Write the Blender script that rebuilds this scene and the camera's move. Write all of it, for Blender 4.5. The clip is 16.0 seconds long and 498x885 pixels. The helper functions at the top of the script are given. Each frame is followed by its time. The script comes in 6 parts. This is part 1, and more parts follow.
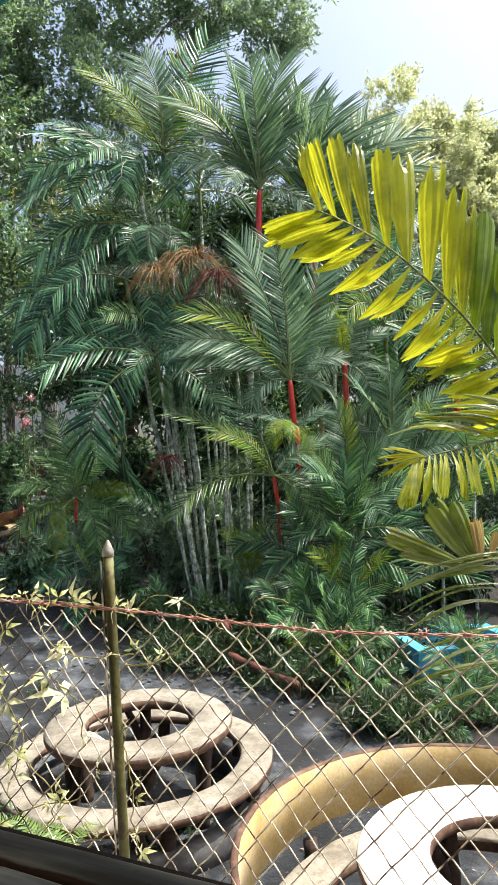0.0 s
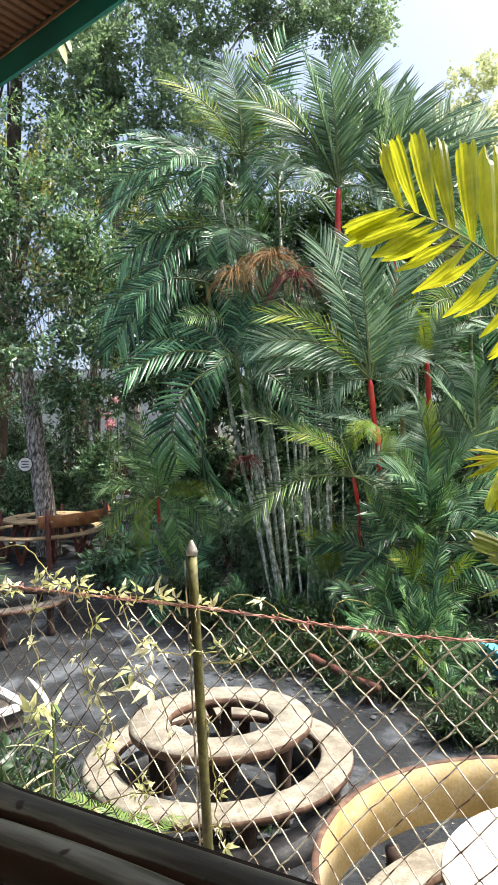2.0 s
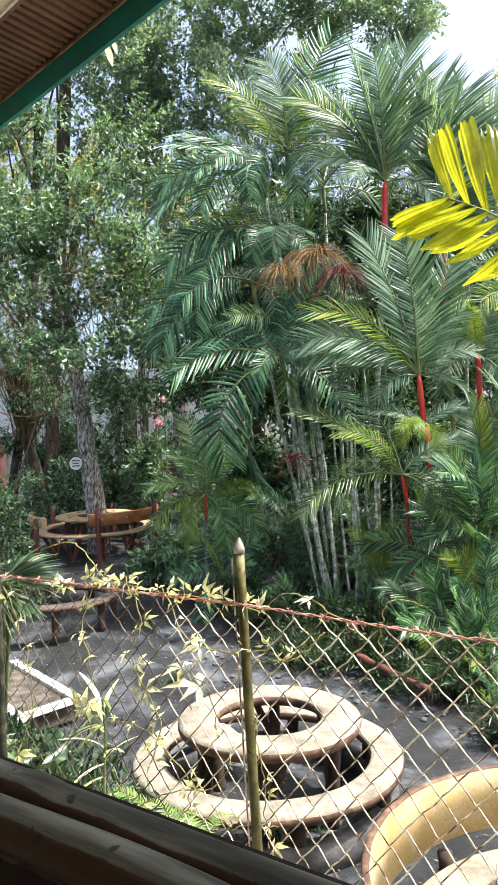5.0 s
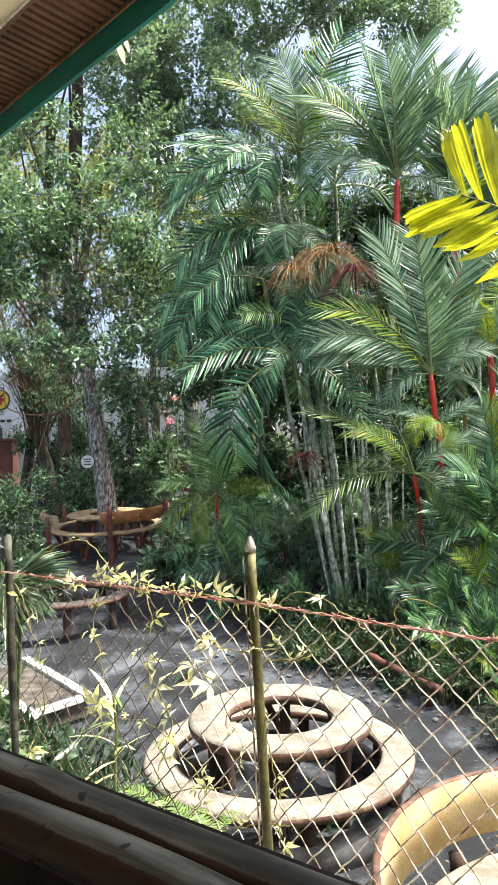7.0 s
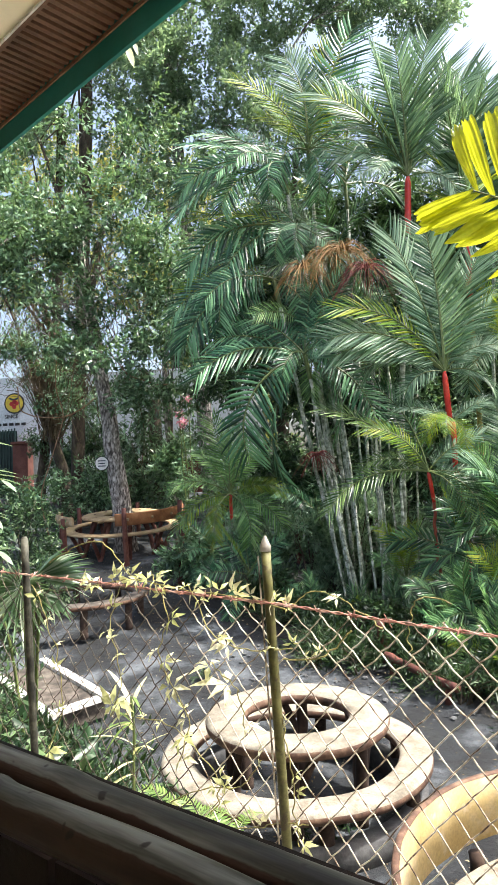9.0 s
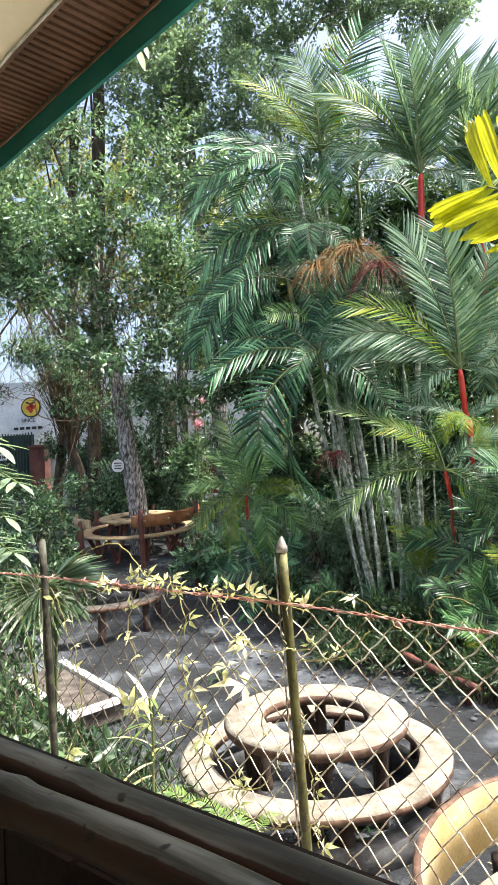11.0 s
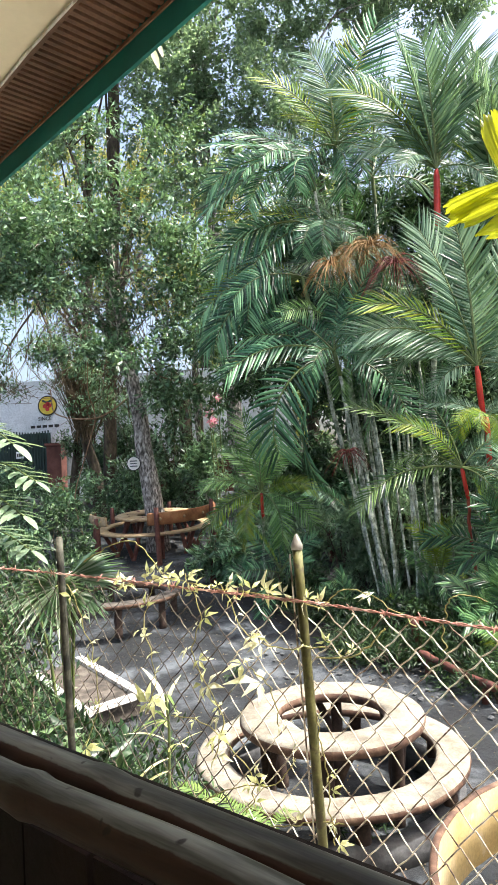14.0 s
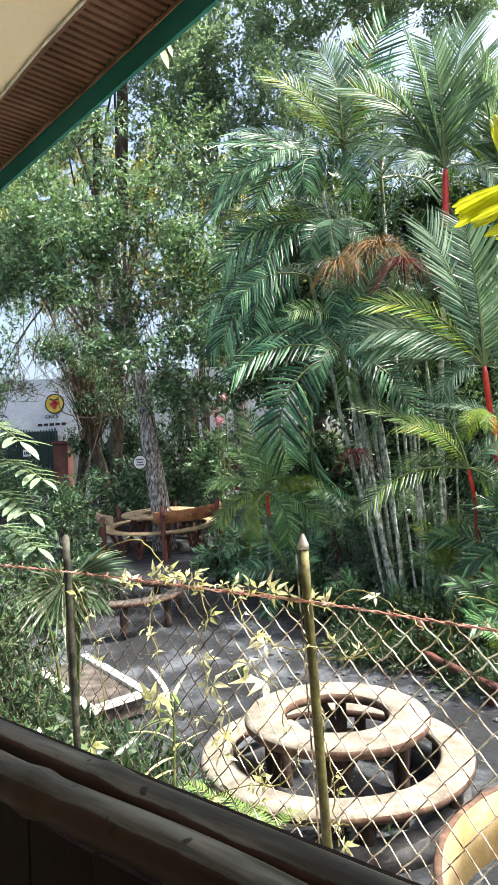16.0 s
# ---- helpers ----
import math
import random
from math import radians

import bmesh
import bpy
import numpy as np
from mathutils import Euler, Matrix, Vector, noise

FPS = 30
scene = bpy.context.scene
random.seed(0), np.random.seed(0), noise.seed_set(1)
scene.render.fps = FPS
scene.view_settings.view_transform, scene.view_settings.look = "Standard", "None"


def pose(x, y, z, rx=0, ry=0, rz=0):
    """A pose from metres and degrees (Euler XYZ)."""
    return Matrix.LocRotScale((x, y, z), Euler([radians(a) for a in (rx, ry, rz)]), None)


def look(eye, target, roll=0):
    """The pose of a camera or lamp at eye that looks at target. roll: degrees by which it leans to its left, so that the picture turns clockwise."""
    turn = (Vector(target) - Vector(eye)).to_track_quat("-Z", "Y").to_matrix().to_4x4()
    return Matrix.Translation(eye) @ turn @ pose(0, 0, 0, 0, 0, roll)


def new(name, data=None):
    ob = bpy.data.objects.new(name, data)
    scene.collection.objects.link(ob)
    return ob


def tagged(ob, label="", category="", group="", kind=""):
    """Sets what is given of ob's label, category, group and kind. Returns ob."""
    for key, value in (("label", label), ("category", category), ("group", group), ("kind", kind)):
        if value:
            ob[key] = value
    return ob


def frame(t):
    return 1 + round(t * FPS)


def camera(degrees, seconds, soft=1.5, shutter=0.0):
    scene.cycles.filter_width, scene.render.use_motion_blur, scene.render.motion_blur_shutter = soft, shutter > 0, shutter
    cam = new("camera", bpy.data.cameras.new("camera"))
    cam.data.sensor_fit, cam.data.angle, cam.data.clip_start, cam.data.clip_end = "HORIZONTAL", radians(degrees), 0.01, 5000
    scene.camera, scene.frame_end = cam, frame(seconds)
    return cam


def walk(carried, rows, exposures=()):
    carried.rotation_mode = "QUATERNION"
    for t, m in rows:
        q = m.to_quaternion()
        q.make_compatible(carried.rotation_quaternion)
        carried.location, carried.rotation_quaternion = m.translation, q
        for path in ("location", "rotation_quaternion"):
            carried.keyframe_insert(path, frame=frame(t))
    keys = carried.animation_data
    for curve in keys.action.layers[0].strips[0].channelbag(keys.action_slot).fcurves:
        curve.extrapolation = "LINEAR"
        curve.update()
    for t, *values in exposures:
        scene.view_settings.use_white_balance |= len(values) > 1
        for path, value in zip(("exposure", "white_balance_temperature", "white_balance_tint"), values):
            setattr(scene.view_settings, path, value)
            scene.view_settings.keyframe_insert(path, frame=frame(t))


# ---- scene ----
cam = camera(41.5, 16.0, soft=0.6)
PATH = [
    (0, (0.008, 0.0, 2.698), (0.294, 1.977, 2.783), -2.0),
    (0.5, (0.002, -0.011, 2.704), (0.199, 1.977, 2.814), -2.3),
    (1, (0.0, -0.003, 2.707), (0.155, 1.987, 2.825), -2.0),
    (1.5, (0.003, -0.01, 2.7), (0.072, 1.981, 2.875), -1.5),
    (2, (0.001, -0.009, 2.701), (0.049, 1.988, 2.795), -1.8),
    (2.5, (-0.001, -0.014, 2.701), (-0.003, 1.984, 2.805), -1.6),
    (3, (0.0, -0.003, 2.701), (-0.039, 1.995, 2.776), -1.9),
    (3.5, (-0.001, -0.009, 2.7), (-0.054, 1.989, 2.793), -1.7),
    (4, (0.001, 0.004, 2.699), (-0.067, 2.001, 2.792), -1.8),
    (6.5, (-0.001, 0.0, 2.7), (-0.12, 1.994, 2.794), -1.8),
    (7, (-0.001, 0.007, 2.698), (-0.128, 2.0, 2.789), -1.8),
    (7.5, (-0.002, 0.004, 2.698), (-0.141, 1.998, 2.782), -1.9),
    (8, (-0.002, 0.009, 2.697), (-0.149, 2.002, 2.782), -2.0),
    (8.5, (-0.002, 0.006, 2.698), (-0.157, 1.998, 2.787), -2.2),
    (9, (-0.002, 0.005, 2.698), (-0.169, 1.996, 2.79), -2.5),
    (11.5, (-0.002, 0.007, 2.698), (-0.22, 1.993, 2.795), -3.2),
    (12, (-0.001, -0.002, 2.7), (-0.22, 1.984, 2.794), -3.3),
    (12.5, (0.0, 0.001, 2.7), (-0.217, 1.987, 2.794), -3.4),
    (13, (-0.001, -0.005, 2.7), (-0.235, 1.979, 2.794), -3.2),
    (13.5, (0.0, -0.003, 2.699), (-0.259, 1.978, 2.792), -3.3),
    (14, (-0.001, 0.005, 2.698), (-0.26, 1.986, 2.79), -3.2),
    (14.5, (-0.001, 0.001, 2.698), (-0.258, 1.982, 2.797), -2.8),
    (15, (-0.003, 0.001, 2.7), (-0.281, 1.979, 2.789), -2.8),
    (15.5, (-0.003, 0.0, 2.699), (-0.283, 1.978, 2.789), -3.0),
    (16, (-0.003, 0.005, 2.699), (-0.281, 1.984, 2.79), -2.8),
]
walk(cam, [(t, look(eye, target, roll)) for t, eye, target, roll in PATH], exposures=((0, 1.42), (1, 1.45), (1.5, 1.48), (2.5, 1.71), (4, 1.82), (16, 1.89)))

# ---- world, sun, exposure ----
SUN_AZ, SUN_EL = radians(92), radians(64)
world = bpy.data.worlds.new("sky")
scene.world = world
world.use_nodes = True
_sky = world.node_tree.nodes.new("ShaderNodeTexSky")
_sky.sky_type, _sky.sun_disc = "NISHITA", False
_sky.sun_elevation, _sky.sun_rotation = SUN_EL, SUN_AZ
_sky.air_density, _sky.dust_density = 1.0, 6.5
_bg = world.node_tree.nodes["Background"]
_bg.inputs["Strength"].default_value = 0.119
world.node_tree.links.new(_sky.outputs[0], _bg.inputs[0])
sun = new("sun", bpy.data.lights.new("sun", "SUN"))
sun.data.energy, sun.data.angle, sun.data.color = 2.75, radians(0.6), (1.0, 0.96, 0.9)
SUN_DIR = Vector((math.sin(SUN_AZ) * math.cos(SUN_EL), math.cos(SUN_AZ) * math.cos(SUN_EL), math.sin(SUN_EL)))
sun.matrix_world = Matrix.Translation((6, 8, 20)) @ SUN_DIR.to_track_quat("Z", "Y").to_matrix().to_4x4()

# ---- materials ----


def material(name):
    m = bpy.data.materials.new(name)
    m.use_nodes = True
    return m, m.node_tree.nodes, m.node_tree.links, m.node_tree.nodes["Principled BSDF"]


def coords(n, l, scale, detail=6.0, rough=0.6, kind="Object"):
    tc = n.new("ShaderNodeTexCoord")
    no = n.new("ShaderNodeTexNoise")
    no.inputs["Scale"].default_value, no.inputs["Detail"].default_value, no.inputs["Roughness"].default_value = scale, detail, rough
    l.new(tc.outputs[kind], no.inputs["Vector"])
    return no


def ramp(n, l, src, stops):
    r = n.new("ShaderNodeValToRGB")
    while len(r.color_ramp.elements) < len(stops):
        r.color_ramp.elements.new(0.5)
    for e, (p, c) in zip(r.color_ramp.elements, stops):
        e.position, e.color = p, (*c, 1)
    l.new(src, r.inputs[0])
    return r


def mixed(n, l, fac, a, b, how="MIX"):
    mx = n.new("ShaderNodeMix")
    mx.data_type, mx.blend_type = "RGBA", how
    for sock, v in ((mx.inputs[0], fac), (mx.inputs[6], a), (mx.inputs[7], b)):
        if isinstance(v, (int, float)):
            sock.default_value = v
        elif isinstance(v, tuple):
            sock.default_value = (*v, 1)
        else:
            l.new(v, sock)
    return mx.outputs[2]


def bumped(n, l, b, src, strength, dist):
    bp = n.new("ShaderNodeBump")
    bp.inputs["Strength"].default_value, bp.inputs["Distance"].default_value = strength, dist
    l.new(src, bp.inputs["Height"])
    l.new(bp.outputs[0], b.inputs["Normal"])


def worn(name, dark, base, light, scale=3.0, fine=40.0, rough=0.8, bump=0.4, dist=0.004, metal=0.0, spots=None, grit=0.75, spec=0.5, stretch=None, sharp=0.0):
    """A surface with broad stains, fine grain and relief."""
    m, n, l, b = material(name)
    broad, grain = coords(n, l, scale), coords(n, l, fine, 8.0, 0.7)
    if stretch:
        for src in (broad, grain):
            mp = n.new("ShaderNodeMapping")
            mp.inputs["Scale"].default_value = stretch
            l.new(src.inputs["Vector"].links[0].from_socket, mp.inputs["Vector"])
            l.new(mp.outputs[0], src.inputs["Vector"])
    c = ramp(n, l, broad.outputs[0], [(0.28 + sharp, dark), (0.5, base), (0.74 - sharp, light)]).outputs[0]
    g = ramp(n, l, grain.outputs[0], [(0.3, (0.62, 0.62, 0.62)), (0.62, (1.12, 1.12, 1.12))]).outputs[0]
    c = mixed(n, l, grit, c, g, "MULTIPLY")
    if spots:
        s = coords(n, l, scale * 2.6, 5.0, 0.65)
        f = ramp(n, l, s.outputs[0], [(0.55, (0, 0, 0)), (0.66, (1, 1, 1))]).outputs[0]
        c = mixed(n, l, f, c, spots)
    l.new(c, b.inputs["Base Color"])
    b.inputs["Roughness"].default_value, b.inputs["Metallic"].default_value = rough, metal
    b.inputs["Specular IOR Level"].default_value = spec
    bumped(n, l, b, grain.outputs[0], bump, dist)
    return m


def leafy(name, low, mid, high, through_colour, through_share=0.35, rough=0.42, spec=0.5, island=True, streak=0.0):
    """Leaf blades: each differs a little, light comes through them, the faces shine."""
    m, n, l, b = material(name)
    if island:
        rnd = n.new("ShaderNodeNewGeometry").outputs["Random Per Island"]
    else:
        rnd = n.new("ShaderNodeObjectInfo").outputs["Random"]
    c = ramp(n, l, rnd, [(0.05, low), (0.5, mid), (0.95, high)]).outputs[0]
    no = coords(n, l, 1.7, 3.0)
    c = mixed(n, l, 0.6, c, ramp(n, l, no.outputs[0], [(0.3, (0.65, 0.65, 0.65)), (0.7, (1.25, 1.25, 1.2))]).outputs[0], "MULTIPLY")
    if streak:
        # veins and pleats run along the blade, and patches of it have yellowed
        st = coords(n, l, 1.0, 4.0)
        mp = n.new("ShaderNodeMapping")
        mp.inputs["Scale"].default_value = (1.6, 46.0, 4.0)
        l.new(st.inputs["Vector"].links[0].from_socket, mp.inputs["Vector"])
        l.new(mp.outputs[0], st.inputs["Vector"])
        c = mixed(n, l, streak, c, ramp(n, l, st.outputs[0], [(0.36, (0.45, 0.52, 0.5)), (0.62, (1.3, 1.2, 1.0))]).outputs[0], "MULTIPLY")
        pa = coords(n, l, 4.5, 3.0)
        c = mixed(n, l, ramp(n, l, pa.outputs[0], [(0.42, (0, 0, 0)), (0.72, (streak, streak, streak))]).outputs[0], c, high)
        bumped(n, l, b, st.outputs[0], 0.5, 0.004)
    l.new(c, b.inputs["Base Color"])
    b.inputs["Roughness"].default_value = rough
    b.inputs["Specular IOR Level"].default_value = spec
    tr = n.new("ShaderNodeBsdfTranslucent")
    tint = mixed(n, l, 0.5, c, through_colour)
    l.new(tint, tr.inputs[0])
    mx = n.new("ShaderNodeMixShader")
    mx.inputs[0].default_value = through_share
    l.new(b.outputs[0], mx.inputs[1])
    l.new(tr.outputs[0], mx.inputs[2])
    l.new(mx.outputs[0], n["Material Output"].inputs[0])
    return m


M = {}
# pale patches: worn concrete, with sun dapples and shade added to the contrast
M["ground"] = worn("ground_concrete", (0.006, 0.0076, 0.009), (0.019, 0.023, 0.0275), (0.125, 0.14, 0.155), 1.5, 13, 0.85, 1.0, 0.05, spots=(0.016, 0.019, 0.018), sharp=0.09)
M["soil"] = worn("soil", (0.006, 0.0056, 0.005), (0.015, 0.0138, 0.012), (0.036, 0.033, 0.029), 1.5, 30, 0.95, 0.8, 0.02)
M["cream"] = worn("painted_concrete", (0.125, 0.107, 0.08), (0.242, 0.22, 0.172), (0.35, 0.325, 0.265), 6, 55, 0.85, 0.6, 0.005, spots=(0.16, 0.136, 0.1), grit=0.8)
M["brownedge"] = worn("brown_painted_edge", (0.03, 0.015, 0.01), (0.1, 0.05, 0.03), (0.24, 0.16, 0.1), 9, 50, 0.75, 0.5, 0.004)
M["leg"] = worn("brown_log_legs", (0.016, 0.01, 0.007), (0.045, 0.026, 0.018), (0.1, 0.065, 0.045), 8, 50, 0.9, 0.6, 0.006)
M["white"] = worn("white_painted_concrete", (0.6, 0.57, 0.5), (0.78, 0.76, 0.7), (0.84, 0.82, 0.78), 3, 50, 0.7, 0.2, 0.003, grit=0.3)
M["ochre"] = worn("ochre_paint", (0.42, 0.29, 0.1), (0.57, 0.43, 0.19), (0.66, 0.57, 0.38), 2.6, 50, 0.75, 0.2, 0.002, spots=(0.6, 0.5, 0.32), grit=0.6)
M["wood"] = worn("orange_brown_wood", (0.14, 0.05, 0.018), (0.32, 0.13, 0.045), (0.44, 0.22, 0.09), 4, 50, 0.65, 0.4, 0.004)
M["palewood"] = worn("pale_wood_top", (0.2, 0.13, 0.068), (0.39, 0.275, 0.145), (0.52, 0.41, 0.26), 5, 60, 0.75, 0.3, 0.003)
M["redpost"] = worn("red_brown_log", (0.05, 0.014, 0.01), (0.12, 0.036, 0.024), (0.2, 0.085, 0.055), 6, 50, 0.7, 0.5, 0.005)
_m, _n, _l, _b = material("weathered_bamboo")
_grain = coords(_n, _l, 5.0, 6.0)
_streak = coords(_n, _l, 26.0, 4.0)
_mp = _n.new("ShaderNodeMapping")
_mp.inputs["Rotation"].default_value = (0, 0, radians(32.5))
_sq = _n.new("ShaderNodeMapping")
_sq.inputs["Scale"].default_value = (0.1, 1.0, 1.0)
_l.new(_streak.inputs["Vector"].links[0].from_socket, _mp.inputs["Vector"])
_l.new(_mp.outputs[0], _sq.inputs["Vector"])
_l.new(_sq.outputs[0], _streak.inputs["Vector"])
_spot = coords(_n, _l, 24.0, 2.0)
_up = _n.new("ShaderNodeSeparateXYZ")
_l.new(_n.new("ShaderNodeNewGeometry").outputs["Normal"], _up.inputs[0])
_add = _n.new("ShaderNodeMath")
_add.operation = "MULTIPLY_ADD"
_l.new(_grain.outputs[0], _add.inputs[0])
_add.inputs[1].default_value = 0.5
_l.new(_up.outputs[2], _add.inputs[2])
# grey weathering on top; sky sheen and underside shade are put in too
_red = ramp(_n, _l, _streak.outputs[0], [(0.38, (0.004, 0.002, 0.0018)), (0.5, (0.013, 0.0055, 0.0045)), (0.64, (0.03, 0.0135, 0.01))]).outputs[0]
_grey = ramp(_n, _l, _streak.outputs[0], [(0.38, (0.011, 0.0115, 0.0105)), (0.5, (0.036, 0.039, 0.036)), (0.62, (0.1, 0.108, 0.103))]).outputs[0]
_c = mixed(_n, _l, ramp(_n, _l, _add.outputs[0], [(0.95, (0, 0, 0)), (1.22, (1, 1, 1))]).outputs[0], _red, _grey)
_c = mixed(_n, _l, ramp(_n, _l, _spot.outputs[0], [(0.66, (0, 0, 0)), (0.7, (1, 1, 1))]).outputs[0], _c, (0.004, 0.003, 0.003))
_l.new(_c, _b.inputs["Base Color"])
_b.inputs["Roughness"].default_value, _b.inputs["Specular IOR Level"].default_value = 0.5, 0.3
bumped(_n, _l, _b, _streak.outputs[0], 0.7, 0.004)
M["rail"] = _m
M["darkwood"] = worn("dark_stained_wood", (0.004, 0.0028, 0.0025), (0.008, 0.0045, 0.004), (0.016, 0.009, 0.007), 5, 60, 0.6, 0.4, 0.003, spec=0.1)
M["teal"] = worn("teal_paint", (0.01, 0.155, 0.13), (0.014, 0.2, 0.172), (0.025, 0.24, 0.205), 3, 60, 0.5, 0.1, 0.002, grit=0.2)
M["tin"] = worn("brown_corrugated_metal", (0.07, 0.034, 0.017), (0.135, 0.066, 0.035), (0.19, 0.104, 0.063), 4, 60, 0.5, 0.2, 0.002)
M["panel"] = worn("cream_ceiling_panel", (0.78, 0.7, 0.5), (0.83, 0.755, 0.56), (0.85, 0.78, 0.6), 1.2, 40, 0.8, 0.05, 0.001, grit=0.1)
M["strip"] = worn("bare_timber_strip", (0.12, 0.06, 0.03), (0.26, 0.15, 0.08), (0.42, 0.29, 0.19), 8, 60, 0.7, 0.3, 0.002)
M["post"] = worn("mossy_steel_pipe", (0.035, 0.035, 0.01), (0.115, 0.11, 0.03), (0.27, 0.26, 0.1), 14, 60, 0.6, 0.5, 0.003, spots=(0.06, 0.045, 0.02))
M["postdark"] = worn("dark_weathered_pipe", (0.012, 0.012, 0.008), (0.036, 0.036, 0.024), (0.11, 0.108, 0.08), 16, 60, 0.75, 0.5, 0.003, sharp=0.08)
# shade on the fence's left part, put in as a darker wire
M["wireshade"] = worn("shade_darkened_wire", (0.018, 0.013, 0.01), (0.06, 0.045, 0.032), (0.24, 0.2, 0.15), 16, 90, 0.7, 0.3, 0.001, sharp=0.08)
M["plinth"] = worn("grey_plinth_concrete", (0.03, 0.03, 0.031), (0.085, 0.086, 0.088), (0.17, 0.17, 0.172), 4, 30, 0.9, 0.8, 0.01)
M["cap"] = worn("grey_metal_cap", (0.22, 0.2, 0.17), (0.42, 0.4, 0.36), (0.55, 0.53, 0.5), 12, 60, 0.5, 0.3, 0.002, 0.3)
# rust patches, with sun on the wire put in as pale cream
M["wire"] = worn("galvanised_wire", (0.1, 0.06, 0.035), (0.58, 0.5, 0.39), (0.86, 0.82, 0.72), 24, 90, 0.5, 0.3, 0.001, 0.0, sharp=0.1)
M["rust"] = worn("rusty_barbed_wire", (0.2, 0.07, 0.05), (0.48, 0.24, 0.19), (0.78, 0.62, 0.55), 14, 90, 0.55, 0.3, 0.001, 0.1)
M["bark"] = worn("grey_bark", (0.055, 0.047, 0.04), (0.3, 0.265, 0.235), (0.74, 0.7, 0.64), 24, 60, 0.95, 1.0, 0.03, stretch=(1.0, 1.0, 0.35), sharp=0.1)
M["barkdark"] = worn("brown_bark", (0.022, 0.016, 0.011), (0.065, 0.046, 0.032), (0.17, 0.135, 0.1), 9, 26, 0.95, 1.0, 0.03, spots=(0.085, 0.1, 0.035), stretch=(1.0, 1.0, 0.35))
M["stem"] = worn("palm_stem", (0.11, 0.135, 0.085), (0.42, 0.45, 0.36), (0.8, 0.81, 0.76), 9, 40, 0.75, 0.5, 0.005, spots=(0.09, 0.11, 0.065), stretch=(1.0, 1.0, 1.3), sharp=0.06)
M["stemgold"] = worn("yellow_palm_stem", (0.18, 0.13, 0.03), (0.34, 0.27, 0.07), (0.45, 0.4, 0.15), 6, 40, 0.6, 0.4, 0.004)
M["redshaft"] = worn("red_crownshaft", (0.36, 0.015, 0.01), (0.58, 0.03, 0.02), (0.68, 0.09, 0.05), 3, 40, 0.35, 0.15, 0.002)
M["redstalk"] = worn("red_leaf_stalk", (0.16, 0.03, 0.012), (0.3, 0.055, 0.03), (0.4, 0.12, 0.06), 5, 40, 0.5, 0.2, 0.002)
M["rachis"] = worn("green_leaf_stalk", (0.05, 0.075, 0.02), (0.11, 0.15, 0.04), (0.2, 0.24, 0.08), 5, 40, 0.5, 0.2, 0.002)
M["fruit"] = worn("orange_fruit_strands", (0.12, 0.06, 0.014), (0.27, 0.14, 0.035), (0.42, 0.27, 0.08), 6, 60, 0.7, 0.3, 0.002)
M["redfruit"] = worn("red_fruit_strands", (0.07, 0.01, 0.008), (0.16, 0.022, 0.016), (0.26, 0.06, 0.035), 6, 60, 0.6, 0.3, 0.002)
M["palmleaf"] = leafy("palm_leaflets", (0.004, 0.024, 0.013), (0.032, 0.13, 0.062), (0.18, 0.38, 0.18), (0.18, 0.42, 0.1), 0.24, 0.38, 0.45)
M["palmgold"] = leafy("yellowing_leaflets", (0.08, 0.19, 0.02), (0.16, 0.27, 0.022), (0.27, 0.32, 0.025), (0.45, 0.52, 0.02), 0.42, 0.45, 0.3)
M["palmfresh"] = leafy("fresh_green_leaflets", (0.04, 0.13, 0.035), (0.12, 0.28, 0.07), (0.3, 0.5, 0.17), (0.34, 0.55, 0.08), 0.32, 0.34, 0.55)
# shade over the low and inner palms is put into this darker green
M["palmdim"] = leafy("shade_toned_leaflets", (0.006, 0.029, 0.014), (0.033, 0.1, 0.045), (0.15, 0.29, 0.12), (0.16, 0.31, 0.06), 0.24, 0.34, 0.4)
M["palmblue"] = leafy("grey_green_leaflets", (0.024, 0.075, 0.047), (0.097, 0.195, 0.123), (0.3, 0.44, 0.29), (0.36, 0.54, 0.16), 0.38, 0.38, 0.45)
M["palmolive"] = leafy("olive_green_leaflets", (0.016, 0.045, 0.012), (0.055, 0.12, 0.03), (0.17, 0.27, 0.075), (0.25, 0.4, 0.05), 0.28, 0.38, 0.4)
M["fanleaf"] = leafy("fan_leaf_blades", (0.085, 0.17, 0.085), (0.22, 0.33, 0.2), (0.5, 0.57, 0.45), (0.4, 0.55, 0.2), 0.28, 0.25, 0.9)
M["twig"] = worn("brown_twigs", (0.05, 0.035, 0.02), (0.13, 0.09, 0.05), (0.24, 0.18, 0.11), 6, 60, 0.9, 0.4, 0.003)
# near palm leaflets with the sun put into their yellow
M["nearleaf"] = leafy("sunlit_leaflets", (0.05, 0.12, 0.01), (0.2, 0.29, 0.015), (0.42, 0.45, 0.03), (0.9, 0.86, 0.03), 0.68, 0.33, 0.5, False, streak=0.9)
# shaded copy of the same leaflets, the shade put into its green
M["shadeleaf"] = leafy("shaded_green_leaflets", (0.016, 0.065, 0.008), (0.055, 0.15, 0.012), (0.2, 0.29, 0.02), (0.42, 0.56, 0.02), 0.5, 0.3, 0.5, False, streak=0.9)
# base tone lightened to put in the sun glint of the narrow blades
M["slimleaf"] = leafy("glossy_leaflets", (0.07, 0.13, 0.02), (0.12, 0.19, 0.03), (0.2, 0.27, 0.06), (0.4, 0.45, 0.04), 0.35, 0.16, 1.0, False, streak=0.7)
M["vinestem"] = worn("vine_stem", (0.16, 0.14, 0.04), (0.3, 0.27, 0.09), (0.42, 0.38, 0.16), 9, 60, 0.6, 0.2, 0.001)
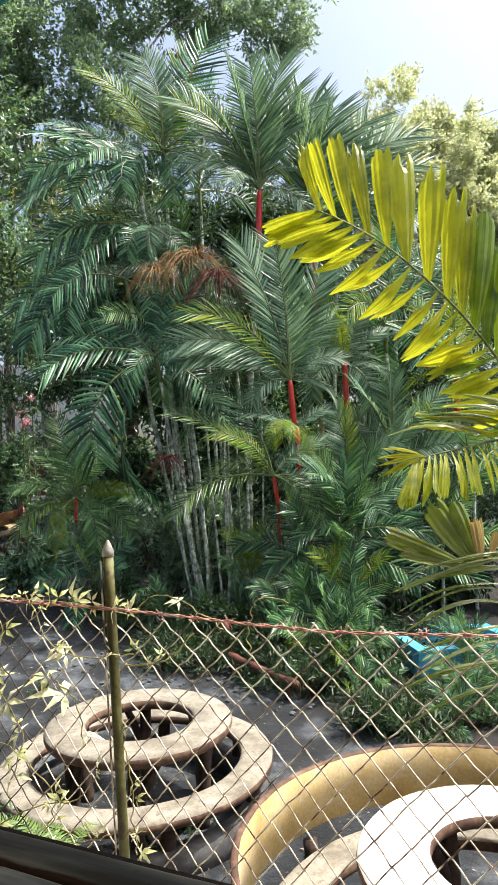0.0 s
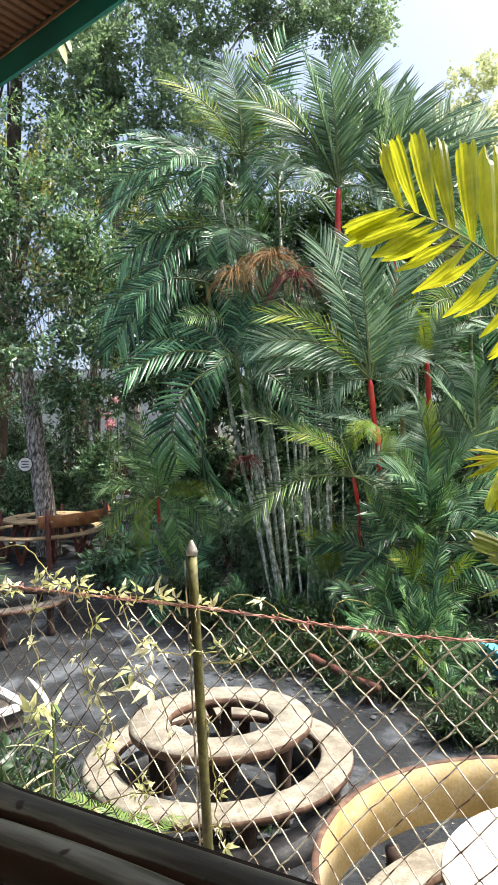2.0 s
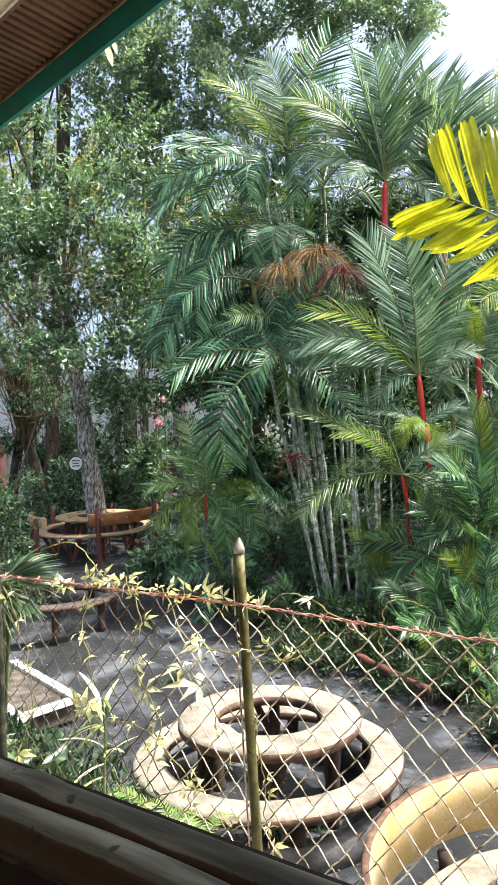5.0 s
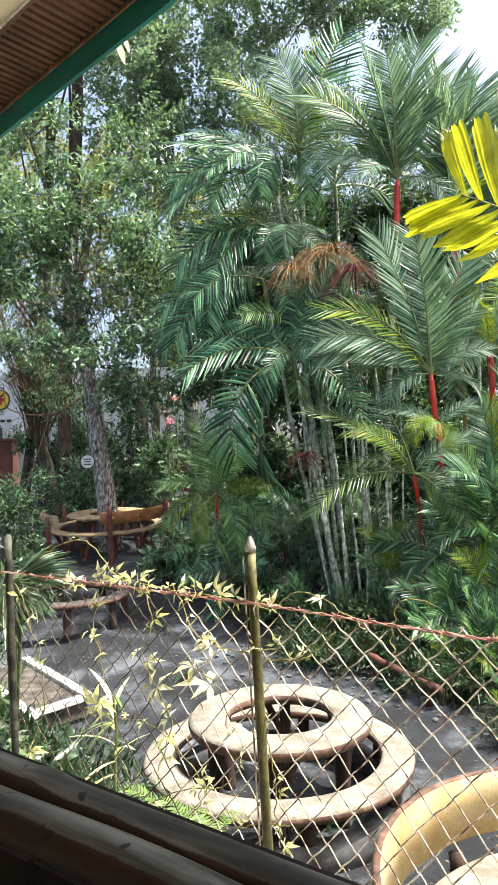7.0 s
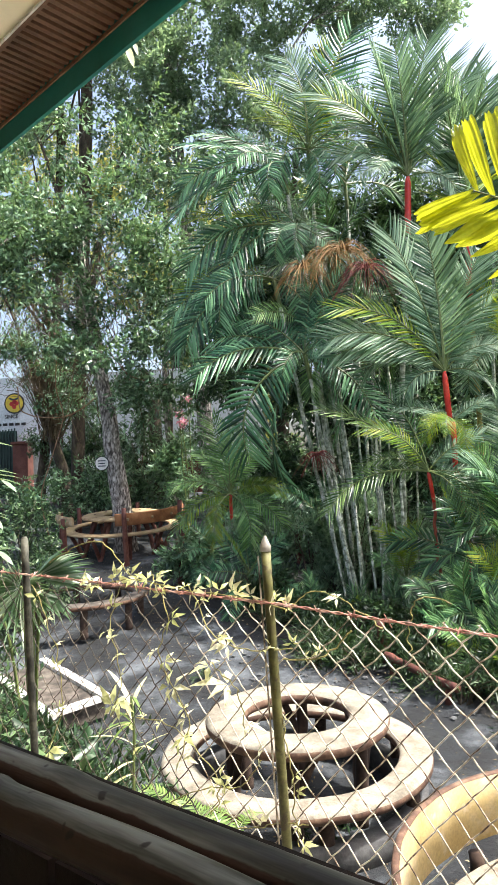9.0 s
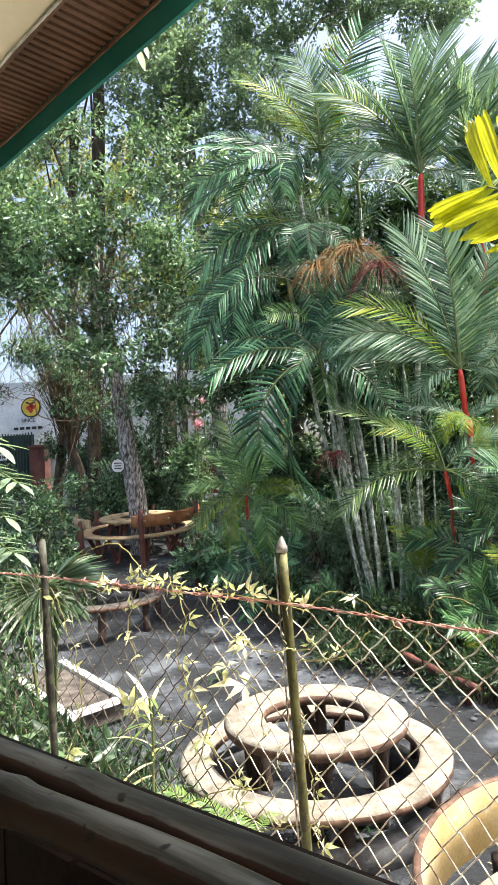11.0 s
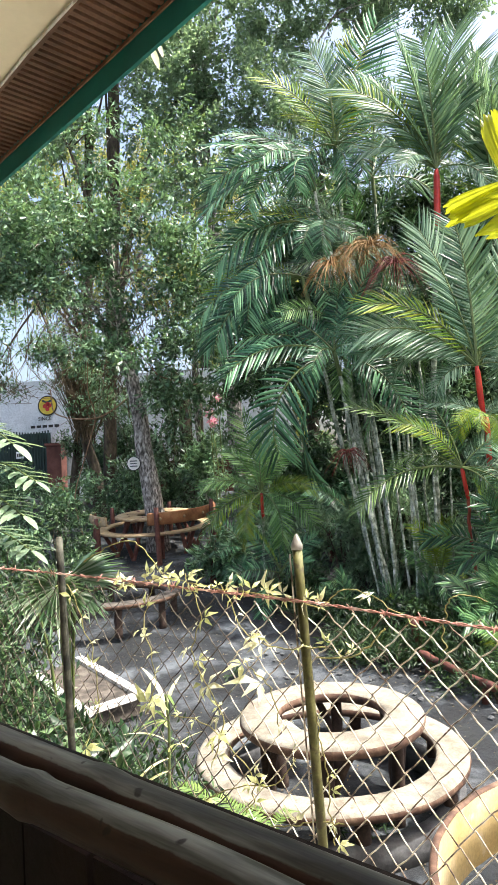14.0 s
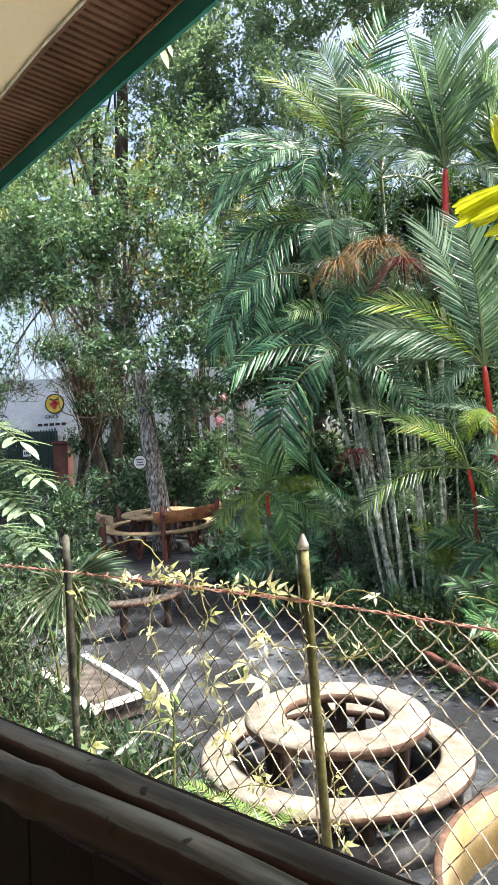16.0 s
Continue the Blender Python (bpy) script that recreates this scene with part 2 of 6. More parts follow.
M["dryleaf"] = leafy("dry_leaflets", (0.3, 0.2, 0.06), (0.4, 0.28, 0.1), (0.45, 0.34, 0.15), (0.5, 0.35, 0.1), 0.4, 0.6, 0.3, False, streak=0.8)
# sunlight on the vine is put into this near-white leaf tone
M["vineleaf"] = leafy("pale_vine_leaves", (0.56, 0.6, 0.24), (0.76, 0.77, 0.42), (0.86, 0.84, 0.64), (0.8, 0.8, 0.32), 0.28, 0.4, 0.5, False)
M["bladeleaf"] = leafy("grass_blades", (0.08, 0.16, 0.04), (0.14, 0.24, 0.06), (0.26, 0.36, 0.13), (0.4, 0.5, 0.08), 0.4, 0.45, 0.5)
# roof and tree shade is put into this very dark leaf tone
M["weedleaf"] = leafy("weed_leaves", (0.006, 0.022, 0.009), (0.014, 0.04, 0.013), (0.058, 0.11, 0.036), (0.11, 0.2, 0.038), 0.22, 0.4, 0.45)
M["treeleaf"] = leafy("tree_leaves", (0.006, 0.025, 0.015), (0.043, 0.125, 0.068), (0.31, 0.48, 0.29), (0.33, 0.5, 0.13), 0.3, 0.32, 0.65)
# sun on the distant leaves is put into this bright tone
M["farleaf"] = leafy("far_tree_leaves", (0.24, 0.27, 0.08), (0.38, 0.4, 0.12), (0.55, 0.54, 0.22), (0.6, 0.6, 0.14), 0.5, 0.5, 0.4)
M["canopyleaf"] = leafy("high_canopy_leaves", (0.03, 0.08, 0.055), (0.12, 0.22, 0.145), (0.28, 0.4, 0.26), (0.4, 0.55, 0.2), 0.45, 0.32, 0.8)
# this dark tone carries the shade inside thickets and undergrowth
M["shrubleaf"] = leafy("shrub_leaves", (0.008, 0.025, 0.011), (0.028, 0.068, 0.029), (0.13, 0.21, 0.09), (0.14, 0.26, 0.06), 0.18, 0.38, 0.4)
M["litter"] = leafy("fallen_leaves", (0.1, 0.07, 0.035), (0.22, 0.17, 0.09), (0.42, 0.37, 0.26), (0.3, 0.2, 0.08), 0.15, 0.8, 0.2)
M["wallwhite"] = worn("white_wall", (0.62, 0.66, 0.68), (0.78, 0.81, 0.83), (0.84, 0.86, 0.87), 0.8, 20, 0.85, 0.15, 0.003)
M["darkgreen"] = worn("dark_green_iron", (0.008, 0.02, 0.018), (0.018, 0.045, 0.04), (0.03, 0.07, 0.06), 4, 50, 0.5, 0.2, 0.002)
M["brickred"] = worn("red_brown_plaster", (0.07, 0.026, 0.02), (0.14, 0.052, 0.038), (0.2, 0.09, 0.07), 2, 30, 0.85, 0.3, 0.004)
M["flaking"] = worn("flaking_white_paint", (0.35, 0.32, 0.27), (0.72, 0.71, 0.67), (0.82, 0.81, 0.78), 9, 50, 0.8, 0.5, 0.004, spots=(0.4, 0.34, 0.27), grit=0.4)
M["tan"] = worn("worn_tan_concrete", (0.03, 0.026, 0.021), (0.075, 0.062, 0.05), (0.16, 0.14, 0.115), 6, 40, 0.9, 0.5, 0.006, sharp=0.06)
# glare and haze on the far crowns, put in as paler leaves
M["farpale"] = leafy("haze_paled_leaves", (0.4, 0.46, 0.26), (0.58, 0.62, 0.38), (0.74, 0.76, 0.52), (0.68, 0.7, 0.3), 0.4, 0.5, 0.4)
M["signyellow"] = worn("yellow_sign_paint", (0.6, 0.42, 0.03), (0.75, 0.55, 0.05), (0.8, 0.62, 0.1), 3, 40, 0.5, 0.1, 0.001)
M["signred"] = worn("red_sign_paint", (0.4, 0.02, 0.015), (0.55, 0.035, 0.025), (0.6, 0.06, 0.04), 3, 40, 0.5, 0.1, 0.001)
M["black"] = worn("black_paint", (0.01, 0.01, 0.01), (0.02, 0.02, 0.02), (0.035, 0.035, 0.035), 3, 40, 0.6, 0.1, 0.001)
M["pink"] = worn("pink_petals", (0.55, 0.12, 0.2), (0.7, 0.26, 0.33), (0.78, 0.42, 0.46), 8, 40, 0.6, 0.2, 0.002)
M["stone"] = worn("grey_stones", (0.04, 0.042, 0.043), (0.095, 0.1, 0.102), (0.21, 0.215, 0.215), 6, 30, 0.85, 0.6, 0.008)
M["pool"] = worn("blue_pool_paint", (0.06, 0.32, 0.5), (0.1, 0.45, 0.65), (0.16, 0.55, 0.72), 1.2, 20, 0.4, 0.15, 0.004)
# unseen floor and plinth, kept pale to bounce light onto the ceiling
M["floor"] = worn("floor_concrete", (0.45, 0.41, 0.35), (0.58, 0.54, 0.47), (0.66, 0.62, 0.55), 2, 40, 0.7, 0.2, 0.003)
_m, _n, _l, _b = material("pool_water")
_b.inputs["Base Color"].default_value, _b.inputs["Roughness"].default_value = (0.4, 0.85, 1.0, 1), 0.04
_b.inputs["Transmission Weight"].default_value, _b.inputs["IOR"].default_value = 1.0, 1.33
_w = coords(_n, _l, 3.0, 2.0)
bumped(_n, _l, _b, _w.outputs[0], 0.25, 0.03)
M["water"] = _m

# ---- building helpers ----


class Geo:
    """Gathers vertices and faces of one mesh."""

    def __init__(self):
        self.v, self.f, self.m = [], [], []

    def add(self, verts, faces, mat=0):
        k = len(self.v)
        self.v += [tuple(p) for p in verts]
        self.f += [tuple(i + k for i in f) for f in faces]
        self.m += [mat] * len(faces)
        return self

    def tube(self, pts, radii, sides=8, mat=0, caps=True, wobble=0.0, rnd=random):
        pts = [Vector(p) for p in pts]
        n = len(pts)
        radii = [radii] * n if isinstance(radii, (int, float)) else radii
        verts, faces, ref = [], [], None
        for i, p in enumerate(pts):
            d = (pts[min(i + 1, n - 1)] - pts[max(i - 1, 0)]).normalized()
            if ref is None:
                ref = Vector((0, 0, 1)) if abs(d.z) < 0.9 else Vector((1, 0, 0))
            a = (ref - d * ref.dot(d)).normalized()
            b = d.cross(a)
            ref = a
            for s in range(sides):
                t = 2 * math.pi * s / sides
                r = radii[i] * (1 + (rnd.uniform(-wobble, wobble) if wobble else 0))
                verts.append(p + a * (r * math.cos(t)) + b * (r * math.sin(t)))
        for i in range(n - 1):
            for s in range(sides):
                s2 = (s + 1) % sides
                faces.append((i * sides + s, i * sides + s2, (i + 1) * sides + s2, (i + 1) * sides + s))
        if caps:
            faces.append(tuple(reversed(range(sides))))
            faces.append(tuple((n - 1) * sides + s for s in range(sides)))
        return self.add(verts, faces, mat)

    def box(self, centre, size, m=None, mat=0):
        c, (a, b, d) = Vector(centre), (x / 2 for x in size)
        verts = [Vector((sx * a, sy * b, sz * d)) for sx in (-1, 1) for sy in (-1, 1) for sz in (-1, 1)]
        m = m or Matrix.Identity(3)
        return self.add([c + m @ p for p in verts], [(0, 1, 3, 2), (4, 6, 7, 5), (0, 4, 5, 1), (2, 3, 7, 6), (0, 2, 6, 4), (1, 5, 7, 3)], mat)

    def lathe(self, profile, centre, seg=48, mats=None, start=0.0, sweep=360.0, wob=0.0):
        """profile: closed loop of (radius, z); a full or part turn round the centre."""
        cx, cy, cz = centre
        k, full = len(profile), sweep >= 360
        n = seg if full else seg + 1
        verts, faces, mt = [], [], []
        for i in range(n):
            a = radians(start + sweep * i / seg)
            w = 1 + wob * noise.noise((math.cos(a) * 1.7, math.sin(a) * 1.7, cx))
            for r, z in profile:
                j = 1 + 0.006 * noise.noise((math.cos(a) * 9, math.sin(a) * 9, z * 20)) if wob else 1
                verts.append((cx + r * w * j * math.cos(a), cy + r * w * j * math.sin(a), cz + z))
        for i in range(seg):
            i2 = (i + 1) % n if full else i + 1
            for s in range(k):
                s2 = (s + 1) % k
                faces.append((i * k + s, i2 * k + s, i2 * k + s2, i * k + s2))
                mt.append(mats[s] if mats else 0)
        if not full:
            faces += [tuple(range(k)), tuple(reversed(range(seg * k, seg * k + k)))]
            mt += [0, 0]
        base = len(self.v)
        self.v += verts
        self.f += [tuple(i + base for i in f) for f in faces]
        self.m += mt
        return self

    def mesh(self, name, mats, smooth=False):
        me = bpy.data.meshes.new(name)
        me.from_pydata(self.v, [], self.f)
        for m in mats:
            me.materials.append(m)
        me.polygons.foreach_set("material_index", self.m)
        me.polygons.foreach_set("use_smooth", [smooth] * len(self.f))
        me.update()
        return me


def part(name, geo, mats, parent=None, label="", smooth=False):
    """One mesh object, under a thing or a part, or a thing by itself."""
    mats = mats if isinstance(mats, (list, tuple)) else [mats]
    me = geo if isinstance(geo, bpy.types.Mesh) else geo.mesh(name, mats, smooth)
    ob = new(name, me)
    if parent:
        ob.parent = parent
        if parent.type == "EMPTY":
            ob.matrix_parent_inverse = Matrix.Translation(-parent.location)
    return tagged(ob, label=label)


def thing(name, place, label, category, group="", kind=""):
    ob = new(name)
    ob.location = place
    ob.empty_display_size = 0.2
    return tagged(ob, label, category, group, kind)


def rise(x, y):
    """Height of the garden's ground."""
    return 0.12 * min(max(y - 6.5, 0), 20) + 0.03 * noise.noise((x * 0.5, y * 0.5, 3.0)) * min(1, max(0, (y - 3) / 3))


def quads(name, centre, along, across, mats, parent=None, label="", fold=0.12):
    """Many leaf blades as one mesh, from arrays of base points, lengthwise and crosswise half vectors."""
    n = len(centre)
    mid = centre + along * 0.45
    up = np.cross(along, across)
    up /= np.linalg.norm(up, axis=1, keepdims=True) + 1e-9
    lift = up * np.linalg.norm(across, axis=1, keepdims=True) * fold * 4
    tip = centre + along - lift
    v = np.stack([centre, mid + across + lift, tip, mid - across + lift], 1).reshape(-1, 3).astype(np.float32)
    me = bpy.data.meshes.new(name)
    me.vertices.add(4 * n)
    me.loops.add(6 * n)
    me.polygons.add(2 * n)
    me.vertices.foreach_set("co", v.ravel())
    k = 4 * np.arange(n)[:, None]
    me.loops.foreach_set("vertex_index", (k + np.array([[0, 1, 2, 0, 2, 3]])).ravel().astype(np.int32))
    me.polygons.foreach_set("loop_start", (3 * np.arange(2 * n)).astype(np.int32))
    me.polygons.foreach_set("loop_total", np.full(2 * n, 3, np.int32))
    me.update(calc_edges=True)
    me.validate()
    me.materials.append(mats)
    ob = new(name, me)
    if parent:
        ob.parent = parent
        if parent.type == "EMPTY":
            ob.matrix_parent_inverse = Matrix.Translation(-parent.location)
    return tagged(ob, label=label, kind="stuff")


def crown_leaves(name, blobs, size, mat, seed, parent=None, label="", per=12, twig=0.3, hang=0.35, slim=0.34, clump=9):
    """Leaves in sprays inside uneven clumps. blobs: x, y, z, half sizes, leaves."""
    r = np.random.default_rng(seed)
    cs, al, ac = [], [], []
    for x, y, z, rx, ry, rz, n in blobs:
        k = max(4, int(n / per))
        m = max(3, int(k / clump))
        d = r.normal(size=(m, 3))
        d /= np.linalg.norm(d, axis=1, keepdims=True)
        half = np.array([rx, ry, rz])
        hubs = d * r.uniform(0.15, 1.0, (m, 1)) ** 0.45 * half * (1 + 0.2 * r.normal(size=(m, 1))) + np.array([x, y, z])
        pick = r.integers(0, m, k)
        loose = r.normal(size=(k, 3)) * np.minimum(half, 0.9) * 0.24
        tw = hubs[pick] + loose
        d = loose / (np.linalg.norm(loose, axis=1, keepdims=True) + 1e-6) * 0.6 + d[pick]
        out = d + r.normal(size=(k, 3)) * 0.6
        out /= np.linalg.norm(out, axis=1, keepdims=True)
        s = r.uniform(-0.5, 0.5, (k, per, 1))
        p = tw[:, None] + out[:, None] * s * twig * 2 + r.normal(size=(k, per, 3)) * twig * 0.22
        a = out[:, None] * 0.7 + r.normal(size=(k, per, 3)) * 0.75 + np.array([0, 0, -hang])
        a /= np.linalg.norm(a, axis=2, keepdims=True)
        b = np.cross(a, r.normal(size=(k, per, 3)) * 0.5 + np.array([0, 0, 1.0]))
        b /= np.linalg.norm(b, axis=2, keepdims=True) + 1e-9
        ln = size * r.uniform(0.55, 1.3, (k, per, 1))
        cs.append(p.reshape(-1, 3)), al.append((a * ln).reshape(-1, 3)), ac.append((b * ln * slim * 0.5 * r.uniform(0.8, 1.2, (k, per, 1))).reshape(-1, 3))
    return quads(name, np.concatenate(cs), np.concatenate(al), np.concatenate(ac), mat, parent, label)

# ---- veranda: d runs along its edge, n points out to the garden ----
D2, N2 = Vector((0.843, -0.538, 0)).normalized(), Vector((0.538, 0.843, 0)).normalized()
UP = Vector((0, 0, 1))
TURN = Matrix((D2, N2, UP)).transposed()


def along(s, p, z):
    """A place s metres along the veranda, p metres out from the eye's line, at height z."""
    return D2 * s + N2 * p + UP * z


# ---- ground ----
xs = np.concatenate([[-700, -300, -140, -70, -40], np.arange(-26, 26.1, 0.45), [40, 70, 140, 300, 700]])
ys = np.concatenate([[-700, -200, -60, -25], np.arange(-10, 34.1, 0.45), [45, 70, 130, 300, 900]])
pool_x, pool_y = (3.0, 7.4), (7.0, 9.6)
gg = Geo()
gv = [(x, y, rise(x, y)) for y in ys for x in xs]
gf = []
for j in range(len(ys) - 1):
    for i in range(len(xs) - 1):
        k = j * len(xs) + i
        gf.append((k, k + 1, k + len(xs) + 1, k + len(xs)))
gg.add(gv, gf)
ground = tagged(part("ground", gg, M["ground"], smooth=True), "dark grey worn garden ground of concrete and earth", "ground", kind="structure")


def patch(name, cx, cy, rx, ry, mat, label, seed, lift=0.02, seg=40):
    """An uneven bed lying on the ground."""
    g, rows = Geo(), 7
    v, f = [(cx, cy, rise(cx, cy) + lift + 0.05)], []
    for k in range(1, rows + 1):
        for i in range(seg):
            a = 2 * math.pi * i / seg
            w = 1 + 0.2 * noise.noise((math.cos(a) * 1.6 + seed, math.sin(a) * 1.6, seed * 3.1))
            x, y = cx + rx * w * k / rows * math.cos(a), cy + ry * w * k / rows * math.sin(a)
            h = lift + 0.05 * (1 - (k / rows) ** 2) + 0.02 * noise.noise((x * 3, y * 3, seed)) if k < rows else -0.03
            v.append((x, y, rise(x, y) + h))
    for i in range(seg):
        f.append((0, 1 + i, 1 + (i + 1) % seg))
        for k in range(rows - 1):
            a, b = 1 + k * seg + i, 1 + k * seg + (i + 1) % seg
            f.append((a, a + seg, b + seg, b))
    return tagged(part(name, g.add(v, f), mat, smooth=True), label, "garden bed", kind="structure")


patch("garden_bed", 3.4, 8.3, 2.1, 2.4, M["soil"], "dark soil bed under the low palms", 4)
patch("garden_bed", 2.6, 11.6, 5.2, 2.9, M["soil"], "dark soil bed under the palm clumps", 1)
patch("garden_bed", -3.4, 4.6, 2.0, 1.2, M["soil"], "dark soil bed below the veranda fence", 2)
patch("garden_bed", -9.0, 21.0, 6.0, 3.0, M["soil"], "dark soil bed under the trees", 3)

# veranda plinth and floor; unseen back wall added to cut light from behind
g = Geo().box(along(0, -0.6, 0.55), (9.0, 4.2, 1.1), TURN)
tagged(part("veranda_plinth", g, M["floor"]), "raised concrete plinth of the veranda", "plinth", kind="structure")
g = Geo().box(along(0, -1.0, 1.145), (9.0, 3.3, 0.08), TURN)
tagged(part("floor", g, M["floor"]), "plain concrete veranda floor", "floor", kind="structure")
g = Geo().box(along(0, -2.75, 2.65), (9.0, 0.15, 2.92), TURN)
tagged(part("wall_back", g, M["panel"]), "unseen cream back wall added to close the veranda", "wall", kind="structure")
# end walls added out of view, to keep light off the railing
for s0 in (-4.42, 4.42):
    g = Geo().box(along(s0, -1.0, 2.65), (0.15, 3.34, 2.92), TURN)
    tagged(part("wall_end", g, M["panel"]), "unseen cream end wall added to close the veranda", "wall", kind="structure")

# roof edge: e runs along the eave, o points out
E2, O2 = Vector((0.773, -0.634, 0)).normalized(), Vector((0.634, 0.773, 0)).normalized()
ROOF = Matrix((E2, O2, UP)).transposed()
EAVE_P, EAVE_Z, SOFFIT_Z, PANEL_P = 1.1, 3.93, 4.004, 0.892


def eave(s, p, z):
    return E2 * s + O2 * p + UP * z


g = Geo().box(eave(-1.0, EAVE_P + 0.008, EAVE_Z + 0.09), (12.0, 0.012, 0.18), ROOF)
tagged(part("fascia_board", g, M["teal"]), "teal painted fascia board along the eave", "fascia", kind="structure")
g = Geo().box(eave(-1.0, EAVE_P - 0.006, SOFFIT_Z + 0.002), (12.0, 0.005, 0.012), ROOF)
tagged(part("trim", g, M["strip"]), "bare timber strip behind the fascia", "trim", kind="structure")
g = Geo()
v, f, pitch = [], [], 0.031
for i in range(int(12.0 / pitch)):
    s0 = -7.0 + pitch * i
    for ds, h in ((0.0, 0.0), (0.011, 0.0), (0.0135, 0.009), (0.028, 0.009), (0.031, 0.0)):
        for p in (EAVE_P - 0.009, PANEL_P - 0.05):
            v.append(eave(s0 + ds, p, SOFFIT_Z + 0.012 + h))
for i in range(len(v) // 2 - 1):
    f.append((2 * i, 2 * i + 1, 2 * i + 3, 2 * i + 2))
soffit = tagged(part("soffit", g.add(v, f), M["tin"]), "brown ribbed soffit strip under the eave", "soffit", kind="structure")
so = soffit.modifiers.new("thickness", "SOLIDIFY")
so.thickness, so.offset = 0.003, -1.0
g = Geo().box(eave(-1.0, PANEL_P - 2.0, SOFFIT_Z + 0.006), (12.0, 4.0, 0.012), ROOF)
tagged(part("ceiling", g, M["panel"]), "flat cream painted ceiling panel", "ceiling", kind="structure")
g = Geo().box(eave(-1.0, PANEL_P, SOFFIT_Z + 0.002), (12.0, 0.014, 0.02), ROOF)
tagged(part("trim", g, M["tin"]), "dark brown trim along the ceiling panel", "trim", kind="structure")
g = Geo().box(eave(-1.0, -1.0, SOFFIT_Z + 0.14), (12.0, 4.3, 0.08), ROOF)
tagged(part("roof", g, M["tin"]), "brown metal veranda roof", "roof", kind="structure")
g = Geo().tube([eave(-6.0 + 0.2 * i, PANEL_P - 0.012 + 0.003 * math.sin(i * 1.7), SOFFIT_Z - 0.014 + 0.003 * math.sin(i)) for i in range(50)], 0.004, 6)
tagged(part("ceiling_cable", g, M["flaking"], smooth=True), "thin pale cable along the ceiling edge", "cable")

# railing: two weathered poles side by side on a dark boarded panel
rail = thing("veranda_railing", along(0, 0.55, 1.185), "veranda railing of two weathered bamboo poles on dark boards", "railing")


def log_path(p, z, seed, s0=-2.6, s1=1.8, n=160):
    return [along(s0 + (s1 - s0) * i / n, p + 0.006 * noise.noise((i * 0.06, seed, 0)), z + 0.006 * noise.noise((i * 0.06, seed, 5))) for i in range(n + 1)]


def log_radii(r, seed, n=160):
    return [r * (1 + 0.06 * noise.noise((i * 0.1, seed, 9)) + 0.16 * math.exp(-((i - 65.9 + seed * 1.55) / 0.8) ** 2) + 0.16 * math.exp(-((i - 8 - seed * 9) / 1.5) ** 2) + 0.14 * math.exp(-((i - 118 - seed * 6) / 1.4) ** 2)) for i in range(n + 1)]


part("rail_pole", Geo().tube(log_path(0.61, 2.243, 1), log_radii(0.03, 1), 16), M["rail"], rail, "weathered grey bamboo pole, red-brown below, its light and shade toned in", True)
part("rail_pole", Geo().tube(log_path(0.517, 2.263, 2), log_radii(0.03, 2), 16), M["rail"], rail, "weathered grey bamboo pole, red-brown below, its light and shade toned in", True)
part("rail_strip", Geo().box(along(-0.4, 0.648, 2.222), (4.4, 0.014, 0.06), TURN), M["darkwood"], rail, "thin dark batten")
for i in range(26):
    part("board", Geo().box(along(-2.5 + 0.165 * i, 0.545 + 0.003 * (i % 2), 1.69), (0.155, 0.02, 1.02), TURN), M["darkwood"], rail)
for s in (-2.2, -0.9, 0.4, 1.7):
    part("rail_post", Geo().box(along(s, 0.58, 1.69), (0.06, 0.045, 1.02), TURN), M["darkwood"], rail)

# ---- chain-link fence ----
FP = 1.338
fence = thing("chain_link_fence", along(-0.97, FP, 1.1), "chain-link wire fence with mossy pipe posts and rusty barbed wire", "fence")
FS = -0.973
for k, s in enumerate((FS - 1.03, FS, FS + 1.6, FS - 2.2)):
    top = 2.505
    lean = -0.036 * (top - 1.09) / 14
    s += (0.038, 0.038, 0.05, 0.05)[k]
    rad = 0.0122 if k == 1 else 0.0125
    pts = [along(s + lean * i, FP, 1.09 + (top - 1.09) * i / 14) for i in range(15)]
    po = part("fence_post", Geo().tube(pts, [rad * (1 + 0.05 * noise.noise((i * 0.9, k, 0))) for i in range(15)], 14), M["post"] if k in (1, 2) else M["postdark"], fence, "mossy steel pipe post" if k in (1, 2) else "dark weathered pipe post", True)
    e = pts[-1]
    g = Geo().lathe([(0.0, 0.036), (0.003, 0.033), (0.009, 0.02), (0.0142, 0.008), (0.0142, -0.005), (0.0, -0.005)], e, 16)
    if k in (0, 3):
        g = Geo().lathe([(0.0, 0.008), (0.007, 0.006), (0.012, 0.0), (0.012, -0.006), (0.0, -0.006)], e, 16)
    part("post_cap", g, M["cap"] if k in (1, 2) else M["postdark"], po, "pointed grey metal cap" if k in (1, 2) else "", True)
part("post_wire", Geo().tube([along(FS - 0.026 + 0.00216 * i, FP - 0.014, 2.49 - 0.06 * i) for i in range(20)], 0.0022, 6), M["wire"], fence, "thin wire tied to the post", True)
MESH = {"wire": Geo(), "wireshade": Geo()}
step, rows_n, hgt = 0.0375, 36, 0.039
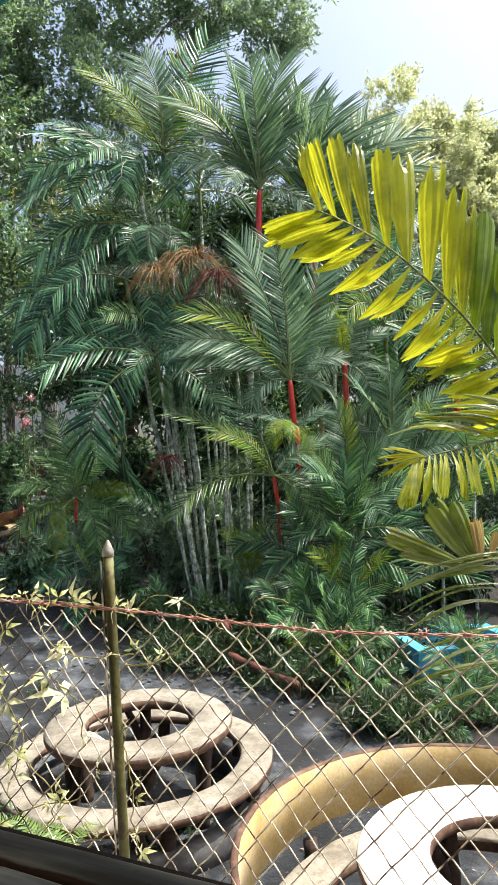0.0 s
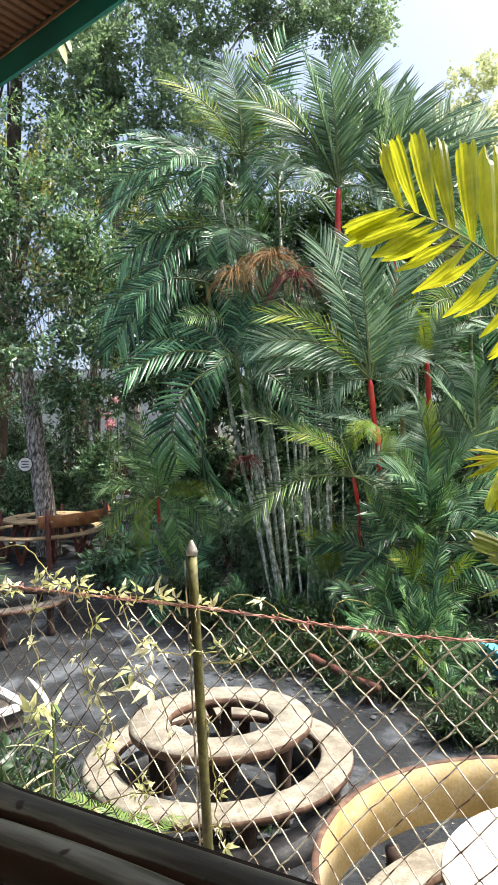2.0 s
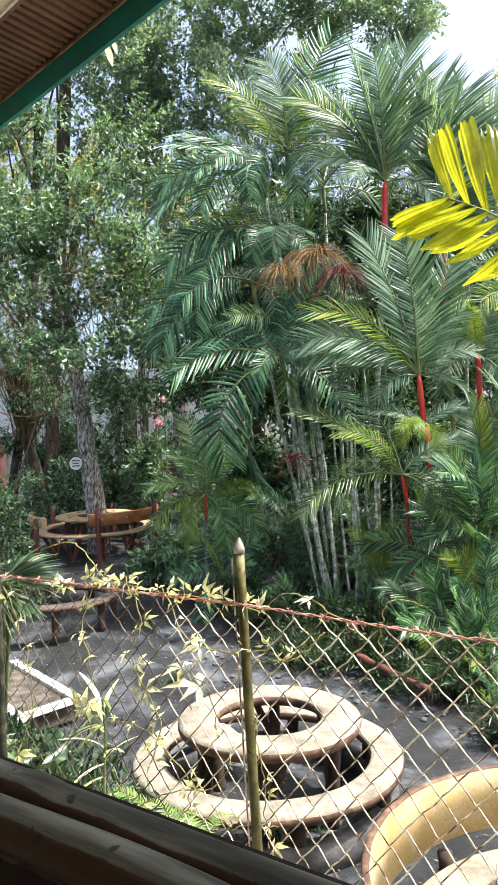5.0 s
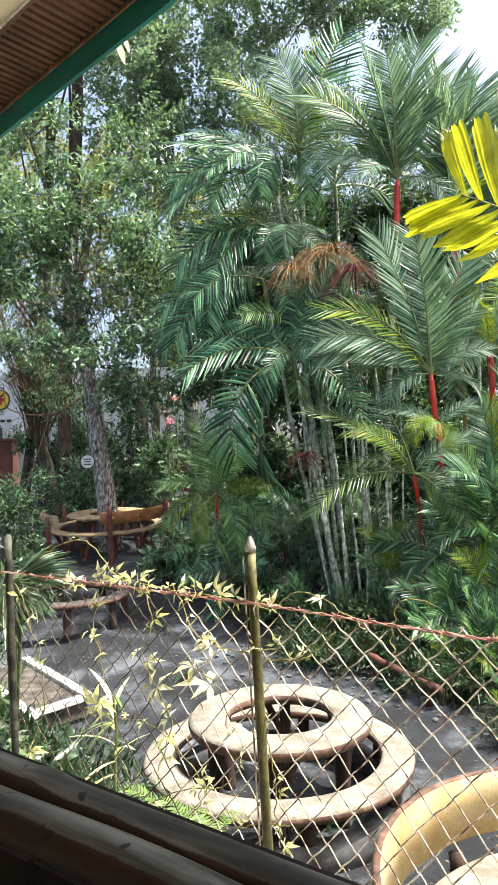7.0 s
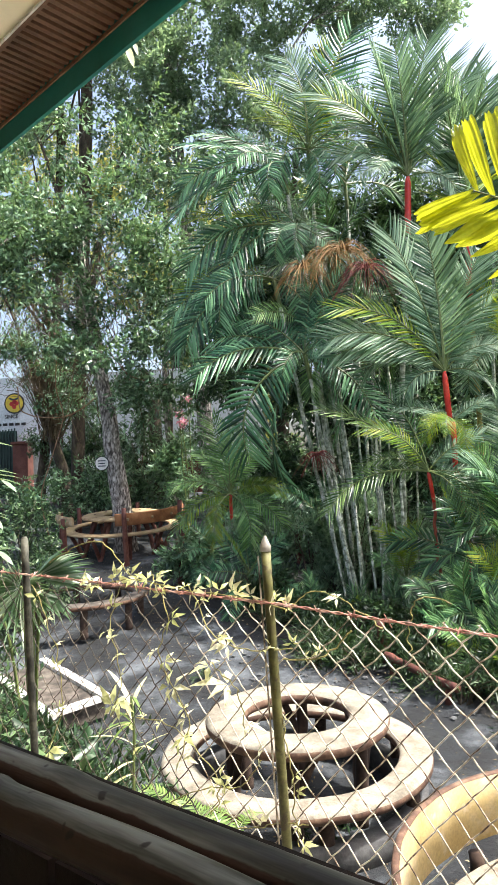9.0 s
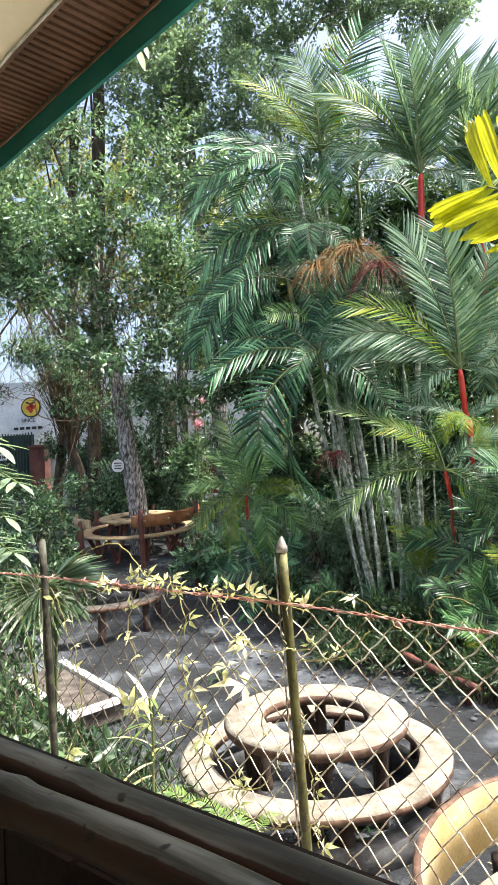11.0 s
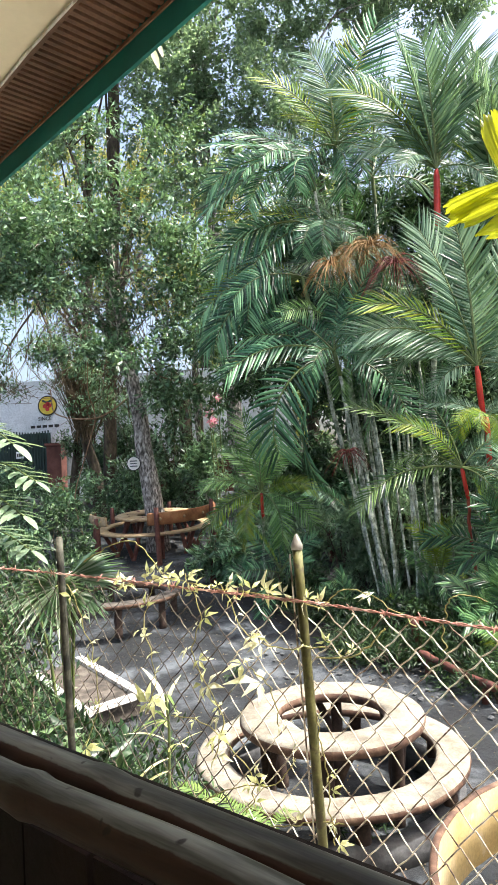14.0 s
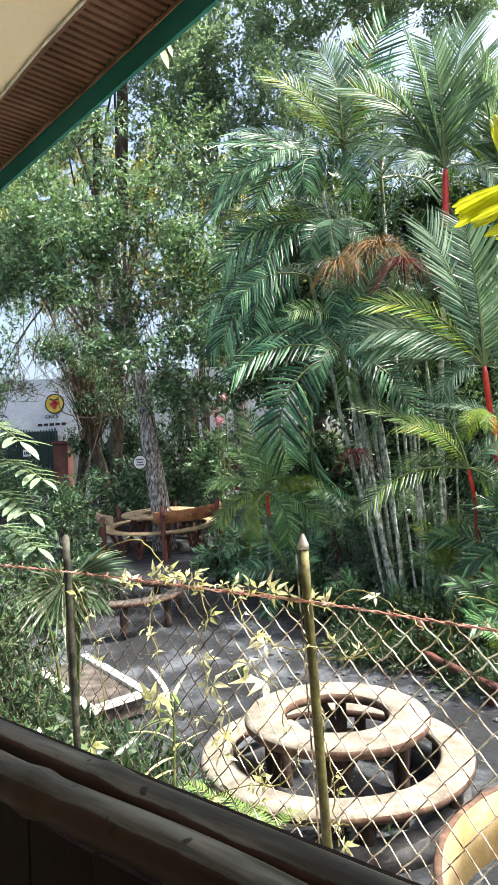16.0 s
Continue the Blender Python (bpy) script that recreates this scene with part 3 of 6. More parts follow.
for i in range(-78, 70):
    s0 = FS + i * step
    pts, sag = [], 0.012 * noise.noise((s0 * 1.5, 4, 2))
    for j in range(rows_n):
        z = 2.368 + sag - 0.012 - j * hgt + 0.03 * noise.noise((s0 * 0.9, j * 0.1, 7))
        if z < 1.09:
            break
        side = 1 if (i + j) % 2 else -1
        wob = 0.009 * noise.noise((s0 * 3, j * 0.35, 1)) + 0.0015 * noise.noise((s0 * 31, j * 2.7, 3))
        # each wire hooks round its neighbour, then runs in a slack curve to the next hook
        q = along(s0 + side * step * 0.52 + wob, FP + 0.014, z + 0.002 * noise.noise((s0 * 23, j * 1.9, 6)))
        pts += [q + UP * 0.004 - N2 * 0.0028 - D2 * (side * 0.0036), q, q - UP * 0.004 + N2 * 0.0028 - D2 * (side * 0.0036),
                q - UP * (hgt * 0.5) - D2 * (side * step * 0.52) + D2 * (side * 0.0012) - UP * 0.001]
    if i < -28 and i % 9 == 0:
        pts = pts[6:]
    # left wires take the copy that has the shade in its colour
    MESH["wireshade" if i < -3 - (i * 7) % 8 else "wire"].tube(pts[:-1], 0.0014 if i < -13 else 0.0018, 5, caps=False)
for kind_, lab in (("wire", "bright galvanised diamond wire mesh"), ("wireshade", "diamond wire mesh darkened for the shade on the left")):
    tagged(part("wire_mesh", MESH[kind_], M[kind_], fence, lab, True), kind="stuff")
g = Geo()


def barb_z(s):
    return 2.381 + 0.006 * math.sin(s * 2.3) - (0.018 * max(0, 1 - abs(s - FS - 0.55) / 0.5))


for ph in (0, math.pi):
    g.tube([along(-3.6 + 0.012 * i, FP - 0.018 + 0.0024 * math.cos(i * 0.9 + ph), barb_z(-3.6 + 0.012 * i) + 0.0024 * math.sin(i * 0.9 + ph)) for i in range(460)], 0.0018, 5, caps=False)
rr = random.Random(4)
for i in range(64):
    s = -3.5 + 0.086 * i + rr.uniform(-0.01, 0.01)
    c = along(s, FP - 0.018, barb_z(s))
    for k in range(2):
        d = Vector((rr.uniform(-1, 1), rr.uniform(-1, 1), rr.uniform(-1, 1))).normalized() * 0.017
        g.tube([c - d + D2 * 0.004 * k, c + D2 * (0.006 - 0.004 * k), c + d * 0.9], 0.0014, 5)
    g.tube([c + D2 * (0.002 * j - 0.006) + N2 * 0.0046 * math.cos(j * 1.4) + UP * 0.0046 * math.sin(j * 1.4) for j in range(8)], 0.0013, 4)
part("barbed_wire", g, M["rust"], fence, "twisted rusty barbed wire", True)

# ---- round tables and benches ----


def ring_profile(ro, ri, thick, round_=0.045):
    """Cross section of a ring slab, top at 0; the flat top is first."""
    p = [(ri + round_ * 0.7, 0), (ro - round_ * 0.8, 0)]
    for k in range(1, 6):
        a = radians(90 - 30 * k)
        p.append((ro - round_ + round_ * math.cos(a), -round_ + round_ * math.sin(a) * (1 if a > 0 else (thick - round_) / round_)))
    p += [(ro - round_ * 1.4, -thick), (ri + round_, -thick), (ri + 0.004, -thick + round_ * 0.6), (ri, -round_), (ri + round_ * 0.2, -round_ * 0.3)]
    return p


def ring_mats(n):
    return [0] * 3 + [1] * (n - 4) + [0]


def log_leg(g, a, b, r, seed):
    a, b, n = Vector(a), Vector(b), 7
    g.tube([a.lerp(b, i / n) + Vector((noise.noise((i * 0.6, seed, 0)), noise.noise((i * 0.6, seed, 4)), 0)) * 0.02 for i in range(n + 1)],
           [r * (1.15 - 0.2 * i / n + 0.14 * noise.noise((i, seed, 8))) for i in range(n + 1)], 10)


def ring_table(x, y, ro, ri, h, label, top, edge, seed, legs=6, thick=0.1):
    z = rise(x, y)
    t = thing("round_table", (x, y, z), label, "table", "round garden tables")
    pr = ring_profile(ro, ri, thick)
    part("tabletop", Geo().lathe(pr, (x, y, z + h), 72, ring_mats(len(pr)), wob=0.012), [top, edge], t, smooth=True)
    rm = (ro + ri) / 2
    for k in range(legs):
        a = 2 * math.pi * (k + 0.35 + 0.1 * seed) / legs
        c, s = math.cos(a), math.sin(a)
        g = Geo()
        log_leg(g, (x + rm * 0.94 * c, y + rm * 0.94 * s, z - 0.05), (x + rm * c, y + rm * s, z + h - thick + 0.02), 0.05, seed + k)
        log_leg(g, (x + rm * 0.96 * c, y + rm * 0.96 * s, z + 0.25), (x + rm * math.cos(a + 0.3), y + rm * math.sin(a + 0.3), z + h - thick + 0.02), 0.032, seed + k + 20)
        part("leg", g, M["leg"], t, smooth=True)
    return t


def ring_bench(x, y, ro, ri, h, label, top, edge, seed, legs=9, thick=0.09, start=0.0, sweep=360.0):
    z = rise(x, y)
    t = thing("round_bench", (x, y, z), label, "bench", "round garden benches")
    pr = ring_profile(ro, ri, thick)
    part("seat", Geo().lathe(pr, (x, y, z + h), 80, ring_mats(len(pr)), start, sweep, 0.01), [top, edge], t, smooth=True)
    rm = (ro + ri) / 2
    for k in range(legs):
        a = radians(start + sweep * (k + 0.5) / legs)
        g = Geo()
        log_leg(g, (x + rm * math.cos(a), y + rm * math.sin(a), z - 0.05), (x + rm * math.cos(a), y + rm * math.sin(a), z + h - thick + 0.02), 0.055, seed + k)
        part("leg", g, M["leg"], t, smooth=True)
    return t


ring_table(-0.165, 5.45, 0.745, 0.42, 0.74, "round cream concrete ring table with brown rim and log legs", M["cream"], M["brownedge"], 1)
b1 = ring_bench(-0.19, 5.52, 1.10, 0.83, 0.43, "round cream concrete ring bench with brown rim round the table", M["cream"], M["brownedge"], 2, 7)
part("plinth", Geo().lathe([(1.05, -0.05), (1.05, 0.16), (1.03, 0.18), (0.92, 0.18), (0.9, 0.16), (0.9, -0.05)], (-0.19, 5.52, 0), 64, None, 0.0, 360.0, 0.012), M["plinth"], b1, "rough grey concrete ring under the bench", True)
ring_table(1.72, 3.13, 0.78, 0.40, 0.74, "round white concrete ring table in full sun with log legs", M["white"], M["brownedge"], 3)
b2 = ring_bench(1.55, 2.99, 1.16, 0.9, 0.43, "round cream concrete bench with a curved ochre yellow backrest", M["cream"], M["brownedge"], 4, 10)
pr = [(1.19, 0.52), (1.192, 0.864), (1.2, 0.875), (1.222, 0.875), (1.23, 0.862), (1.23, 0.52)]
part("backrest", Geo().lathe(pr, (1.52, 2.98, 0), 72, [0, 1, 1, 1, 0, 0], 40, 190, 0.004), [M["ochre"], M["brownedge"]], b2, "curved ochre yellow backrest", True)
for a in (48, 85, 122, 160, 198, 225):
    c, s = math.cos(radians(a)), math.sin(radians(a))
    g = Geo()
    log_leg(g, (1.52 + 1.21 * c, 2.98 + 1.21 * s, -0.03), (1.52 + 1.21 * c, 2.98 + 1.21 * s, 0.45), 0.045, a)
    part("backrest_post", g, M["leg"], b2, smooth=True)
ring_bench(-3.66, 10.25, 1.08, 0.83, 0.45, "round weathered concrete ring bench beside the fan palm", M["tan"], M["brownedge"], 5, 8, 0.09)

# ---- tree bench: wooden table and seats round a trunk ----
TX, TY, BS = -4.28, 15.0, 1.1
TZ = rise(TX, TY) + 0.14
tb = thing("tree_bench", (TX, TY, TZ), "round wooden table and plank bench built round a tree trunk", "bench")
pr = ring_profile(0.82 * BS, 0.36 * BS, 0.06, 0.02)
part("tabletop", Geo().lathe(pr, (TX, TY, TZ + 0.72), 48, [0] * len(pr), wob=0.02), M["palewood"], tb, "pale worn wooden tabletop", True)
pr = ring_profile(1.22 * BS, 0.97 * BS, 0.05, 0.02)
part("seat", Geo().lathe(pr, (TX, TY, TZ + 0.44), 64, [0] * len(pr), wob=0.02), M["palewood"], tb, "pale wooden seat ring", True)


def plank_arc(a0, a1, z0, z1, r, mat, lab):
    pr_ = [(r, z0 + 0.02), (r, z1 - 0.02), (r + 0.012, z1), (r + 0.045, z1), (r + 0.055, z1 - 0.02), (r + 0.055, z0 + 0.02), (r + 0.045, z0), (r + 0.012, z0)]
    ob = part("backrest", Geo().lathe(pr_, (TX, TY, TZ), 24, None, a0, a1 - a0, 0.01), mat, tb, lab, True)
    for k in range(4):
        a = radians(a0 + (a1 - a0) * (k + 0.5) / 4)
        c, s = math.cos(a), math.sin(a)
        p = Vector((TX + (r + 0.055) * c, TY + (r + 0.055) * s, TZ + (z0 + z1) / 2))
        part("bolt", Geo().tube([p, p + Vector((c, s, 0)) * 0.03], [0.035, 0.02], 10), M["palewood"], ob, "round wooden peg")
    return ob


plank_arc(-80, 8, 0.64, 0.9, 1.24 * BS, M["wood"], "orange-brown curved plank backrest")
plank_arc(186, 240, 0.64, 0.84, 1.27 * BS, M["palewood"], "pale weathered plank backrest")
for k, a in enumerate((-72, -12, 28, 90, 150, 178, 228)):
    c, s = math.cos(radians(a)), math.sin(radians(a))
    g = Geo()
    log_leg(g, (TX + 1.33 * BS * c, TY + 1.33 * BS * s, TZ - 0.6), (TX + 1.33 * BS * c, TY + 1.33 * BS * s, TZ + (1.02 if k < 2 else 0.8)), 0.055, k + 40)
    part("backrest_post", g, M["redpost"], tb, "red-brown log post", True)
for k in range(9):
    a = 2 * math.pi * (k + 0.3) / 9
    c, s = math.cos(a), math.sin(a)
    g = Geo()
    log_leg(g, (TX + 0.7 * BS * c, TY + 0.7 * BS * s, TZ - 0.45), (TX + 1.1 * BS * c, TY + 1.1 * BS * s, TZ + 0.42), 0.045, k + 60)
    log_leg(g, (TX + 0.95 * BS * c, TY + 0.95 * BS * s, TZ - 0.45), (TX + 0.6 * math.cos(a + 0.2), TY + 0.6 * math.sin(a + 0.2), TZ + 0.72), 0.045, k + 70)
    part("leg", g, M["redpost"], tb, "crossed log brace", True)

# the whole seat leans with the slope it stands on
LEAN = Matrix.Translation((TX, TY, TZ)) @ Matrix.Rotation(radians(4.5), 4, "X") @ Matrix.Translation((-TX, -TY, -TZ))
for ob in [o for c in tb.children for o in (c, *c.children)]:
    ob.data.transform(LEAN)

# ---- broadleaf trees ----


def trunk_path(pts, n=26, wob=0.06, seed=0):
    """A smooth bent line through a few places."""
    pts = [Vector(p) for p in pts]
    out = []
    for i in range(n + 1):
        u = i / n * (len(pts) - 1)
        k = min(int(u), len(pts) - 2)
        p0, p1, p2, p3 = pts[max(k - 1, 0)], pts[k], pts[k + 1], pts[min(k + 2, len(pts) - 1)]
        t = u - k
        q = 0.5 * ((2 * p1) + (p2 - p0) * t + (2 * p0 - 5 * p1 + 4 * p2 - p3) * t * t + (3 * p1 - p0 - 3 * p2 + p3) * t ** 3)
        out.append(q + Vector((noise.noise((i * 0.3, seed, 0)), noise.noise((i * 0.3, seed, 9)), 0)) * wob)
    return out


def tree(name, pts, r0, r1, limbs, blobs, leaf, mat, bark, label, seed, thin=1.0, **kw):
    """A tree: bent tapering trunk, limbs that fork off it towards the clumps, and a leafy crown."""
    rnd = random.Random(seed)
    blobs = [(*b[:6], int(b[6] * thin)) for b in blobs]
    t = thing(name, pts[0], label, "tree", "trees")
    path = trunk_path(pts, 28, 0.05, seed)
    n = len(path)
    rad = [r0 + (r1 - r0) * (i / (n - 1)) + r0 * 0.6 * max(0, 1 - i / 2.0) * 0.5 for i in range(n)]
    part("trunk", Geo().tube(path, rad, 14, wobble=0.07, rnd=rnd), bark, t, smooth=True)
    for k in range(limbs):
        i = rnd.randint(int(n * 0.35), n - 2)
        b = blobs[k % len(blobs)]
        a, e = path[i], Vector(b[:3]) + Vector((rnd.uniform(-0.4, 0.4) * b[3], rnd.uniform(-0.4, 0.4) * b[4], rnd.uniform(-0.3, 0.5) * b[5]))
        mid = a.lerp(e, 0.5) + Vector((0, 0, 0.15 * (e - a).length))
        lp = trunk_path([a, mid, e], 10, 0.12, seed + k)
        rr_ = rad[i] * rnd.uniform(0.3, 0.5)
        lg = Geo().tube(lp, [rr_ * (1 - 0.85 * j / 10) for j in range(11)], 7)
        for _ in range(4):
            j = rnd.randint(4, 9)
            tw = lp[j] + Vector((rnd.uniform(-1, 1), rnd.uniform(-1, 1), rnd.uniform(-0.5, 0.9))) * (e - a).length * 0.35
            lg.tube(trunk_path([lp[j], lp[j].lerp(tw, 0.5) + Vector((0, 0, 0.1)), tw], 5, 0.08, seed + j), [rr_ * 0.35 * (1 - 0.17 * q) for q in range(6)], 5)
        part("limb", lg, bark, t, smooth=True)
    crown_leaves("crown", blobs, leaf, mat, seed, t, "leafy crown", **kw)
    return t


# the big tree through the bench
CROWN_LOW = [(-4.4, 14.2, 8.6, 1.6, 1.2, 1.0, 3400), (-6.2, 14.0, 8.2, 1.5, 1.2, 1.0, 3200), (-5.4, 13.8, 7.1, 1.5, 0.9, 0.6, 1100), (-3.0, 14.6, 7.6, 0.9, 1.0, 1.5, 2800), (-3.2, 14.4, 6.0, 0.8, 0.9, 1.2, 2400), (-7.2, 15, 9.6, 1.6, 1.5, 0.9, 2600), (-3.3, 14.4, 4.7, 0.7, 0.7, 1.1, 2000), (-4.5, 13.9, 5.6, 0.9, 0.6, 0.5, 1100)]
CROWN_HIGH = [(-5.5, 14.2, 5.9, 0.9, 0.8, 0.5, 350), (-5.0, 14.5, 10.4, 2.4, 1.2, 0.8, 2600), (-7.3, 14.4, 7.3, 0.9, 0.8, 1.0, 600), (-2.2, 15.2, 9.2, 0.9, 0.9, 1.4, 1800), (-7.0, 14.2, 8.4, 1.3, 0.8, 0.9, 2400), (-8.2, 15, 8.2, 1.2, 0.8, 1.2, 2400), (-4.9, 14.5, 6.0, 0.5, 0.4, 1.2, 700), (-5.1, 14.6, 8.2, 0.5, 0.4, 1.2, 1500)]
tree("shade_tree", [(TX + 0.08, TY, TZ - 0.35), (TX, TY, 2.0), (-4.45, 15.0, 3.4), (-4.63, 15.0, 4.85), (-4.95, 15.3, 6.8), (-5.2, 15.5, 8.0), (-5.1, 15.6, 9.4)], 0.27, 0.05, 12,
     CROWN_LOW + CROWN_HIGH,
     0.15, M["treeleaf"], M["bark"], "tall grey-barked tree with drooping dark green leaves", 11, 0.78, clump=13, twig=0.24, slim=0.42, per=10)
# the crooked tree behind it
tree("crooked_tree", [(-6.9, 18.5, 1.35), (-6.95, 18.5, 2.8), (-7.3, 18.5, 4.4), (-7.1, 18.6, 6.6), (-7.9, 18.8, 9.0), (-8.2, 19, 12)], 0.19, 0.05, 12,
     [(-8.2, 18, 7.6, 1.6, 1.0, 1.0, 900), (-6.8, 17.4, 6.6, 1.1, 0.9, 1.0, 500), (-10.0, 18.5, 9.6, 1.0, 0.8, 0.7, 1200), (-9.4, 18.5, 9.5, 2, 1.4, 1.2, 2000), (-7.2, 17.6, 5.6, 0.8, 0.8, 0.7, 350), (-5.4, 17.8, 5.6, 1.0, 0.8, 1.0, 550),
      (-9.5, 21, 6.25, 1.0, 0.4, 0.35, 600), (-7.9, 21, 5.6, 0.6, 0.4, 0.8, 700), (-4.9, 21, 5.6, 0.6, 0.4, 0.9, 600)],
     0.145, M["treeleaf"], M["barkdark"], "crooked brown-barked tree with thin hanging branches", 12, 0.7, clump=13, twig=0.24, slim=0.42)
# tall trunks behind, whose crowns make the high canopy
tree("tall_tree", [(-7.3, 20.5, 1.5), (-7.1, 20.5, 6), (-6.63, 20.5, 13), (-6.5, 20.6, 20)], 0.22, 0.17, 8,
     [(-6.5, 20.5, 17.5, 3.2, 2.2, 2.2, 9000), (-9.0, 20, 15.5, 2.4, 2, 2.6, 6000), (-4.6, 20, 15.2, 2.2, 1.6, 2.4, 6500)],
     0.155, M["canopyleaf"], M["barkdark"], "tall straight dark-barked tree with a high airy crown", 13, 1.2, slim=0.5, twig=0.24)
tree("tall_tree", [(-9.2, 22, 1.8), (-8.4, 22, 8), (-8.05, 22, 14), (-7.9, 22, 20)], 0.17, 0.13, 6,
     [(-10.0, 22, 17, 2.6, 2, 3, 6000), (-7.6, 23, 20, 3, 2, 2, 5000), (-11, 21, 12, 2.2, 1.6, 2.2, 3500), (-12.1, 21, 5.2, 0.5, 0.4, 1.0, 1500)],
     0.155, M["canopyleaf"], M["barkdark"], "tall slender tree with patchy pale bark", 14, 1.2, slim=0.5, twig=0.24)
tree("tall_tree", [(-3.0, 21, 1.6), (-3.4, 21, 8), (-3.7, 21.2, 13), (-4.2, 21.3, 20)], 0.28, 0.12, 9,
     [(-2.6, 20.6, 17.5, 2.8, 2, 2.6, 8500), (0.4, 20.6, 18.4, 2.8, 2, 2.2, 9500), (3.2, 20.8, 18.4, 2.6, 1.8, 2.0, 8500), (-3.8, 20, 13, 1.8, 1.4, 2.6, 6500), (-1.2, 20, 13.8, 2.0, 1.4, 1.8, 6000), (4.6, 21, 17.3, 1.1, 1, 1.0, 1800)],
     0.155, M["canopyleaf"], M["bark"], "tall forked tree whose crown spreads over the palms", 15, 1.1, slim=0.5, twig=0.24)
tree("tall_tree", [(-0.4, 19, 1.4), (-0.6, 19, 5), (-0.2, 19, 9), (0.2, 19, 12)], 0.2, 0.08, 7,
     [(-1.0, 18.5, 9.5, 2.2, 1.3, 2.2, 6500), (1.4, 18.5, 11.5, 2.2, 1.3, 2.0, 5000), (-2.2, 18, 6.5, 1.7, 1.2, 2.2, 5000), (0.6, 18.5, 6.6, 2.2, 1.2, 2.0, 4000)],
     0.19, M["treeleaf"], M["barkdark"], "dark leafy tree behind the palm clump", 16)
tree("tall_tree", [(5.2, 18, 1.3), (5.2, 18, 5), (5.5, 18, 8), (5.6, 18, 9)], 0.2, 0.08, 7,
     [(4.6, 17.5, 6.0, 2.4, 1.4, 2.6, 6000), (7.4, 17.5, 5.2, 2.4, 1.4, 2.8, 6000), (10.0, 18, 5.5, 2.2, 1.4, 2.8, 5000), (2.6, 17.5, 4.4, 2.0, 1.2, 2.2, 4000), (6.5, 17, 2.6, 3.5, 1.0, 1.3, 4000)],
     0.19, M["treeleaf"], M["barkdark"], "dark leafy tree behind the red palms", 17)
# two thickets added as backing, so the gaps between palm leaves read as shade
tree("thicket_tree", [(0.9, 14.6, 0.9), (0.9, 14.6, 3), (0.7, 14.6, 6), (0.8, 14.6, 8)], 0.14, 0.05, 8,
     [(-0.6, 13.8, 7.0, 1.2, 0.7, 1.3, 4200), (0.9, 13.8, 7.2, 1.2, 0.7, 1.5, 4200), (2.2, 13.8, 6.4, 1.2, 0.7, 1.6, 4200), (0.2, 13.8, 4.8, 1.4, 0.7, 1.5, 4600), (1.8, 13.6, 4.2, 1.3, 0.7, 1.6, 4600), (3.2, 13.8, 5.2, 1.2, 0.7, 1.6, 4000), (-1.2, 14.2, 5.4, 1.0, 0.7, 1.5, 3200), (0.9, 13.4, 2.6, 2.2, 0.6, 1.2, 5000), (3.8, 13.2, 3.2, 1.6, 0.7, 1.6, 4000), (2.0, 13.8, 7.9, 1.1, 0.6, 0.9, 4000), (3.3, 13.8, 7.3, 1.0, 0.6, 1.0, 3500)],
     0.17, M["shrubleaf"], M["barkdark"], "dense dark thicket added as backing behind the palm clump", 19)
tree("thicket_tree", [(5.4, 14.0, 0.8), (5.4, 14.0, 3), (5.6, 14, 5), (5.6, 14, 6.5)], 0.12, 0.05, 6,
     [(5.2, 13.6, 5.6, 1.4, 0.7, 1.6, 4600), (6.8, 13.8, 5.0, 1.4, 0.7, 1.8, 4600), (5.6, 13.2, 2.8, 1.8, 0.7, 1.5, 4600), (7.8, 13.6, 3.0, 1.4, 0.7, 1.6, 3600)],
     0.17, M["shrubleaf"], M["barkdark"], "dense dark thicket added as backing behind the red palms", 20)
tree("back_tree", [(-5.0, 26, 2.3), (-5.0, 26, 7), (-5.2, 26, 12), (-5.0, 26, 16)], 0.22, 0.08, 8,
     [(-3.0, 25.6, 11.0, 1.8, 1.0, 2.6, 2600), (-6.0, 25.6, 12.0, 2.0, 1.0, 2.6, 3000), (-9.0, 25.6, 12.5, 2.2, 1.0, 2.8, 3000), (-12.2, 25.6, 14.6, 1.6, 1.0, 2.0, 1800), (-0.5, 25.6, 12.0, 2.0, 1.0, 2.8, 2800), (-4.2, 25.6, 8.2, 1.6, 1.0, 1.6, 1600),
      (-10.6, 25.6, 10.9, 1.6, 0.9, 1.4, 2600), (-8.0, 25.6, 10.6, 1.4, 0.9, 1.4, 2200), (-13.4, 25.6, 11.6, 1.6, 0.9, 1.6, 2200), (-5.4, 25.5, 10.2, 1.3, 0.9, 1.4, 2200),
      (-10.5, 26, 16.2, 1.6, 0.9, 1.6, 2600), (-8.0, 26, 15.2, 1.6, 0.9, 1.6, 2600), (-5.8, 26, 16.2, 1.6, 0.9, 1.6, 2600), (-9.2, 26, 13.4, 1.6, 0.9, 1.3, 2200), (-4.0, 26, 14.2, 1.6, 0.9, 1.6, 2400)],
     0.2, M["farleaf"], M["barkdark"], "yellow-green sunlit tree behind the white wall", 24)
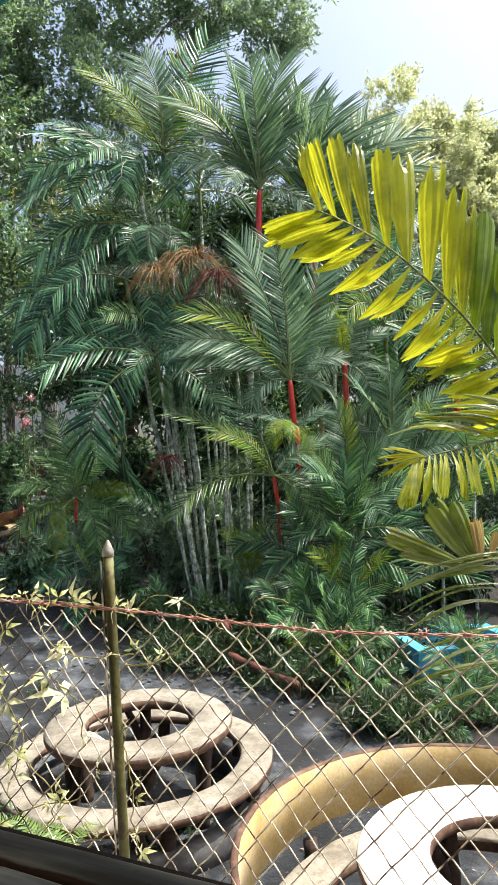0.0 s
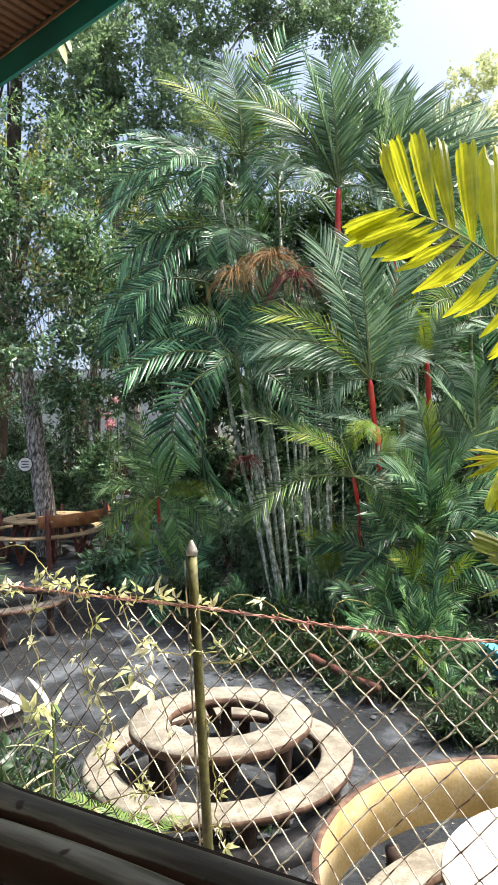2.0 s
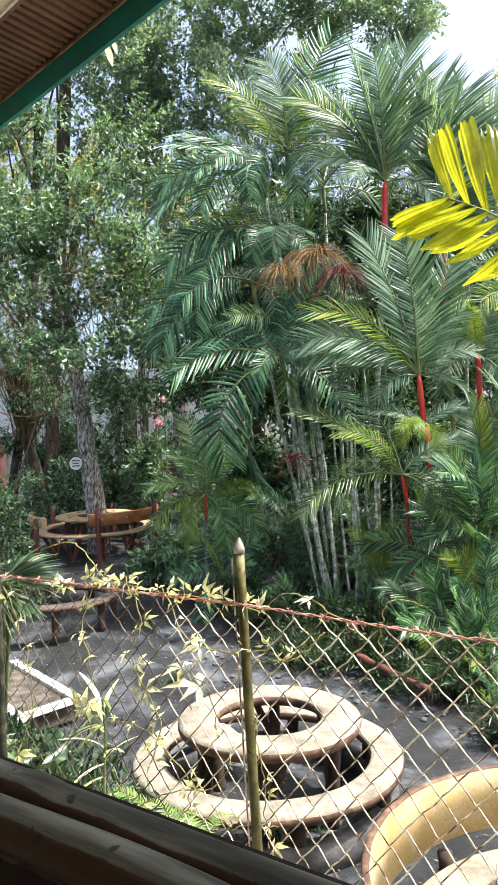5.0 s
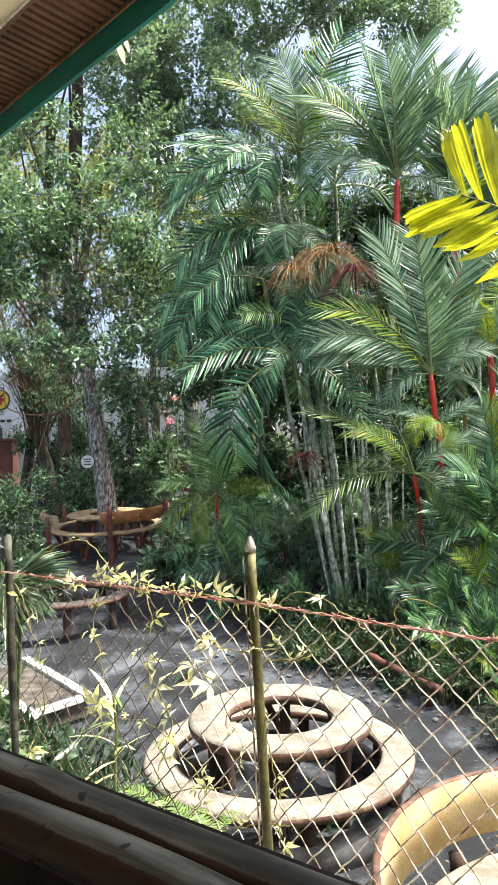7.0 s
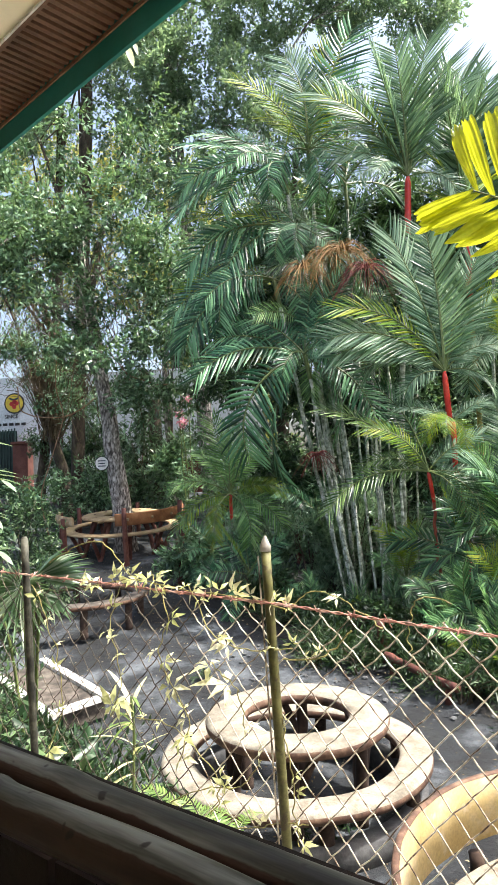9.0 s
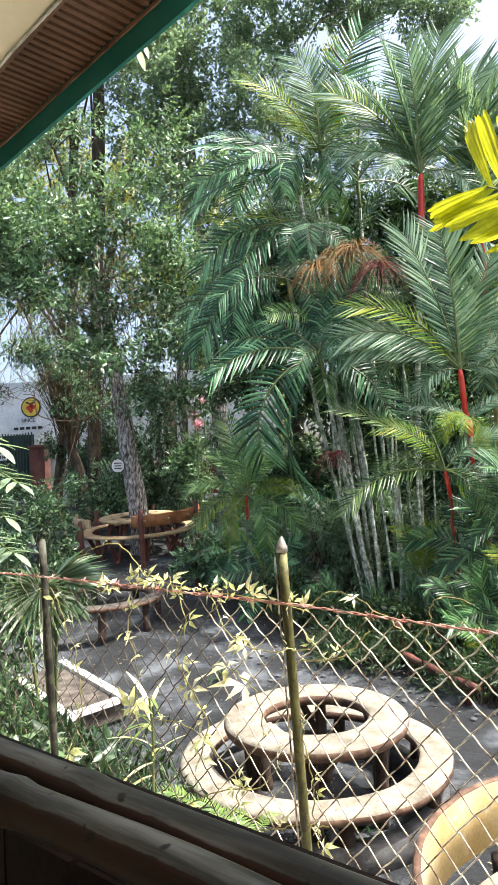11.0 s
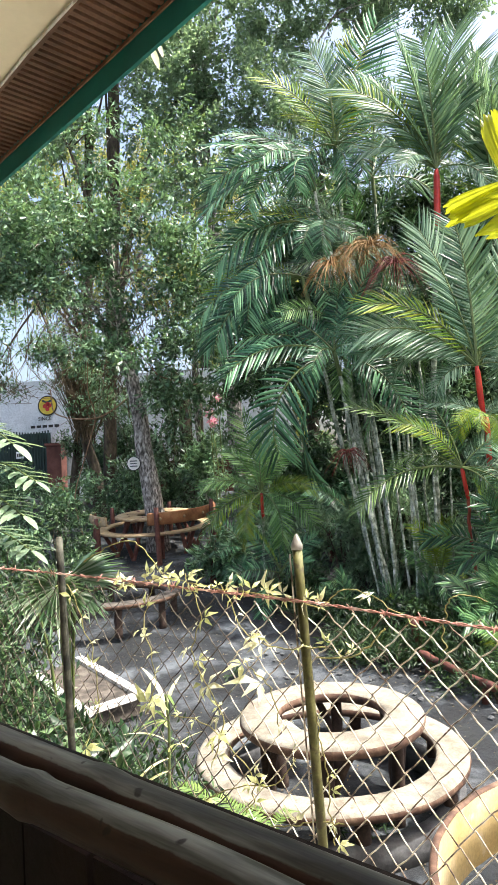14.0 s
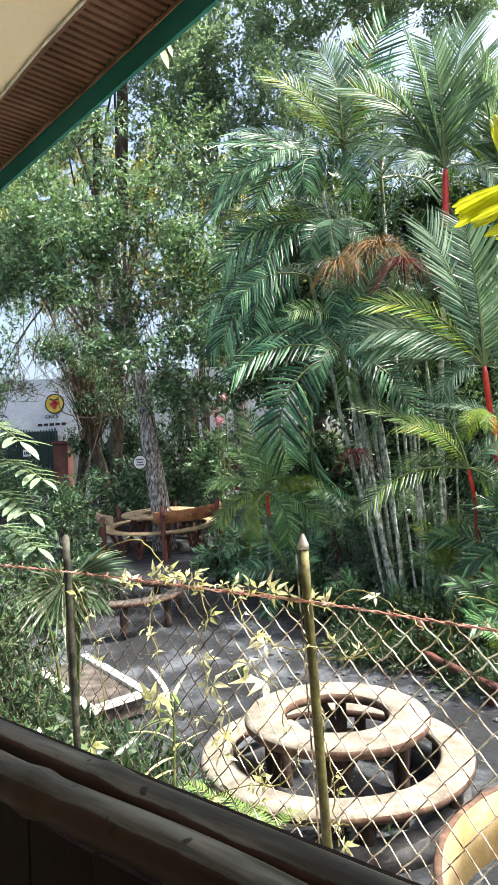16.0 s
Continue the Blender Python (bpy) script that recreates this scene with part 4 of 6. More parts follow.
# far sunlit woods; sun and haze are put into their leaf tones
for k, (x, y, z, w, h) in enumerate([(13.5, 38, 17.0, 4.5, 9), (18, 40, 18.0, 5.5, 10), (27, 42, 17, 6.5, 10), (22.5, 43, 17.5, 6, 10), (6, 36, 10, 4.5, 6), (-3, 36, 11, 5, 7), (-21, 36, 19, 4, 5)]):
    rnd = random.Random(90 + k)
    bl = [(x + rnd.uniform(-0.5, 0.5) * w, y + rnd.uniform(-1, 1), z + rnd.uniform(-0.75, 0.75) * h, w * 0.55, 2.0, h * 0.34, 4600 if k < 4 else 1800) for _ in range(9)]
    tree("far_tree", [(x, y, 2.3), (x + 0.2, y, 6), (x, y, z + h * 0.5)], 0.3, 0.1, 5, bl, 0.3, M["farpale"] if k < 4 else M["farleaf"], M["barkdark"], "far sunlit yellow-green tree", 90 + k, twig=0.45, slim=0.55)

# ---- shrubs and undergrowth ----


def shrub(x, y, w, d, h, n, seed, label, leaf=0.12, mat=None, base=None, **kw):
    z = rise(x, y) if base is None else base
    t = thing("shrub", (x, y, z), label, "shrub", "shrubs")
    rnd = random.Random(seed)
    g = Geo()
    for _ in range(9):
        e = Vector((x + rnd.uniform(-0.7, 0.7) * w, y + rnd.uniform(-0.7, 0.7) * d, z + rnd.uniform(0.5, 0.95) * h))
        g.tube(trunk_path([(x + rnd.uniform(-0.2, 0.2) * w, y + rnd.uniform(-0.2, 0.2) * d, z - 0.05), Vector((x, y, z + 0.3 * h)).lerp(e, 0.4), e], 8, 0.04, seed), [0.014 - 0.0013 * j for j in range(9)], 5)
    part("stem", g, M["barkdark"], t, smooth=True)
    bl = [(x + rnd.uniform(-0.55, 0.55) * w, y + rnd.uniform(-0.5, 0.5) * d, z + rnd.uniform(0.25, 0.8) * h, w * 0.45, d * 0.45, h * 0.28, n // 6) for _ in range(6)]
    crown_leaves("leaves", bl, leaf, mat or M["shrubleaf"], seed, t, twig=0.16, **kw)
    return t


DARK = "dense dark green shrub with glossy leaves"
for k, (x, y, w, d, h, n) in enumerate([(-7.5, 16.8, 1.3, 0.8, 1.9, 2600), (-5.6, 17.5, 1.6, 0.8, 2.0, 3000), (-3.4, 17.0, 1.3, 0.8, 2.4, 3000), (-9.2, 17.5, 1.4, 0.9, 2.2, 2600), (-1.8, 15.6, 1.2, 0.8, 2.2, 3000), (0.2, 14.8, 1.5, 0.8, 2.6, 3600),
                                        (2.2, 14.2, 1.6, 0.8, 2.8, 3600), (4.4, 13.6, 1.6, 0.8, 3.0, 3600), (6.4, 13.4, 1.6, 0.9, 3.4, 3600), (-2.0, 12.0, 0.9, 0.7, 1.0, 2200), (0.9, 12.9, 1.4, 0.5, 2.6, 3400), (-0.6, 13.6, 1.3, 0.6, 2.2, 3000), (2.6, 12.4, 1.4, 0.6, 3.4, 3400), (-11.5, 19.5, 1.5, 1, 2.2, 2400), (-7.0, 13.2, 1.0, 0.8, 1.1, 1800)]):
    shrub(x, y, w, d, h, n, 200 + k, DARK, 0.15, M["treeleaf"])
for k, (x, y, w, d, h, n) in enumerate([(-3.6, 6.6, 0.7, 0.6, 2.2, 2600), (-4.3, 8.0, 0.8, 0.7, 2.0, 2400), (-3.6, 5.2, 0.6, 0.6, 1.5, 1800), (-4.4, 10.5, 0.7, 0.7, 1.2, 1500)]):
    shrub(x, y, w, d, h, n, 230 + k, "tall leafy green shrub below the veranda", 0.1)
WEEDS_FAR = [(-2.35, 4.3, 0.45, 0.4, 1.35, 1500), (-1.95, 3.7, 0.45, 0.4, 1.35, 1700), (-1.35, 3.1, 0.4, 0.35, 1.35, 1700), (-1.02, 2.95, 0.3, 0.3, 1.3, 1300), (-1.55, 2.95, 0.4, 0.3, 1.4, 1600), (-0.8, 2.85, 0.28, 0.25, 1.15, 900), (-1.35, 3.7, 0.4, 0.35, 1.1, 1200), (-0.95, 3.3, 0.3, 0.3, 1.05, 900), (-1.8, 3.1, 0.4, 0.35, 1.5, 1500), (-2.15, 3.6, 0.35, 0.3, 1.95, 1700)]
WEEDS_NEAR = [(-1.8, 3.35, 0.3, 0.3, 1.72, 1500), (-1.45, 2.85, 0.3, 0.2, 1.6, 1400), (-1.15, 2.7, 0.3, 0.2, 1.5, 1300), (-0.95, 2.6, 0.25, 0.15, 1.42, 900), (-1.0, 3.05, 0.25, 0.2, 1.45, 900), (-0.86, 3.1, 0.22, 0.2, 1.42, 800), (-0.74, 3.1, 0.2, 0.2, 1.22, 700), (-1.4, 3.1, 0.25, 0.2, 1.5, 900), (-1.2, 3.05, 0.25, 0.2, 1.45, 900)]
for k, (x, y, w, d, h, n) in enumerate(WEEDS_FAR + WEEDS_NEAR):
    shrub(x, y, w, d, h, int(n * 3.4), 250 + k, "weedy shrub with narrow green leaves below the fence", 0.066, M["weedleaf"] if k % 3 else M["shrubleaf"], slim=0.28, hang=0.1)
shrub(-3.6, 5.9, 0.5, 0.5, 2.6, 2200, 262, "tall leafy green shrub below the veranda", 0.1)
shrub(-5.2, 11.6, 0.6, 0.5, 1.9, 2200, 263, "tall leafy green shrub below the veranda", 0.1)
shrub(-3.5, 4.9, 0.5, 0.45, 2.7, 2000, 264, "tall leafy green shrub below the veranda", 0.1)
for k, (x, y, w, d, h, n) in enumerate([(-8.4, 21.8, 1.1, 0.6, 3.3, 4200), (-6.9, 21.5, 1.3, 0.6, 3.5, 4600), (-5.4, 21.2, 0.8, 0.6, 3.2, 3000), (-4.6, 21.6, 1.3, 0.7, 2.3, 2800), (-2.4, 19.5, 1.4, 0.7, 2.3, 1800), (-5.9, 19.6, 1.0, 0.6, 2.0, 1600), (-4.6, 18.4, 1.2, 0.6, 1.7, 1800)]):
    shrub(x, y, w, d, h, n, 280 + k, DARK, 0.16, M["treeleaf"])
for k, (x, y, w, d, h, n) in enumerate([(0.6, 9.4, 0.8, 0.35, 0.5, 1500), (1.9, 8.9, 0.9, 0.4, 0.6, 1600), (3.0, 8.4, 0.8, 0.4, 0.5, 1300), (-0.5, 10.3, 0.6, 0.4, 0.5, 1100), (2.7, 10.0, 1.0, 0.4, 0.9, 1800), (-0.9, 10.6, 0.7, 0.4, 0.7, 1500), (0.2, 9.9, 0.8, 0.3, 0.35, 1300), (1.1, 9.5, 0.8, 0.3, 0.4, 1300), (1.5, 8.4, 0.5, 0.25, 0.4, 900), (2.4, 7.6, 0.6, 0.3, 0.45, 1000)]):
    shrub(x, y, w, d, h, n, 270 + k, "low leafy ground plants at the edge of the palm bed", 0.11, M["weedleaf"], slim=0.3)

def bed_edge(x):
    """Where the open ground ends and the palm bed begins."""
    return 8.25 - 1.6 * x if x < 0 else 8.25 - 0.35 * x if x < 1 else max(6.0, 7.9 - 1.15 * (x - 1))


for k, (x, y, w, h) in enumerate(((3.9, 10.0, 0.9, 1.3), (4.9, 9.9, 0.9, 1.4), (5.9, 9.7, 0.9, 1.3), (4.3, 11.2, 1.0, 1.8), (5.6, 11.2, 1.1, 2.0))):
    shrub(x, y, w, 0.5, h, 2600, 540 + k, DARK, 0.13)
for k, (x, y, w, h) in enumerate(((0.0, 11.3, 0.6, 1.7), (0.8, 11.4, 0.6, 1.6), (1.5, 11.3, 0.6, 1.8), (-0.75, 11.3, 0.5, 1.3), (2.2, 10.9, 0.6, 1.2), (0.35, 11.0, 0.5, 0.8), (1.1, 10.95, 0.5, 0.8))):
    shrub(x, y, w, 0.35, h, 2200, 560 + k, "low leafy ground plants between the palm stems", 0.12, M["canopyleaf"], slim=0.26, hang=-0.2)
for k, (x, y, w, h, n) in enumerate(((-1.22, 2.85, 0.14, 1.72, 420), (-1.5, 3.1, 0.2, 1.55, 500), (-0.95, 2.75, 0.16, 1.5, 420))):
    shrub(x, y, w, 0.14, h, n, 570 + k, "broad-leaved dark green weed below the fence", 0.11, M["shrubleaf"], slim=0.5, hang=0.5)
for k, (x, y, w, h) in enumerate(((-3.6, 6.9, 0.4, 0.5), (-2.75, 6.35, 0.35, 0.45), (-3.2, 6.3, 0.45, 0.6), (-2.3, 6.2, 0.3, 0.3), (-4.1, 7.6, 0.4, 0.7))):
    shrub(x, y, w, 0.3, h, 1300, 580 + k, "weeds growing round the broken low bench", 0.08, M["weedleaf"], slim=0.28, hang=-0.1)
rnd = random.Random(66)
for k in range(38):
    u = k / 37
    x = -0.5 + 4.6 * u + rnd.uniform(-0.2, 0.2)
    y = bed_edge(x) + rnd.uniform(0.05, 1.2)
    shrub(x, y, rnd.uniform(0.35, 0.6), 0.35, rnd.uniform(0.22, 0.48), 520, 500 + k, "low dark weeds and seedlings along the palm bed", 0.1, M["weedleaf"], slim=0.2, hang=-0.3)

# ---- palms ----


def frond_mesh(name, bend, pairs, leaf, vee, seed, mats, width=0.034, start=0.2, forward=(66, 24), sag=0.22, twist=0.0):
    """A feather leaf one metre long that leaves the origin along x and bends down; leaf: length of its longest leaflets."""
    rnd = random.Random(seed)
    g, n = Geo(), 16
    pts, p = [], Vector((0, 0, 0))
    for i in range(n + 1):
        pts.append(p.copy())
        a = radians(-bend * ((i + 0.5) / n) ** 1.4)
        p += Vector((math.cos(a), 0, math.sin(a))) / n
    g.tube(pts, [0.012 * (1 - 0.85 * i / n) + 0.001 for i in range(n + 1)], 5, 1)
    for k in range(pairs):
        s = start + (1 - start) * (k + 0.5) / pairs
        i = min(int(s * n), n - 1)
        q = pts[i].lerp(pts[i + 1], s * n - i)
        t = (pts[i + 1] - pts[i]).normalized()
        up0, tw = Vector((0, 1, 0)).cross(t) * -1, radians(twist)
        up = up0 * math.cos(tw) - Vector((0, 1, 0)) * math.sin(tw)
        flat = Vector((0, 1, 0)) * math.cos(tw) + up0 * math.sin(tw)
        u = (s - start) / (1 - start)
        ln0 = leaf * (0.45 + 1.5 * u - 1.55 * u * u) if u < 0.5 else leaf * (0.8125 + 0.2 * (u - 0.5) - 1.15 * (u - 0.5) ** 2)
        fw = radians(forward[0] + (forward[1] - forward[0]) * u ** 1.2)
        for side in (1, -1):
            ln = ln0 * rnd.uniform(0.93, 1.06)
            a = fw + radians(rnd.uniform(-3, 3))
            v = radians(vee + rnd.uniform(-5, 5))
            out = flat * (side * math.cos(v)) + up * math.sin(v)
            d = t * math.cos(a) + out * math.sin(a)
            w = (d.cross(up)).normalized() * (width * (0.75 + 0.35 * math.sin(math.pi * u)))
            roll_ = rnd.uniform(-0.4, 0.4)
            w = w * math.cos(roll_) + d.cross(w) * math.sin(roll_)
            sg = sag * rnd.uniform(0.7, 1.3)
            v0, f0 = [], []
            keel = d.cross(w) * 0.45
            for j, (x, ww) in enumerate(((0, 0.25), (0.3, 0.5), (0.68, 0.4), (1.0, 0.04))):
                c = q + d * (ln * x) - Vector((0, 0, 1)) * (sg * ln * x * x)
                v0 += [c + w * ww, c - keel * ww, c - w * ww]
            g.add(v0, [(0, 1, 4, 3), (1, 2, 5, 4), (3, 4, 7, 6), (4, 5, 8, 7), (6, 7, 10, 9), (7, 8, 11, 10)], 0)
    return g.mesh(name, mats)


FR, TIP = {}, {}
BENDS = (15, 42, 68, 100)
TWIST = (0, 48, -48)
for k, b in enumerate(BENDS):
    for j, tw in enumerate(TWIST):
        FR["dark", k, j] = frond_mesh("frond", b, 22, 0.33, 12 - 4 * k, 10 * k + j, [M["palmleaf"], M["rachis"]], 0.024, 0.14, (76, 40), 0.2, tw)
        FR["red", k, j] = frond_mesh("frond", b, 38, 0.36, 16 - 5 * k, 50 + 10 * k + j, [M["palmblue"], M["rachis"]], 0.018, 0.1, (64, 36), 0.1, tw)
        FR["dimmed", k, j] = frond_mesh("frond", b, 24, 0.36, 14 - 4 * k, 130 + 10 * k + j, [M["palmdim"], M["rachis"]], 0.016, 0.12, (62, 34), 0.16, tw)
        FR["fresh", k, j] = frond_mesh("frond", b, 24, 0.32, 14 - 4 * k, 170 + 10 * k + j, [M["palmfresh"], M["rachis"]], 0.018, 0.12, (66, 34), 0.14, tw)
        FR["slim", k, j] = frond_mesh("frond", b, 26, 0.23, 14 - 4 * k, 210 + 10 * k + j, [M["palmolive"], M["rachis"]], 0.016, 0.12, (66, 34), 0.14, tw)
        FR["broad", k, j] = frond_mesh("frond", b, 14, 0.34, 14 - 4 * k, 250 + 10 * k + j, [M["palmdim"], M["rachis"]], 0.034, 0.14, (58, 26), 0.16, tw)
        FR["gold", k, j] = frond_mesh("frond", b, 25, 0.31, 14 - 4 * k, 90 + 10 * k + j, [M["palmgold"], M["rachis"]], 0.017, 0.12, (70, 36), 0.14, tw)
    tx, tz = 0.0, 0.0
    for i in range(16):
        a = radians(-b * ((i + 0.5) / 16) ** 1.4)
        tx, tz = tx + math.cos(a) / 16, tz + math.sin(a) / 16
    TIP[k] = (math.hypot(tx, tz), math.degrees(math.atan2(tz, tx)))


def set_frond(parent, base, az, el, ln, kind, bend, roll=0.0):
    """One leaf on its palm. az: degrees from the right, anticlockwise from above; el: degrees up. Blades turn to the open side of the bed."""
    turn = Euler((0, 0, radians(az))).to_matrix() @ Euler((0, radians(-el), 0)).to_matrix()
    open_side = Vector((-0.15, -0.8, 0.6))
    phi = math.degrees(math.atan2(-open_side.dot(turn.col[1]), open_side.dot(turn.col[2])))
    ob = new("frond", FR[kind, bend, 1 if phi > 22 else 2 if phi < -22 else 0])
    ob.parent = parent
    ob.matrix_parent_inverse = Matrix.Translation(-parent.location)
    ob.matrix_basis = Matrix.Translation(base) @ turn.to_4x4() @ Euler((radians(roll), 0, 0)).to_matrix().to_4x4() @ Matrix.Diagonal((ln, ln, ln, 1))
    return ob


def palm(base, crown, r, shaft, n, ln, seed, label, red=False, gold=0.1, lo=-15, hi=82, stem_mat=None, extra=(), dimmed=""):
    """A slender palm: ringed stem, smooth crownshaft and a head of feather leaves."""
    bx, by = base
    bz = rise(bx, by)
    rnd = random.Random(seed)
    t = thing("palm", (bx, by, bz), label, "palm tree", "palms")
    c = Vector(crown)
    b = Vector((bx, by, bz - 0.05))
    d = (c - b).normalized()
    s_top = c - d * shaft
    mid = b.lerp(s_top, 0.5) + Vector((rnd.uniform(-0.12, 0.12), rnd.uniform(-0.1, 0.1), 0))
    path = trunk_path([b, mid, s_top], 40, 0.02, seed)
    rad = [r * (1.12 - 0.2 * i / 40) * (1.07 if i % 2 else 0.97) for i in range(41)]
    part("stem", Geo().tube(path, rad, 9), stem_mat or M["stem"], t, smooth=True)
    if shaft > 0:
        k = 8
        path = [path[-1].lerp(c, i / k) for i in range(k + 1)]
        part("crownshaft", Geo().tube(path, [r * (0.9 + 0.32 * math.sin(math.pi * (0.18 + 0.6 * i / k))) * (1 if i < k else 0.6) for i in range(k + 1)], 10),
             M["redshaft"] if red else M["rachis"], t, "bright red crownshaft" if red else "", True)
    az0 = rnd.uniform(0, 360)
    for i in range(n):
        u = i / max(1, n - 1)
        el = hi + (lo - hi) * u + rnd.uniform(-7, 7)
        az = az0 + i * 137.5 + rnd.uniform(-14, 14)
        bend = min(3, max(0, int(rnd.uniform(0.2, 1.4) + 1.6 * u)))
        kind = "gold" if rnd.random() < gold else "fresh" if dimmed and rnd.random() < 0.16 else ("red" if red else dimmed or "dark")
        set_frond(t, c - d * (0.12 * u), az, el, ln * rnd.uniform(0.85, 1.12), kind, bend, rnd.uniform(-25, 25))
    for k, (dx, dy, dz, bend, kind) in enumerate(extra):
        far = math.sqrt(dx * dx + dy * dy + dz * dz)
        size, dip = TIP[bend]
        set_frond(t, c, math.degrees(math.atan2(dy, dx)), math.degrees(math.asin(dz / far)) - dip, far / size, kind, bend, rnd.uniform(-18, 18))
    return t


RED = "slender clumping palm with a bright red crownshaft and arching feathery leaves"
GRN = "slender clumping palm with a grey ringed stem and dark feathery leaves"
R, G, Y, D, N, S = "red", "dark", "gold", "dimmed", "fresh", "slim"
# the tall pair above the red shafts; leaves as offsets of their tips from the crown
palm((1.5, 10.6), (1.85, 10.5, 7.31), 0.043, 0.95, 0, 2, 1, RED, True, extra=[(0.45, 0.10, 2.25, 0, R), (-0.06, 0.20, 2.2, 0, R), (-0.5, -0.3, 1.95, 0, R), (0.95, -0.1, 1.5, 1, R), (-1.0, -0.3, 1.3, 1, R), (-1.38, 0.20, 1.68, 1, Y), (-1.13, -0.40, 0.26, 2, R), (-0.85, -0.30, -0.20, 3, R), (-0.95, -0.20, 0.79, 2, R), (0.66, -0.30, -0.52, 3, R), (0.76, 0.30, 1.95, 0, R), (0.74, 0.20, 0.47, 2, R), (-0.60, -0.60, -0.20, 3, R), (-1.40, 0.30, 1.75, 1, R)])
palm((2.7, 10.9), (2.8, 10.8, 6.31), 0.042, 1, 0, 2, 2, RED, True, stem_mat=M["stemgold"], extra=[(0.00, 0.10, 2.8, 0, R), (0.58, 0.20, 2.75, 0, R), (1.12, 0.00, 2.5, 1, R), (1.7, 0.10, 2.35, 1, R), (0.3, -0.4, 2.2, 1, R), (-0.35, -0.4, 2.3, 0, R), (1.75, -0.20, 2.09, 2, R), (1.94, -0.20, 1.59, 2, R), (-0.75, 0.00, 2.5, 1, R), (-0.63, -0.40, 1.32, 2, Y), (-0.60, -0.40, 0.66, 3, Y), (1.48, 0.20, 1.20, 2, R), (0.75, -0.30, 0.15, 3, R)])
# filler palms whose leaf tone carries the clump's inner shade
palm((1.3, 12.3), (1.0, 12.4, 8.2), 0.03, 0.6, 9, 1.8, 3, GRN, False, 0.15, 0, 84, dimmed="dimmed")
palm((3.4, 12.0), (3.6, 12.0, 7.4), 0.03, 0.6, 9, 1.9, 21, GRN, False, 0.1, 0, 80, dimmed="dimmed")
palm((0.9, 11.9), (0.6, 11.8, 6.5), 0.03, 0.5, 13, 1.4, 73, GRN, False, 0.0, -55, 60, dimmed="dimmed")
# the dense dark heads with the fruit
palm((0.78, 11.1), (0.3, 11.2, 8.23), 0.03, 0.5, 0, 2, 4, GRN, False, extra=[(-1.19, -0.20, 1.32, 1, Y), (-0.83, -0.10, 0.68, 1, Y), (-0.36, 0.30, 1.90, 1, R), (0.92, 0.20, 2.24, 0, G), (0.53, 0.40, 2.07, 0, Y), (-0.16, 0.50, 1.03, 1, Y), (0.60, -0.30, 0.19, 2, G), (0.11, -0.30, -1.00, 3, G), (0.46, -0.50, -0.80, 3, G), (0.94, 0.10, 0.01, 2, G), (-0.48, -0.60, -0.92, 3, G), (1.31, 0.40, 0.73, 1, G)])
palm((0.7, 11.0), (-0.14, 11, 7.87), 0.03, 0.5, 0, 2, 5, GRN, False, extra=[(-1.64, -0.30, 0.27, 1, G), (-1.38, 0.20, 0.77, 1, G), (-1.15, -0.40, -0.32, 2, G), (-1.75, -0.20, -0.28, 2, G), (-1.03, -0.50, -0.85, 2, G), (-1.82, 0.00, -0.88, 2, G), (-0.28, -0.70, -0.71, 3, G), (-0.64, 0.30, 0.75, 1, G), (-0.18, -0.20, 0.49, 0, Y), (0.56, 0.10, -0.46, 2, G), (-0.67, -0.80, -0.16, 2, G), (0.21, -0.20, 0.70, 0, Y)])
palm((0.92, 10.9), (0.05, 10.9, 6.79), 0.03, 0.5, 0, 2, 6, GRN, False, extra=[(0.02, -0.65, -0.65, 3, G), (-1.88, -0.20, -0.60, 2, G), (-1.71, 0.20, -0.04, 1, G), (-1.30, -0.30, -0.97, 2, G), (0.69, 0.00, -0.79, 2, G), (0.61, 0.20, -0.04, 1, G), (-0.70, 0.30, 0.59, 1, G), (-0.30, -0.50, -0.66, 3, G), (-1.83, 0.10, 0.23, 1, Y)])
palm((0.62, 10.9), (-0.38, 10.9, 5.92), 0.032, 0.5, 0, 2, 7, GRN, False, extra=[(-1.42, -0.40, -1.06, 2, G), (-1.33, 0.20, 0.30, 1, G), (-1.76, 0.00, -0.51, 2, G), (-1.61, 0.20, -0.04, 1, Y), (-0.88, -0.50, -0.80, 3, G), (-0.61, -0.20, -1.13, 3, G), (0.41, -0.20, -1.03, 3, G), (0.73, 0.20, 0.18, 1, G), (-1.02, -0.70, -0.47, 2, G), (-1.80, 0.30, -1.04, 2, G)])
palm((0.8, 10.4), (0.07, 10.2, 4.5), 0.03, 0.4, 0, 2, 8, GRN, False, extra=[(-1.67, -0.20, -0.31, 2, G), (-1.50, 0.30, 0.38, 1, G), (-0.27, -0.60, -0.40, 3, G), (0.23, -0.60, -0.27, 3, G), (-0.82, -0.40, -1.56, 3, G), (-0.27, 0.20, -1.98, 3, G), (1.01, -0.20, -1.19, 2, G), (0.95, 0.20, -0.64, 2, G), (0.63, 0.20, 1.26, 0, G), (0.14, 0.40, 1.14, 0, G), (0.90, 0.30, 0.54, 1, G), (-0.97, 0.30, 0.70, 1, G), (0.35, 0.20, -1.22, 3, G)])
